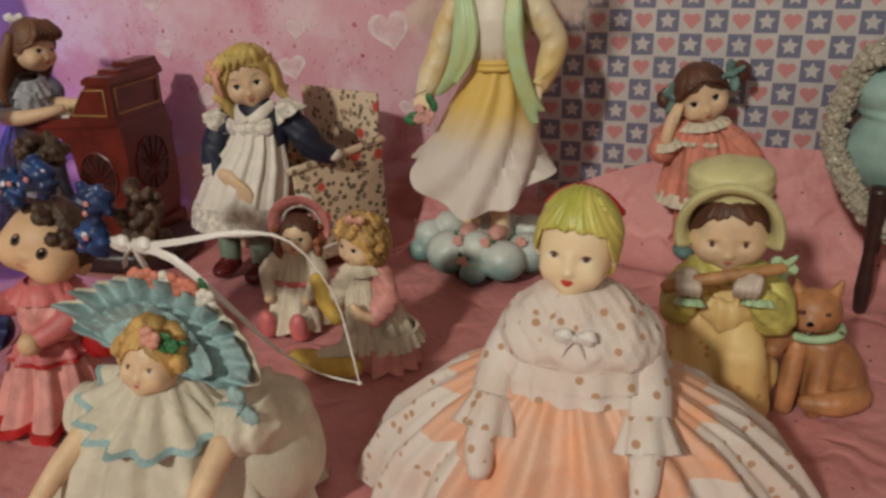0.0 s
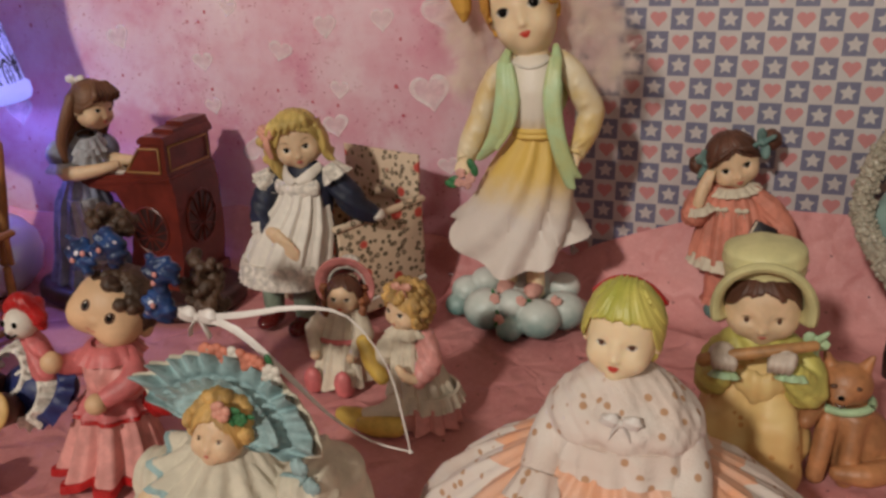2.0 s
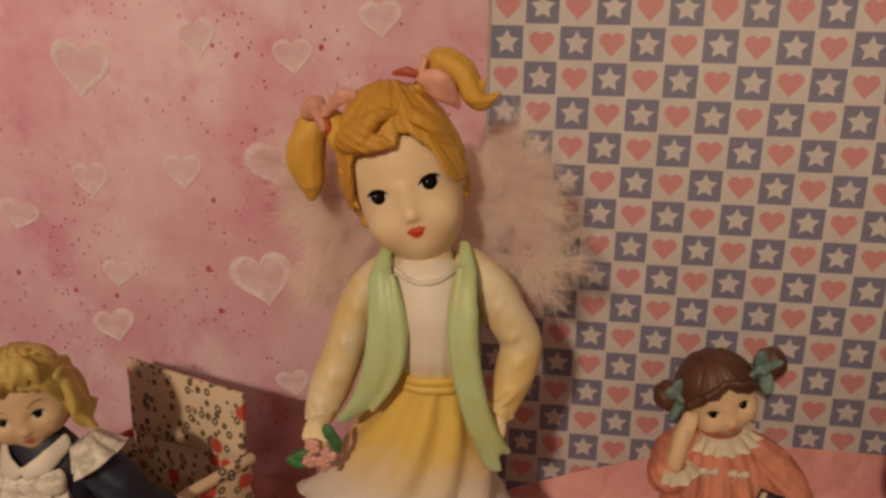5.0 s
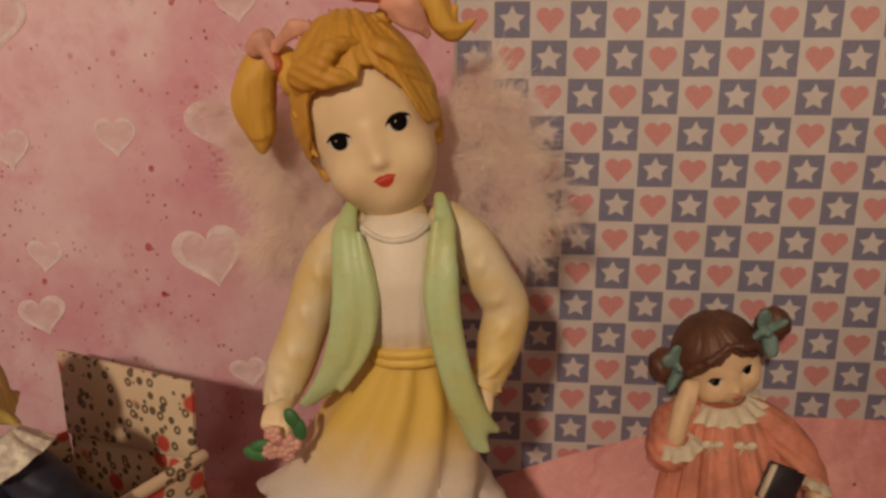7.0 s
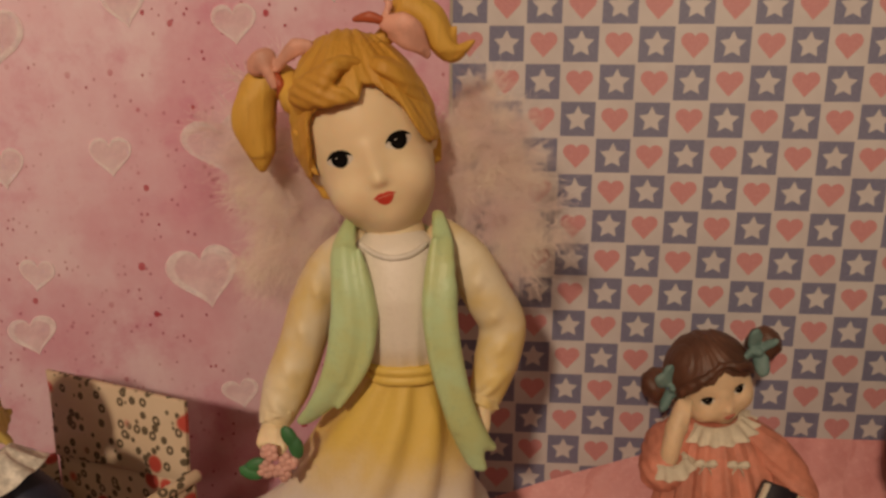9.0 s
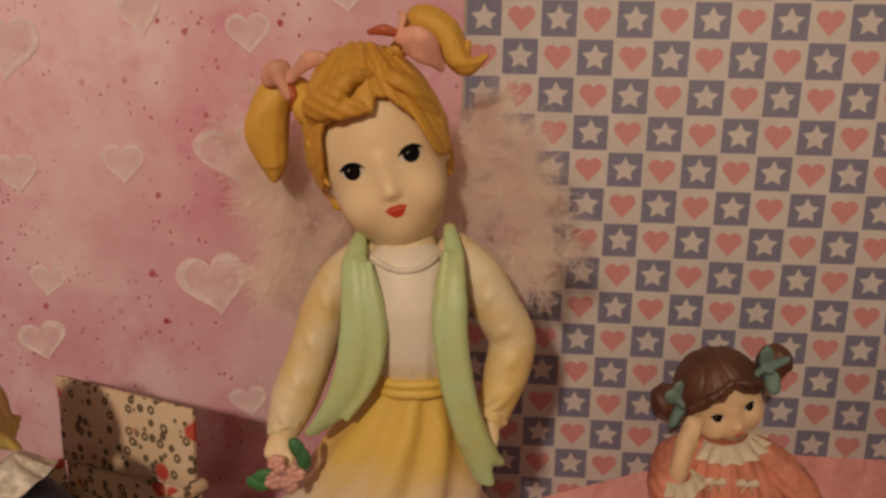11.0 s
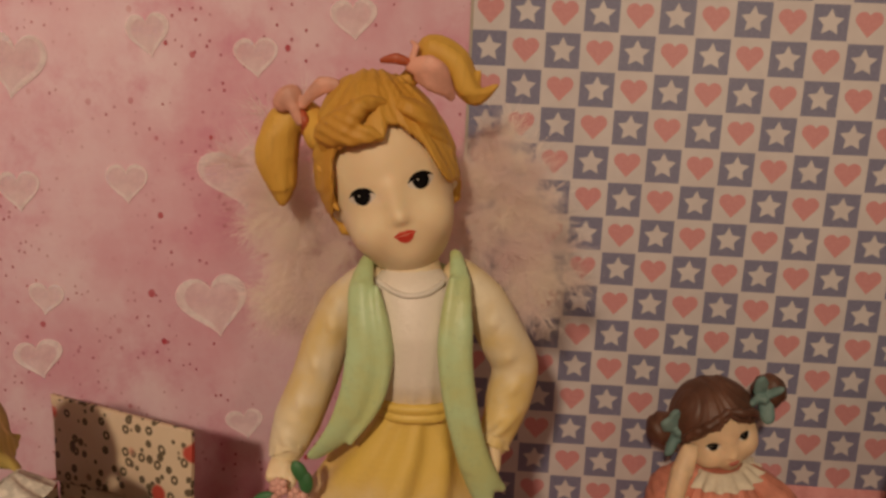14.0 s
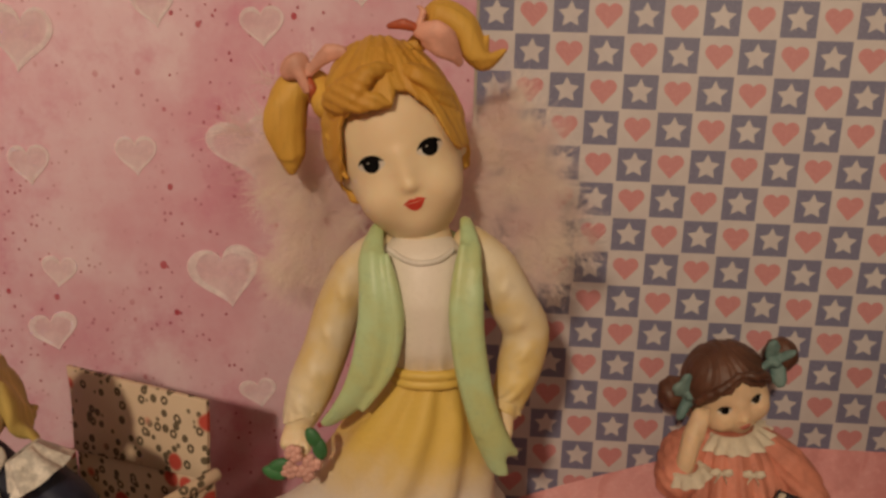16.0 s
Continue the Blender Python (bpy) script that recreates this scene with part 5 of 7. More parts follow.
def build_coral_girl():
    s = Shape(97, -32)
    legs = Clay(1.5)
    for x in (90, 108):
        legs.limb([(x, -31, 9), (x, -31, 20), (x + 1, -30, 34)], [7.2, 8.2, 8])
    s.clay(legs, M["coral_dark"], 0.8, lambda x, y, z: 0.35 * np.sin(x * 1.1 + 0.5 * np.sin(z)))
    for x in (90, 108):
        s.frill((x, -31, 12), 7.0, 7.0, M["coral_dark"], 9, 0.9, 4, 1.5)
        shoe = Clay(1.2).ball((x - 0.5, -36, 5), (6.2, 9.5, 4.8)).ball((x, -30, 6), (5.5, 5, 5))
        s.clay(shoe, M["teal"], 0.7)
    s.skirt([(93, -28, 81, 9, 8, 0.2, 0, 0), (93.5, -28.5, 75, 14, 11, 0.6, 0, 0), (95, -29.5, 62, 18, 14, 1.2, 0.02, 0), (97, -31, 48, 22, 17, 1.6, 0.05, 0), (98, -32, 38, 24, 19, 1.8, 0.06, 0), (98, -32, 39, 18, 14, 1, 0.06, 0)], M["coral"], 15, 150, 5)
    s.frill((98, -32, 41), 23.4, 18.4, M["cream"], 24, 1.1, 8, 2.0)
    s.frill((92.5, -28, 83), 8.5, 8, M["cream"], 17, 1.3, 3.4, 4.6, thick=0.8, rot=(6, -8, 0))
    c = (90.6, -24, 95.5)
    line = [(-1.3, -0.6), (-1.0, -0.35), (-0.88, 0.08), (-0.5, 0.36), (-0.1, 0.46), (0.12, 0.52), (0.35, 0.40), (0.7, 0.18), (0.96, -0.1), (1.3, -0.3)]
    m, out = s.head(c, (13.4, 12.6, 14.6), 10, M["skin"], M["brown_hair"], "rose_lip", eye=0.95, pitch=9, lean=-20, ridges=16, ez=-0.04, mz=-0.60, dark=0.02, brow=False, line=line, cut=-0.62, taper=-0.03, full=1.15, puff=1.10, part_at=(0.1, 0.9), ex=0.42, nose=0.9)
    H = lambda x, y, z: Vector(c) + m @ Vector((x, y, z))
    hair = Clay(1.2)
    for sx in (-1, 1):
        hair.limb([H(1.6 + sx * 0.4, -10.5, 11.0), H(1 + sx * 6, -11.4, 9.0), H(sx * 11.5, -8.0, 5), H(sx * 13.8, -4, -1)], [1.0, 1.6, 1.6, 0.8])
    for x, y, z in ((74.0, -22, 91.5), (109.5, -19, 106.5)):
        hair.ball((x, y, z), (6.0, 5.6, 6.0), k=2.0)
    s.clay(hair, M["brown_hair"], 0.6, lambda x, y, z: 0.22 * np.sin(1.3 * x + 0.9 * z))
    for p, q in (((77.5, -27, 93.5), -1), ((105.5, -24, 106.0), 1)):
        bow = Clay(0.8)
        p = Vector(p)
        for d in (Vector((-1.5, -2, 5)), Vector((1.8 * q, -2.5, -5)), Vector((-3.6 * q, -3, -1)), Vector((3.4 * q, -2, 2.6))):
            bow.limb([p, p + d * 0.8, p + d * 1.4], [(1.2, 1.0), (3.2, 1.4), (2.0, 1.1)], wide=(0.7, 0, 0.7))
        bow.ball(p + Vector((0, -2.6, 0)), 1.6)
        s.clay(bow, M["teal"], 0.55)
    arms = Clay(1.6)
    arms.limb([(84, -28, 77), (77, -31, 73), (74, -37, 67)], [6, 8, 7.4])
    arms.limb([(103, -27, 77), (112, -28, 70), (119, -30, 62), (122.5, -35, 56)], [6.2, 7.6, 7.0, 5.4])
    s.clay(arms, M["coral"], 0.75, lambda x, y, z: 0.3 * np.sin(0.9 * x + 1.3 * z + np.sin(y)))
    fore = Clay(1.0).limb([(75, -39, 69), (76, -39.5, 76), (77.5, -38, 83), (79.5, -35, 90)], [3.4, 3.1, 3.4, 2.0])
    for k in range(3):
        fore.limb([(78 + 0.9 * k, -38.4, 83), (79.2 + 1.0 * k, -37.4, 88), (80.2 + 1.1 * k, -35, 91)], [1.4, 1.2, 0.8])
    s.clay(fore, M["skin"], 0.5)
    s.frill((76, -40.5, 73), 4.6, 4.4, M["cream"], 9, 0.8, 3.5, 2, rot=(10, -16, 0))
    s.frill((122.8, -36, 56), 4.6, 4.4, M["cream"], 10, 0.9, 4, 2.4, rot=(-30, 30, 0))
    s.clay(Clay(1.0).ball((123.4, -40, 50), (4.0, 4.4, 5.4)).limb([(120.5, -43, 51), (117.5, -45, 52), (115.5, -46, 54)], [2, 1.8, 1.2]), M["skin"], 0.6)
    tilt = Euler((radians(-8), radians(26), radians(18))).to_matrix()
    for off, size, mat in ((0, (11, 3.0, 12.4), "cream"), (-1.9, (11.8, 0.9, 13.4), "book"), (1.9, (11.8, 0.9, 13.4), "book")):
        s.box(Vector((108.4, -46, 60.6)) + tilt @ Vector((0.5 if off else 0, off, 0)), size, M[mat], rot=(-8, 26, 18))
    for x in (87.5, 98):
        s.ribbon_bow((x, -41, 71.5), 3.2, M["cream"])
    # she stands on the slope of the paper
    s.v = [(vx, vy, vz + 0.006 * min(1.0, max(0.0, (0.062 - vz) / 0.03))) for vx, vy, vz in s.v]
    s.done("coral_dress_girl_figurine", "resin girl in coral dress with brown buns holding a book", "figurine")


def build_blond_girl():
    s = Shape(-140, -102)
    for x, y in ((-156, -104), (-134, -107)):
        s.tube([(x + 1, y + 4, 40), (x, y, 24), (x, y, 9)], [7.4, 6.6, 5.8], M["stocking"], n=16)
        shoe = Clay(1.2).ball((x - 0.5, y - 6, 5), (6.4, 10, 4.8)).ball((x, y, 6), (5.6, 6, 5.4)).limb([(x - 5, y - 3, 8.5), (x, y - 5.5, 10.5), (x + 5, y - 3, 8.5)], [0.9, 1.1, 0.9])
        s.clay(shoe, M["maroon"], 0.7)
    s.skirt([(-132, -100, 86, 12, 10, 0.4, 0, 0), (-133, -102, 76, 15, 12.5, 1.0, 0, 0), (-136, -104, 66, 20, 16, 1.4, 0.02, 0), (-139, -106, 56, 23.5, 19, 1.2, 0.05, 0), (-141, -108, 46, 25.5, 20.5, 1.2, 0.08, 0), (-142, -108, 38, 26, 21, 1.1, 0.08, 0), (-142, -108, 38, 20, 14, 1, 0.08, 0)], M["white"], 11, 160, 1, sharp=0.8)
    for z, rr in ((46, 0.0), (42, 0.7), (38.5, 1.2)):
        s.frill((-142, -108, z), 25.6 + rr, 20.6 + rr, M["crochet"], 30, 0.7, 5.0, 1.2, thick=1.2)
    bodice = Clay(1.6).limb([(-131, -98, 74), (-131, -98, 86), (-132, -98, 95)], [(14, 10), (16, 10), (9, 7)], wide=(1, 0, 0))
    s.clay(bodice, M["navy"], 0.8)
    bib = Clay(1.0).limb([(-145, -106, 86), (-138, -108.5, 84.5), (-130, -109.5, 84.8), (-121, -107, 87)], [(4.6, 2.0)] * 4, wide=(0, 0, 1))
    s.clay(bib, M["crochet"], 0.7)
    collar = Clay(0.8)
    collar.limb([(-143, -101, 96), (-139, -107, 92), (-133, -110, 90)], [(2.6, 1.0), (3.6, 1.1), (2.4, 1.0)], wide=(0.4, 0.2, 1))
    collar.limb([(-121, -101, 98), (-124.5, -107, 94), (-130.5, -110, 90.4)], [(2.6, 1.0), (3.6, 1.1), (2.4, 1.0)], wide=(-0.4, 0.2, 1))
    s.clay(collar, M["white"], 0.6)
    for x, z, sx in ((-154, 90, -1), (-112, 96, 1)):
        for q in range(2):
            s.frill((x - sx * (4 - 1.5 * q), -100, z + 3 - 1.5 * q), 3.4, 5, M["crochet"], 8, 1.2, 7, 3.0 + 1.2 * q, rot=(0, -34 * sx, 0))
    sleeves = Clay(1.6)
    sleeves.limb([(-150, -99, 88), (-156, -102, 78), (-156, -107, 68), (-149, -114, 63)], [6, 7.4, 7.2, 5])
    sleeves.limb([(-114, -98, 91), (-107, -98, 82), (-102, -95, 74), (-96, -91, 69.5)], [6.6, 7.8, 7.2, 5])
    s.clay(sleeves, M["navy"], 0.8, lambda x, y, z: 0.35 * np.sin(0.8 * z + 0.5 * x))
    s.frill((-149, -114.5, 65), 4.6, 4.6, M["white"], 9, 0.9, 5, 2.6, rot=(40, 50, 0))
    s.ball((-93, -90, 69), (4, 5, 3.4), M["white"])
    palm = Clay(0.9).limb([(-147, -117, 63), (-139, -121, 61.5), (-132, -122.5, 58)], [(3.6, 3.0), (4.6, 3.0), (3.2, 2.2)], wide=(0.3, 0, 1))
    for k in range(4):
        palm.limb([(-135, -123, 61.5 - 2.1 * k), (-129.5, -124, 59 - 2.2 * k), (-126, -123.5, 55.5 - 1.8 * k)], [1.4, 1.4, 0.9])
    s.clay(palm, M["skin"], 0.5)
    c = (-135.5, -98, 111)
    m, out = s.head(c, (13.2, 12.6, 15.0), 22, M["skin"], M["blond"], "rose_lip", eye=0.92, pitch=5, lean=-12, face=(0.86, 0.54, 1.72), ridges=26, ez=-0.12, mz=-0.60, taper=-0.02, nose=0.9, dark=0.01, full=1.05)
    H = lambda x, y, z: Vector(c) + m @ Vector((x, y, z))
    hair = Clay(1.2)
    rnd = random.Random(3)
    for k in range(7):
        x = -10 + k * 3.3
        hair.limb([H(x * 0.5, -6, 15.5), H(x - 1.5, -10.8 + 0.02 * x * x, 12.0), H(x * 1.12 - 2.5, -12.0 + abs(x) * 0.3, 8.6 - 0.012 * x * x + rnd.uniform(-0.6, 0.6))], [1.6, 2.0, 0.9])
    for k in range(5):
        hair.limb([H(-12.5, -4 + 2.4 * k, 7), H(-15.0 + 0.4 * k, -4 + 2.6 * k, -2), H(-15.5 + rnd.uniform(-1, 1), -3 + 2.6 * k, -11), H(-12.5 + rnd.uniform(-1.5, 1.5), -2 + 2.6 * k, -20 + 1.5 * k)], [2.4, 3.2, 3.2, 1.6])
        hair.limb([H(12.2, -4 + 2.4 * k, 6), H(13.6, -4.5 + 2.6 * k, -3), H(13.8 + rnd.uniform(-0.5, 1), -4 + 2.6 * k, -10), H(15.5 + rnd.uniform(-1, 1.5), -4 + 2.6 * k, -15.5 + k)], [2.2, 2.6, 2.4, 1.0])
    for _ in range(14):
        hair.ball(H(-15.5 + rnd.uniform(-3, 2.5), rnd.uniform(-7, 6), rnd.uniform(-8, 8)), rnd.uniform(2.4, 3.6))
    s.clay(hair, M["blond"], 0.6, lambda x, y, z: 0.3 * np.sin(1.8 * x + 1.1 * np.sin(0.5 * z)))
    s.flower(H(-13.5, -8, 10), 4.6, M["bow"], None, 4)
    s.clay(Clay(0.6).limb([H(-14, -9, 8), H(-15, -10, 2), H(-14.5, -10, -4)], [(1.6, 0.9), (2.2, 0.9), (1.6, 0.7)], wide=(1, 0, 0)), M["bow"], 0.55)
    s.done("pinafore_girl_figurine", "seated resin girl with yellow curls in white pinafore over navy", "figurine")


def build_floral_box():
    box = thing("floral_box", -126, -67, 8, "small floral cotton covered trunk with its lid standing open", "box")

    def panel(name, bl, br, tr, tl, th=1.5, label="", mat=None):
        p = [Vector(q) for q in (bl, br, tr, tl)]
        s = Shape(*((p[0] + p[1]) / 2))
        mid = sum(p, Vector()) / 4
        k = (p[1] - p[0]).cross(p[3] - p[0]).normalized()
        loops = []
        for off, e in ((-th, 1.2), (-th * 0.5, 0.0), (th * 0.5, 0.0), (th, 1.2)):
            loop = []
            for a in range(4):
                u, v = p[a], p[(a + 1) % 4]
                for w in (0.0, 0.25, 0.5, 0.75):
                    q = u + (v - u) * w
                    loop.append(q + (mid - q).normalized() * e + k * (off + 0.35 * math.sin(q.x * 0.4 + q.z * 0.2)))
            loops.append(loop)
        s.rings(loops, M[mat or "floral"])
        return part(name, s, box, label)
    panel("end_panel", (-112, -102, 6), (-78, -57, 12), (-79.5, -58, 70), (-113, -102, 62))
    panel("back_panel", (-79, -55, 12), (-139, -29, 12), (-139, -31, 62), (-80, -56, 68))
    panel("end_panel", (-140, -31, 12), (-172, -74, 6), (-172, -75, 60), (-140, -32, 62))
    panel("front_panel", (-170, -77, 6), (-115, -101, 6), (-116, -101, 60), (-171, -78, 58))
    panel("floor_panel", (-114, -98, 9), (-82, -58, 13), (-138, -34, 13), (-168, -75, 9))
    panel("lid", (-138, -34, 63), (-80, -59, 69), (-80.5, -57, 96), (-140, -31, 94), 1.4, "open floral lid")
    for name, mat, z, r in (("rim", "floral", 0, 1.9), ("trim_band", "white", -49, 1.6), ("trim_band", "floral", -54, 1.3)):
        s = Shape(-95, -80, 66 + z)
        s.tube([(-113.5, -104, 62 + z), (-96, -81, 66 + z), (-78, -58, 70.5 + z)], [(r, r * 1.2)] * 3, M[mat], n=8, ripple=0.06)
        part(name, s, box, "pale trim band" if mat == "white" else "")


def build_organ_girl():
    s = Shape(-262, -92)
    loops = []
    for z, k in ((0, 0.97), (2, 1.0), (8, 1.0), (11, 0.97), (12, 0.90)):
        loops.append([(-262 + 70 * k * math.copysign(abs(math.cos(a)) ** 0.7, math.cos(a)), -90 + 37 * k * math.copysign(abs(math.sin(a)) ** 0.7, math.sin(a)), z) for a in [math.tau * i / 48 for i in range(48)]])
    s.rings(loops, M["dark_wood"])
    rz, ab = 1.0, (-235, -80)
    near, far = -101, -55
    prof = [(-222, 12), (-221, 22), (-219.5, 30), (-219, 40), (-219, 72), (-221, 82), (-222.5, 86), (-222.5, 104), (-237.5, 104), (-241, 100), (-254, 84), (-284, 81), (-285, 75), (-262, 72), (-256, 62), (-254, 46), (-258, 26), (-262, 18), (-262, 12)]
    s.slab(prof, near, far, M["mahogany"], rz, ab)
    s.slab([(-220.5, 103.5), (-220.5, 106), (-222, 108.4), (-236, 108.4), (-239.5, 106), (-239.5, 103.5)], near - 1.5, far + 1.5, M["mahogany"], rz, ab)
    s.slab([(-222, 108), (-222.5, 110.6), (-236, 110.6), (-237, 108)], near + 10, far + 1, M["mahogany"], rz, ab)
    s.slab([(-223, 110.2), (-223.5, 113), (-235, 113), (-236, 110.2)], near + 22, far + 1, M["mahogany"], rz, ab)
    s.slab([(-219, 10), (-219, 17), (-265, 17), (-265, 10)], near - 2, far + 2, M["mahogany"], rz, ab)
    s.slab([(-286, 76), (-286, 79.5), (-221, 83.6), (-221, 81.4)], near - 1.2, far + 1.2, M["mahogany"], rz, ab)
    s.tube([(-250.5, near - 0.3, 86), (-240, near - 0.4, 100.4), (-226, near - 0.6, 101), (-226, near - 0.6, 86.6), (-250.5, near - 0.3, 86)], [0.75] * 5, M["gilt"], n=6, steps=1)

    def wheel(cx, cz, y, r, side):
        ca, sa = math.cos(radians(rz)), math.sin(radians(rz))

        def turn(x, yy, z):
            dx, dy = x - ab[0], yy - ab[1]
            return (ab[0] + dx * ca - dy * sa, ab[1] + dx * sa + dy * ca, z)
        put = (lambda p, q, d: turn(cx + p, y - d, cz + q)) if not side else (lambda p, q, d: turn(y + d, cx + p, cz + q))
        disc = [put(r * 0.86 * math.cos(math.tau * i / 28), r * math.sin(math.tau * i / 28), 0.15) for i in range(28)]
        s.add(disc + [put(0, 0, 0.15)], [[i, (i + 1) % 28, 28] for i in range(28)], M["dark_wood"])
        ring = [put(r * 0.86 * math.cos(math.tau * i / 24), r * math.sin(math.tau * i / 24), 0.4) for i in range(25)]
        s.tube(ring, [0.8] * 25, M["mahogany"], n=6, steps=1)
        for i in range(12):
            a = math.tau * i / 12
            s.tube([put(1.5 * math.cos(a), 1.5 * math.sin(a) - r * 0.25, 0.5), put(r * 0.84 * math.cos(a), r * 0.98 * math.sin(a), 0.5)], [0.55, 0.55], M["mahogany"], n=5, steps=1)
    wheel(-240, 50, near - 0.1, 14.5, False)
    wheel(-78, 54, -219, 17, True)
    s.tube([(-222.2, -97, 101.6), (-221.8, -59, 101.6), (-221.8, -59, 87), (-222.2, -97, 87), (-222.2, -97, 101.6)], [0.7] * 5, M["gilt"], n=6, steps=1)
    s.slab([(-256, 84.6), (-266, 85.5), (-281, 83), (-281, 81.5), (-256, 83)], near + 4, far - 4, M["white"], rz, ab)
    # the girl at the keys
    first = len(s.v)
    s.skirt([(-300, -95, 76, 11, 10, 0.3, 0, 0), (-302, -95, 62, 17, 15, 1.2, 0, 0), (-304, -95, 42, 19, 17, 1.6, 0.03, 0), (-304, -95, 24, 22, 19, 2.0, 0.06, 0), (-304, -95, 12, 26, 22, 2.2, 0.08, 0)], M["slate_dress"], 13, 90, 7)
    s.skirt([(-296, -102, 66, 10, 8, 0.5, 0, 0), (-292, -103, 40, 12, 9, 1.2, 0, 0), (-288, -104, 13, 15, 12, 1.6, 0, 0)], M["grey_lace"], 9, 50, 8)
    s.ball((-308, -92, 62), (13, 13, 11), M["slate_dress"], n=12, func=lambda d: 1 + 0.06 * math.sin(9 * d.x))
    s.tube([(-300, -94, 72), (-297, -94, 86), (-293, -94, 98)], [(10, 10), (11, 12), (7, 8)], M["slate_dress"], n=14)
    s.frill((-291, -95, 104), 6, 6.5, M["grey_lace"], 12, 1.2, 8, 6, rot=(12, 14, 0))
    s.frill((-289, -98, 99), 6, 6.5, M["grey_lace"], 11, 1.2, 9, 4, rot=(18, 22, 0))
    for x, y in ((-303, -106), (-288, -84)):
        s.ball((x, y, 93), (8.4, 8, 9), M["slate_dress"], n=12)
        s.frill((x + 2, y - 2, 89), 5.5, 5.5, M["grey_lace"], 9, 1, 5, 3)
    s.tube([(-302, -108, 87), (-296, -110, 83), (-282, -105, 84), (-269, -97, 87)], [5, 4.8, 4, 2.6], M["skin"], n=12)
    s.tube([(-287, -86, 88), (-276, -87, 87), (-265, -88, 88)], [4.6, 4.2, 2.8], M["skin"], n=12)
    c = (-283, -95, 121)
    m, out = s.head(c, (11.5, 11.5, 13.5), 84, M["skin"], M["long_hair"], "rose_lip", eye=0.9, pitch=8, lean=4, face=(0.98, 0.46, 1.7), ridges=20)
    H = lambda x, y, z: Vector(c) + m @ Vector((x, y, z))
    for k in range(6):
        x = -8 + k * 3.2
        s.tube([H(x * 0.5, -6, 14.5), H(x, -11.5, 9), H(x * 1.05, -11.8 + abs(x) * 0.25, 5)], [1.8, 2.2, 0.8], M["long_hair"], n=7)
    rnd = random.Random(8)
    for k in range(16):
        x = -13 + 26 * k / 15
        y = 6 + 6 * math.cos(x * 0.13)
        pts = [H(x * 0.9, y - 2, 6), H(x * 1.15, y, -8), H(x * 1.1 + rnd.uniform(-2, 2), y + 3, -22), H(x * 0.9, y + 2, -34 - rnd.uniform(0, 8))]
        s.tube(pts, [3.2, 3.6, 3.2, 1.0], M["long_hair"], n=8)
    s.ribbon_bow(H(-2, 11, 13), 6, M["white"])
    s.v[first:] = [(vx + 0.009, vy, vz * 1.02) for vx, vy, vz in s.v[first:]]
    s.done("organ_girl_figurine", "resin girl in slate blue dress playing a mahogany reed organ", "figurine")


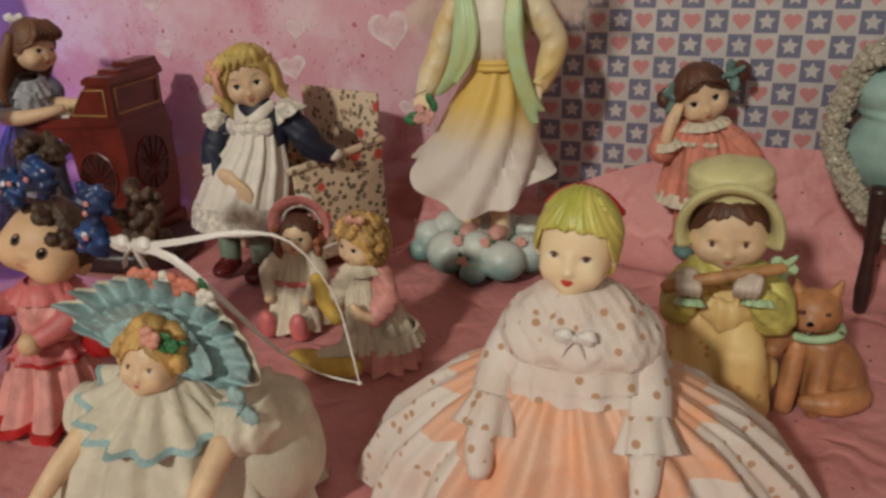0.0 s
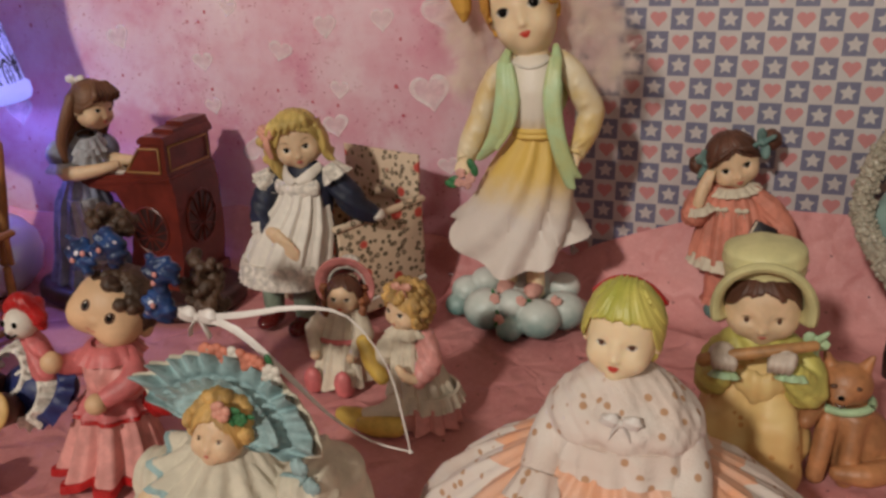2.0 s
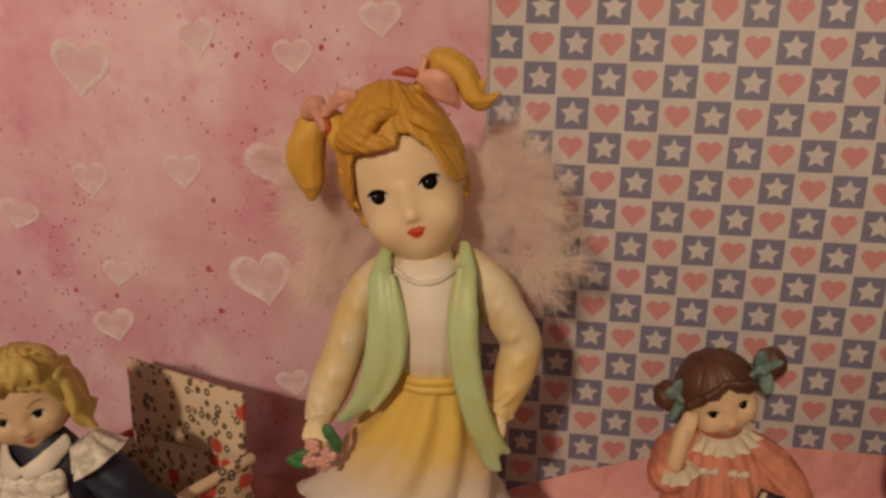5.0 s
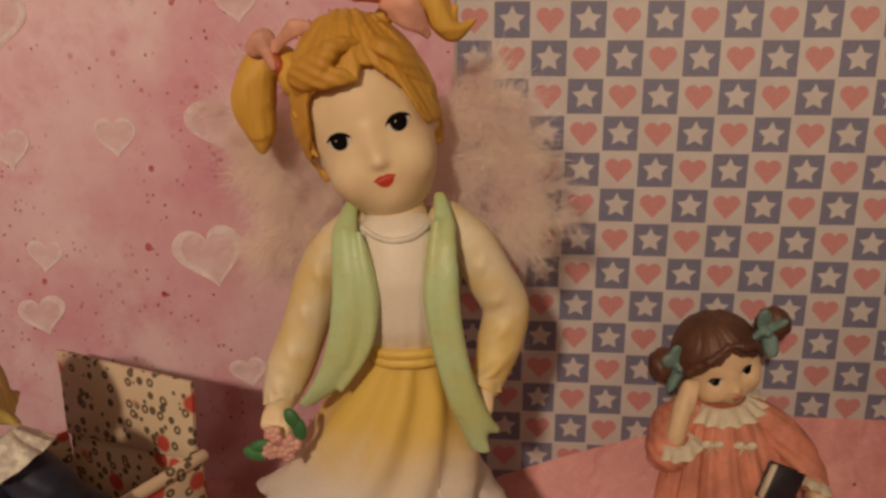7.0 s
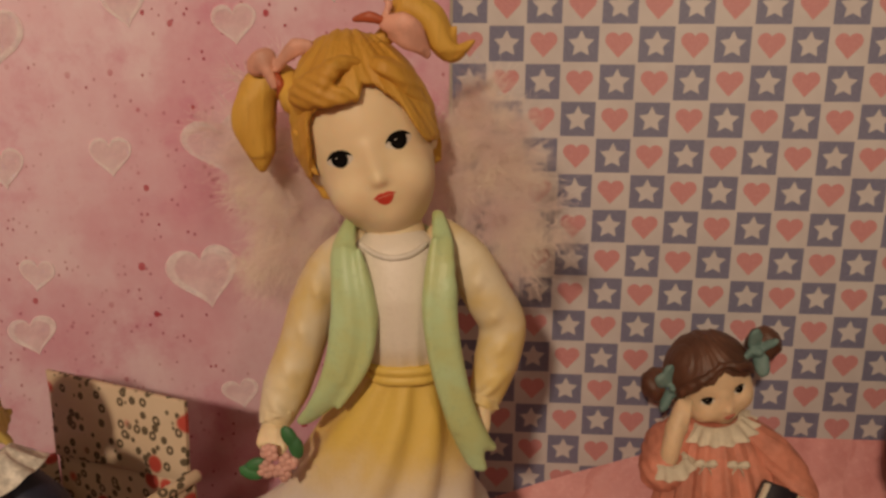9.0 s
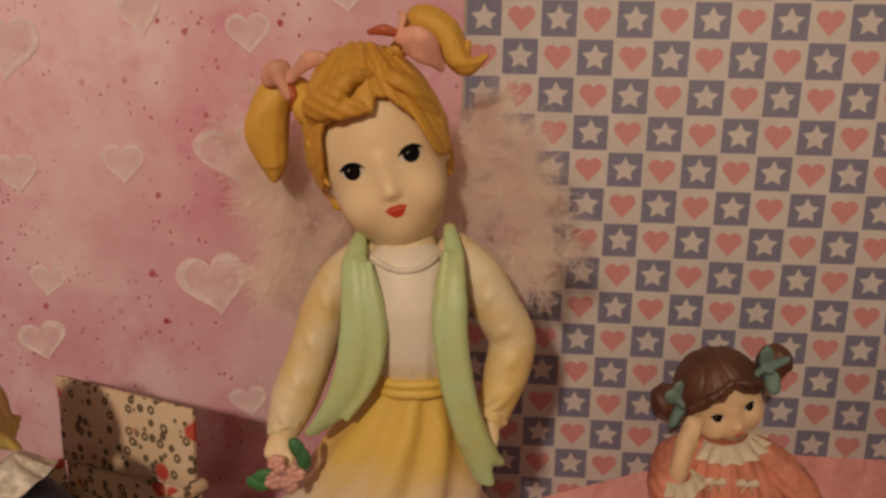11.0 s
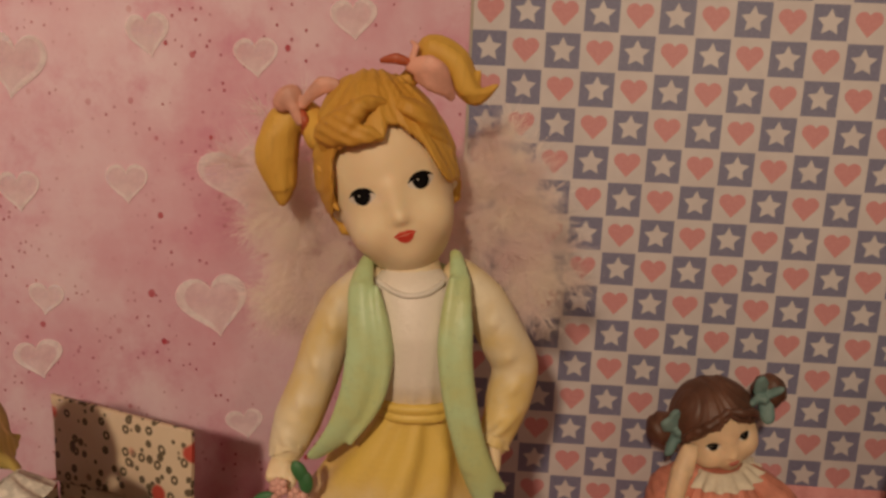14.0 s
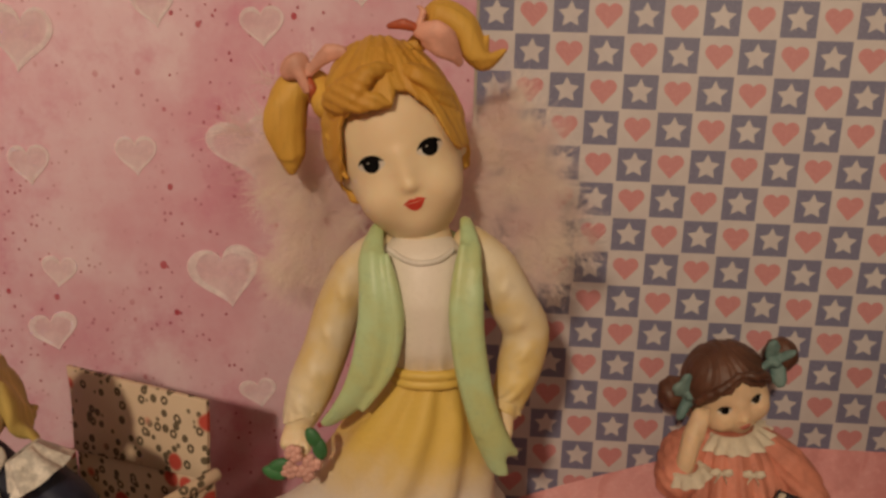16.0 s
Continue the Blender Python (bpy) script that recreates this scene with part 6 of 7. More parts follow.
def build_rocking_girl():
    s = Shape(-318, -180)
    back = 9
    for dx in (-44, 0):
        pts = [(-296 + dx * 1.1 + 3 * k, -226 + 18 * k, 3.2 + 0.9 * (k - 2.0) ** 2) for k in range(5)]
        s.tube(pts, [(2.6, 2.2)] * 5, M["oak"], n=8)
    for x, y in ((-346, -205), (-292, -205), (-334, -165), (-280, -162)):
        s.tube([(x, y, 6), (x, y, 22), (x, y, 44)], [2.2, 3.0, 2.4], M["oak"], n=8)
    s.tube([(-345, -205, 20), (-292, -205, 20)], [1.8, 1.8], M["oak"], n=8)
    s.tube([(-345, -205, 31), (-292, -205, 31)], [1.8, 1.8], M["oak"], n=8)
    s.box((-316, -186, 46), (62, 46, 6), M["oak"], rot=(0, 0, 8), bev=2)
    for x, y, z in ((-337 - back, -163, 112), (-270 - back, -157, 116)):
        s.tube([(x - 4, y - 3, 46), (x, y, 80), (x + 2, y + 3, z)], [3, 3, 3.4], M["oak"], n=10)
    for k in range(5):
        x = -335 + k * 12
        s.tube([(x, -162 + k, 48), (x, -160 + k, 80), (x + 1, -157 + k, 112)], [(3.4, 1.4)] * 3, M["oak"], n=8, wide=(1, 0, 0))
    s.tube([(-350, -160, 106), (-329, -157, 116), (-304, -154, 119), (-277, -154, 115)], [(3, 7), (3, 8), (3, 8.5), (3, 6)], M["oak"], n=12)
    s.tube([(-283, -200, 62), (-276, -180, 64), (-272, -160, 66)], [(3, 2), (3, 2), (3, 2)], M["oak"], n=8)
    for k in range(3):
        s.tube([(-281 + 4 * k, -196 + 16 * k, 48), (-281 + 4 * k, -196 + 16 * k, 63)], [1.8, 1.8], M["oak"], n=8)
    s.v = [((vx - 0.008) * 0.93 - 0.002, vy, vz * 0.97) for vx, vy, vz in s.v]
    # the girl
    first = len(s.v)
    for x in (-330, -313):
        s.tube([(x, -206, 54), (x, -208, 28), (x, -208, 11)], [6.4, 5.6, 4.6], M["warm_skin"], n=12)
        s.tube([(x, -208, 20), (x, -208, 9)], [5.4, 5.2], M["white"], n=12)
        s.ball((x, -212, 6), (5.2, 9, 4.6), M["puppy"])
    s.skirt([(-317, -188, 92, 11, 9, 0.3, 0, 0), (-318, -190, 72, 18, 14, 1, 0, 0), (-320, -196, 64, 29, 19, 1.4, 0, 0), (-321, -200, 55, 35, 21, 1.8, 0, 0), (-321, -201, 46, 37, 22, 2.2, 0, 0), (-321, -200, 48, 30, 16, 1, 0, 0)], M["dusty_pink"], 17, 100, 4)
    s.skirt([(-317, -191, 90, 9, 8, 0.3, 0, 0), (-318, -196, 72, 16, 12, 0.8, 0, 0), (-320, -202, 66, 25, 17, 1, 0, 0), (-321, -204, 57, 32, 20, 1.2, 0, 0)], M["white"], 12, 80, 6)
    s.frill((-321, -203, 60), 32, 19, M["crochet"], 22, 1, 6, 1.5)
    s.frill((-322, -201, 52), 35, 21, M["dusty_pink"], 22, 1.4, 10, 2.5)
    s.tube([(-317, -187, 82), (-317, -187, 98), (-318, -187, 106)], [(9, 13), (9, 15), (6, 8)], M["dusty_pink"], n=14)
    for x in (-340, -294):
        s.frill((x, -188, 107), 4, 5, M["white"], 10, 1.2, 8, 5)
        s.ball((x, -190, 95), (9.5, 9, 10), M["dusty_pink"])
    s.tube([(-341, -194, 90), (-338, -206, 78), (-322, -212, 75), (-310, -212, 78)], [5.4, 5.4, 4.6, 3.4], M["warm_skin"], n=12)
    s.tube([(-293, -194, 90), (-286, -204, 82), (-296, -212, 76)], [5.2, 5, 3.6], M["warm_skin"], n=12)
    s.tube([(-337, -199, 104), (-331, -205, 90), (-327, -207, 76)], [(1.2, 3), (1.2, 3), (1.2, 3)], M["white"], n=8)
    teddy = len(s.v)
    s.ball((-303, -212, 80), (13, 11, 14), M["teddy"], n=14)
    s.ball((-299, -217, 97), (10, 9, 9.5), M["teddy"], n=14)
    s.ball((-301, -225, 95), (4.6, 4, 4), M["teddy"], n=8)
    for x, z in ((-307, 105), (-291, 105)):
        s.ball((x, -215, z), (3.8, 2.4, 3.8), M["teddy"], n=8)
    for p, q in (((-312, -218, 82), (-318, -226, 76)), ((-294, -219, 84), (-287, -225, 80)), ((-311, -220, 72), (-316, -230, 68)), ((-296, -221, 71), (-293, -231, 68))):
        s.tube([p, q], [4.6, 4.2], M["teddy"], n=10)
    mid = Vector((-303 + 318, -212 + 180, 84)) * 0.001
    s.v[teddy:] = [tuple((Vector(q) - mid) * 1.18 + mid + Vector((0.020, 0.004, 0.002))) for q in s.v[teddy:]]
    c = (-318, -190, 119)
    m, out = s.head(c, (11.0, 10.5, 12.8), 36, M["warm_skin"], M["long_hair"], "rose_lip", eye=0.9, pitch=0, lean=-8, face=(0.90, 0.50, 1.7), ez=-0.10, mz=-0.58)
    H = lambda x, y, z: Vector(c) + m @ Vector((x, y, z))
    for sx in (-1, 1):
        for k in range(4):
            s.curls([H(sx * (12 + k * 0.7), -3 + k * 4, 3 - j * 4.5) for j in range(8)], 3.2, M["long_hair"], k + 20)
    s.curls([H(12 * math.cos(a), -12 * math.sin(a), 8 + 1.5 * math.sin(a)) for a in [math.tau * i / 26 for i in range(26)]], 1.7, M["silver"], 5)
    s.tube([H(0, 0, 14), H(0, 0, 19), H(2, 0, 21), H(0, 0, 23)], [0.6] * 4, M["gilt"], n=6)
    s.v[first:] = [(vx + 0.009, vy, vz + 0.003) for vx, vy, vz in s.v[first:]]
    s.done("rocking_chair_girl_figurine", "resin girl in pink dress hugging a teddy in an oak rocker", "figurine")


def build_lamp():
    x, y = -376, -112
    lamp = thing("table_lamp", x, y, 0, "small white plastic lamp with glowing black damask shade", "lamp")

    def lathe(name, prof, mat, label=""):
        s = Shape(x, y, prof[0][1])
        s.rings([[(x + r * math.cos(math.tau * i / 64), y + r * math.sin(math.tau * i / 64), z) for i in range(64)] for r, z in prof], mat, close=prof[0] != prof[-1])
        return part(name, s, lamp, label)
    lathe("base", [(25, 0), (32, 1.5), (39, 10), (42, 22), (40, 33), (33, 42), (25, 47), (19, 50)], M["plastic"], "round white base")
    lathe("stem", [(18, 48), (17, 54), (16, 75), (16.5, 104), (19, 122), (17, 126)], M["lit_column"], "glowing bluish stem")
    lathe("shade", [(51, 124), (52.5, 124.5), (53.5, 128), (53, 133), (50.5, 135), (34.5, 209), (36, 211), (36, 217), (34, 219), (32, 218), (32, 210), (48, 133), (49, 126), (51, 124)], M["shade"], "white shade with black damask print")


def build_armchair():
    s = Shape(-275, -272)
    s.box((-275, -268, 18), (92, 60, 34), M["hunter"], bev=6)
    s.tube([(-322, -248, 28), (-322, -246, 62), (-310, -246, 74), (-275, -244, 78), (-240, -246, 74), (-228, -248, 62), (-228, -250, 28)], [9] * 7, M["hunter"], n=14)
    s.box((-275, -244, 48), (92, 14, 52), M["hunter"], bev=5)
    for x in (-322, -228):
        s.tube([(x, -300, 6), (x, -300, 44), (x, -296, 50), (x, -250, 54)], [10, 10, 10, 9], M["hunter"], n=14)
        s.ball((x, -301, 44), (11, 7, 11), M["hunter"], n=14)
    for k in range(6):
        for j in range(2):
            s.ball((-306 + k * 12.5, -252.2, 50 + j * 14), (1.2, 0.8, 1.2), M["dark_wood"], n=6)
    s.ball((-275, -276, 38), (36, 26, 9), M["hunter"], n=16)
    s.ball((-272, -276, 50), (20, 14, 13), M["puppy"], n=14)
    s.ball((-268, -292, 58), (12, 11, 11), M["puppy"], n=14)
    s.ball((-268, -303, 55), (5.5, 5, 4.5), M["puppy"], n=10)
    s.ball((-268, -308, 57), (1.8, 1.2, 1.4), M["eye"], n=6)
    for sx in (-1, 1):
        s.tube([(-268 + sx * 9, -290, 65), (-268 + sx * 13, -294, 58), (-268 + sx * 12, -296, 49)], [(2, 3.5), (2.2, 5), (1.6, 3.5)], M["puppy"], n=8)
        s.ball((-268 + sx * 4.5, -301, 61), 1.3, M["eye"], n=6)
    s.curls([(-268 + 9 * math.cos(a), -290 + 6 * math.sin(a), 66) for a in [math.tau * i / 9 for i in range(9)]], 4, M["puppy"], 2)
    s.v = [(vx * 0.95 - 0.025, vy, vz * 0.55) for vx, vy, vz in s.v]
    s.done("armchair_puppy_figurine", "dark green buttoned armchair figurine with an auburn puppy on it", "figurine")


def build_rag_girl():
    s = Shape(-152, -248)
    c = Vector((-146.5, -240, 72))
    turned = Euler((radians(-10), radians(27), radians(6))).to_matrix()
    m = turned * 0.87
    H = lambda x, y, z: c + m @ Vector((x, y, z))
    face = Clay(4.0).ball((0, 0, 0), (18.5, 16.5, 16.8)).ball((-8, -7, -6), 9.5).ball((8, -7, -6), 9.5).ball((0, -14.6, -4.0), (2.4, 2.2, 1.9), k=1.8).ball((18.4, 2, -4), (2.6, 3.6, 4.4), k=1.2).ball((-18.2, 2, -4), (2.6, 3.6, 4.4), k=1.2)
    s.clay(face, M["warm_skin"], 0.6, place=(m, c))

    def on(x, z, off):
        x, z = np.asarray(x, dtype=float), np.asarray(z, dtype=float)
        y = np.full(len(x), -30.0)
        for _ in range(40):
            y = y + np.clip(face.value(x, y, z) * 0.8, -1, 4)
        y = np.minimum(y, 5) - np.asarray(off)
        return np.stack([x, y, z], 1) @ np.array(m).T + np.array(c)
    for sx in (-1, 1):
        ring = [(sx * 6.4 + 2.3 * math.cos(a), 1.2 + 2.8 * math.sin(a)) for a in [math.tau * i / 20 for i in range(20)]]
        s.decal(ring, M["iris"], on, 0.15)
        s.decal([(sx * 6.4 + 1.3 * math.cos(a), 1.2 + 1.6 * math.sin(a)) for a in [math.tau * i / 14 for i in range(14)]], M["eye"], on, 0.25)
        # Painted shine: a white dot stands for the gleam on each eye.
        s.decal([(sx * 6.4 - 0.7 + 0.45 * math.cos(a), 2.4 + 0.45 * math.sin(a)) for a in [math.tau * i / 8 for i in range(8)]], M["eye_white"], on, 0.35)
    smile = [(-2.6 + 5.2 * i / 10, -8.2 - 1.0 * math.sin(math.pi * i / 10)) for i in range(11)]
    s.decal(smile + [(x, z - 0.7) for x, z in smile[::-1]], M["rose_lip"], on, 0.12)
    rnd = random.Random(2)
    curl = Clay(0.8)
    for _ in range(150):
        d = Vector((rnd.uniform(-0.6, 1.0), rnd.uniform(-0.55, 1.0), rnd.uniform(0.2, 1.0))).normalized()
        if d.y < -0.3 and d.z < 0.62 - 0.30 * (d.x > 0.3):
            continue
        curl.ball(H(d.x * 18.6, d.y * 16.8, d.z * 17.4), rnd.uniform(1.8, 2.9))
    for _ in range(64):
        curl.ball((-104 + rnd.uniform(-8, 7), -238 + rnd.uniform(-5, 6), 85 + rnd.uniform(-14, 11)), rnd.uniform(1.8, 3.0))
    for _ in range(36):
        curl.ball((-145 + rnd.uniform(-10, 10), -236 + rnd.uniform(-4, 6), 107 + rnd.uniform(-4, 5)), rnd.uniform(1.8, 2.9))
    curl.ball(H(1.6, 3, 2.6), (16.6, 13.2, 15.6), turned, k=1.5)
    s.clay(curl, M["black_hair"], 0.65, lambda x, y, z: 0.35 * np.sin(2.1 * x + 1.2 * np.sin(1.7 * z)) * np.cos(1.9 * z + y))
    for p, loops in (((-143.5, -248, 98.5), ((-9.5, 0, -2.5), (9.0, 0, 4.0))), ((-115.5, -248, 86), ((2.0, 0, 9.5), (-2.0, 0, -9.5)))):
        bow = Clay(1.2).ball(p, (3.2, 3.0, 3.4))
        p = Vector(p)
        for d in loops:
            d = Vector(d)
            across = Vector((-d.z, 0, d.x)).normalized()
            bow.limb([p + d * 0.3, p + d * 0.75, p + d * 1.15], [(3.4, 2.8), (8.2, 4.2), (7.4, 3.0)], wide=across)
            bow.limb([p + d * 0.4 - Vector((0, 3, 0)), p + d - Vector((0, 4.4, 0))], [0.8, 1.0], k=0.8, cut=True)
        s.clay(bow, M["dot_bow"], 0.6, lambda x, y, z: 0.9 * np.sin(0.75 * x + 1.1 * np.sin(0.6 * z)) * np.cos(0.8 * z + 0.4 * y))
        for k in range(3):
            s.ball(p + Vector(loops[k % 2]) * (0.3 + 0.3 * k) + Vector((0, -4.4, 1.5 - k)), (1.2, 0.7, 1.2), M["rag_light"], n=6)
    body = Clay(2.0).ball((-144, -250, 47), (12, 11, 12.5)).ball((-135, -250, 44), (7, 7, 8))
    s.clay(body, M["rag_light"], 0.8, lambda x, y, z: 0.5 * np.sin(0.9 * x + 0.6 * np.sin(0.7 * z)))
    s.frill((-145, -248, 60), 8, 8, M["rag_pink"], 12, 1.0, 6, 5)
    s.frill((-146, -250, 37), 11, 10, M["rag_pink"], 10, 2.0, 6, 4)
    s.frill((-146, -250, 34), 12, 11, M["red"], 10, 2.0, 5, 3)
    s.skirt([(-146, -250, 40, 10, 9, 0.4, 0, 0), (-147, -251, 26, 15, 13, 1.6, 0, 0), (-148, -252, 12, 19, 16, 2.8, 0, 0), (-149, -253, 2, 22, 19, 3.4, 0, 0), (-149, -252, 3, 15, 12, 1.5, 0, 0)], M["rag_light"], 9, 120, 3)
    s.skirt([(-149, -253, 5, 22.2, 19.2, 3.4, 0, 0), (-149, -253, 1.4, 22.8, 19.8, 3.5, 0, 0)], M["red"], 9, 120, 3)
    arms = Clay(1.4).limb([(-151, -248, 55), (-159, -253, 50), (-162, -259, 52)], [4.4, 5.4, 4]).limb([(-136, -248, 54), (-131, -254, 47), (-138, -263, 42)], [4.4, 5.4, 4])
    s.clay(arms, M["rag_pink"], 0.8)
    s.clay(Clay(1.0).ball((-163, -262, 54), (4.6, 4.2, 4.8)).ball((-140, -266, 41), 4.4), M["warm_skin"], 0.7)
    s.ball((-125, -246, 36), (8, 7, 9), M["red"], n=14, func=lambda d: 1 + 0.08 * math.sin(6 * math.atan2(d.z, d.x)))
    # the cloth doll in her arms
    dolly = Clay(1.0).ball((-177, -260, 69), (6.8, 6.2, 6.6)).ball((-177.5, -266, 68), 1.5)
    s.clay(dolly, M["white"], 0.6)
    for sx in (-1, 1):
        s.ball((-177.5 + sx * 2.9, -265.6, 70.5), (1.1, 0.8, 1.3), M["eye"], n=8)
    s.tube([(-180.5, -265.6, 66.4), (-177.5, -266.4, 65), (-174.5, -265.6, 66.2)], [0.4, 0.6, 0.4], M["eye"], n=6)
    yarn = Clay(0.8)
    for i in range(20):
        a = math.tau * i / 20
        if math.sin(a) > -0.5:
            yarn.ball((-176.5 + 7.4 * math.cos(a), -257 + rnd.uniform(-2, 2), 70 + 7.6 * math.sin(a)), rnd.uniform(2.0, 3.0))
    yarn.limb([(-184, -258, 74), (-176, -259, 78.5), (-168, -258, 72)], [2.4, 3.6, 2.6])
    s.clay(yarn, M["red"], 0.65, lambda x, y, z: 0.3 * np.sin(2.2 * x + 1.5 * z))
    s.clay(Clay(1.4).limb([(-176, -258, 63), (-173, -258, 56), (-170, -259, 48)], [3.6, 5.0, 5.8]).limb([(-172, -260, 60), (-166, -262, 58)], [3, 2.6]), M["rag_pink"], 0.75, lambda x, y, z: 0.4 * np.sin(1.2 * x + z))
    s.ball((-180, -254, 36), (17, 12, 11), M["royal"], n=24, func=lambda d: 1 + 0.05 * math.sin(14 * math.atan2(d.y, d.x)))
    s.frill((-189, -262, 45), 9.5, 9.5, M["crochet"], 13, 1.8, 6, 3, rot=(62, -16, 0))
    s.frill((-178, -266, 39), 10.5, 10, M["crochet"], 13, 1.8, 6, 3, rot=(58, -26, 0))
    s.frill((-172, -262, 40), 12.0, 11, M["royal"], 13, 1.2, 5, 3, rot=(50, -30, 0))
    for x, y, z in ((-194, -274, 44), (-181, -279, 38)):
        tip = Euler((radians(-24), 0, radians(10))).to_matrix()
        foot = Clay(1.2).limb([Vector((x, y, z)) + tip @ Vector((-2, 15, -1)), Vector((x, y, z)) + tip @ Vector((0, 5.0, 0))], [6.0, 7.2])
        s.clay(foot, M["brown_hair"], 0.8)
        s.clay(Clay(0.6).ball((x, y, z), (7.6, 2.0, 8.8), tip), M["sole"], 0.6)
        for q in (-1, 1):
            s.tube([Vector((x, y, z)) + tip @ Vector((-1.6, -2.05, 1.6 * q)), Vector((x, y, z)) + tip @ Vector((1.6, -2.05, -1.6 * q))], [0.25, 0.25], M["oak"], n=5)
    s.ball((-198, -284, 8), (7, 9, 7), M["white"], n=12)
    s.ball((-190, -286, 7), (7, 8, 6.5), M["red"], n=12)
    s.done("rag_girl_figurine", "pink-cheeked resin girl with navy dotted bows holding a cloth doll", "figurine")


def build_sitting_dolls():
    s = Shape(-88, -150)
    s.skirt([(-88, -149, 38, 6.5, 5.5, 0.3, 0, 0), (-88, -150, 30, 9.5, 8, 0.8, 0, 0), (-88, -153, 16, 12.5, 12, 1.2, 0, 0), (-87.5, -156, 3, 15, 15, 1.5, 0, 0)], M["cream"], 9, 100, 1)
    s.clay(Clay(1.2).limb([(-94, -158, 9), (-96, -167, 7)], [4.6, 4.2]).limb([(-80, -158, 9), (-80, -167, 7)], [4.6, 4.2]), M["cream"], 0.7)
    for x in (-96.5, -80):
        s.clay(Clay(1.0).ball((x, -171, 8), (4.6, 3.6, 6.8)).ball((x, -169, 3.4), (4.4, 4.6, 3.2)), M["rag_pink"], 0.6)
    sleeves = Clay(1.4).limb([(-96, -150, 35), (-101.5, -155, 28), (-99, -162, 20)], [4.4, 5.0, 3.0]).limb([(-80, -150, 35), (-75, -155, 28), (-77, -162, 21)], [4.4, 5.0, 3.0])
    s.clay(sleeves, M["cream"], 0.65, lambda x, y, z: 0.3 * np.sin(1.3 * x + z))
    s.clay(Clay(0.8).ball((-98, -164, 18), 2.6).ball((-78, -164, 19), 2.6), M["skin"], 0.5)
    s.tube([(-97, -159, 24), (-88, -161, 24.5), (-79, -159, 25)], [(0.9, 1.5)] * 3, M["rag_pink"], n=8)
    c = (-87, -150, 46)
    m, out = s.head(c, (8.4, 8.0, 9.2), 10, M["skin"], M["brown_hair"], "lip", eye=1.05, pitch=-7, face=(0.92, 0.62, 1.85), mz=-0.56, ez=-0.08, taper=-0.02, full=1.0, brow=False)
    H = lambda x, y, z: Vector(c) + m @ Vector((x, y, z))
    curl = Clay(0.7)
    rnd = random.Random(3)
    for sx in (-1, 1):
        for j in range(16):
            curl.ball(H(sx * (9.6 + rnd.uniform(-0.8, 1.2)), 0.5 + rnd.uniform(-2, 4), 4 - rnd.uniform(0, 15)), rnd.uniform(1.5, 2.4))
    s.clay(curl, M["auburn"], 0.5, lambda x, y, z: 0.25 * np.sin(2.3 * x + 1.9 * z))
    loops = []
    for r, dy in ((3, 12), (8.0, 11), (9.6, 7), (10.2, 3), (12.5, 0.5), (14.5, -1.5), (15.6, -2.6), (15.2, -3.6), (13.0, -2.4), (10.0, 0.5), (9.4, 4)):
        loops.append([H(r * math.cos(math.tau * i / 44), 5 + dy - 2.5 * math.sin(math.tau * i / 44), 4.5 + r * math.sin(math.tau * i / 44) * 0.96) for i in range(44)])
    s.rings(loops, M["hat_pink"], close=False)
    brim = Clay(1.0)
    for i in range(26):
        a = math.tau * i / 26
        if math.sin(a) > -0.35:
            brim.ball(H(10.2 * math.cos(a), 8 - 2.5 * math.sin(a), 4.5 + 9.8 * math.sin(a)), 2.0)
    brim.ball(H(2, 6, 16), (5.5, 4, 3.5))
    s.clay(brim, M["crochet"], 0.6)
    s.done("pink_hat_doll_figurine", "tiny resin doll in white dress, pink hat and red shoes", "figurine")

    s = Shape(-43, -178)
    s.skirt([(-41, -175, 46, 6, 5, 0.3, 0, 0), (-41, -176, 36, 9.5, 8.5, 0.9, 0, 0), (-39, -175, 22, 13, 12, 1.4, 0, 0), (-37, -175, 10, 17, 15, 1.8, 0, 0)], M["cream"], 10, 110, 2)
    s.frill((-35, -174, 17), 15, 13.5, M["cream"], 18, 1.2, 7, 2)
    s.skirt([(-36, -176, 12, 15, 14, 1, 0, 0), (-36, -177, 1, 18, 15, 1.8, 0, 0)], M["rag_light"], 12, 100, 3)
    s.clay(Clay(1.4).limb([(-47, -176, 43), (-53, -180, 34), (-56, -184, 26)], [4.6, 5.2, 3.2]), M["cream"], 0.65, lambda x, y, z: 0.3 * np.sin(1.4 * z + x))
    s.clay(Clay(1.4).limb([(-34, -177, 43), (-29.5, -183, 35), (-33, -189, 27)], [4.6, 5.6, 3.4]).ball((-30, -184, 32), 5.4), M["rag_light"], 0.65, lambda x, y, z: 0.35 * np.sin(1.2 * z + x))
    s.clay(Clay(0.8).limb([(-34, -190, 28), (-38, -192, 30), (-41, -192, 34)], [2.6, 2.3, 1.6]), M["skin"], 0.5)
    s.clay(Clay(1.2).limb([(-62, -182, 39), (-57, -184, 30), (-52, -186, 24)], [3.6, 4.4, 3.2]), M["slipper"], 0.6)
    s.clay(Clay(1.5).limb([(-44, -185, 12), (-50, -190, 8), (-58, -192, 6)], [6, 5, 4.5]), M["cream"], 0.7)
    s.clay(Clay(1.2).limb([(-54, -192, 5.5), (-64, -192.5, 5), (-70, -192, 5.5)], [4.6, 5.0, 3.6]), M["slipper"], 0.6)
    s.clay(Clay(1.2).limb([(-42, -195, 5.5), (-51, -196.5, 5), (-58, -197, 5.2)], [4.6, 4.8, 3.4]), M["slipper"], 0.6)
    c = (-42, -177, 57.5)
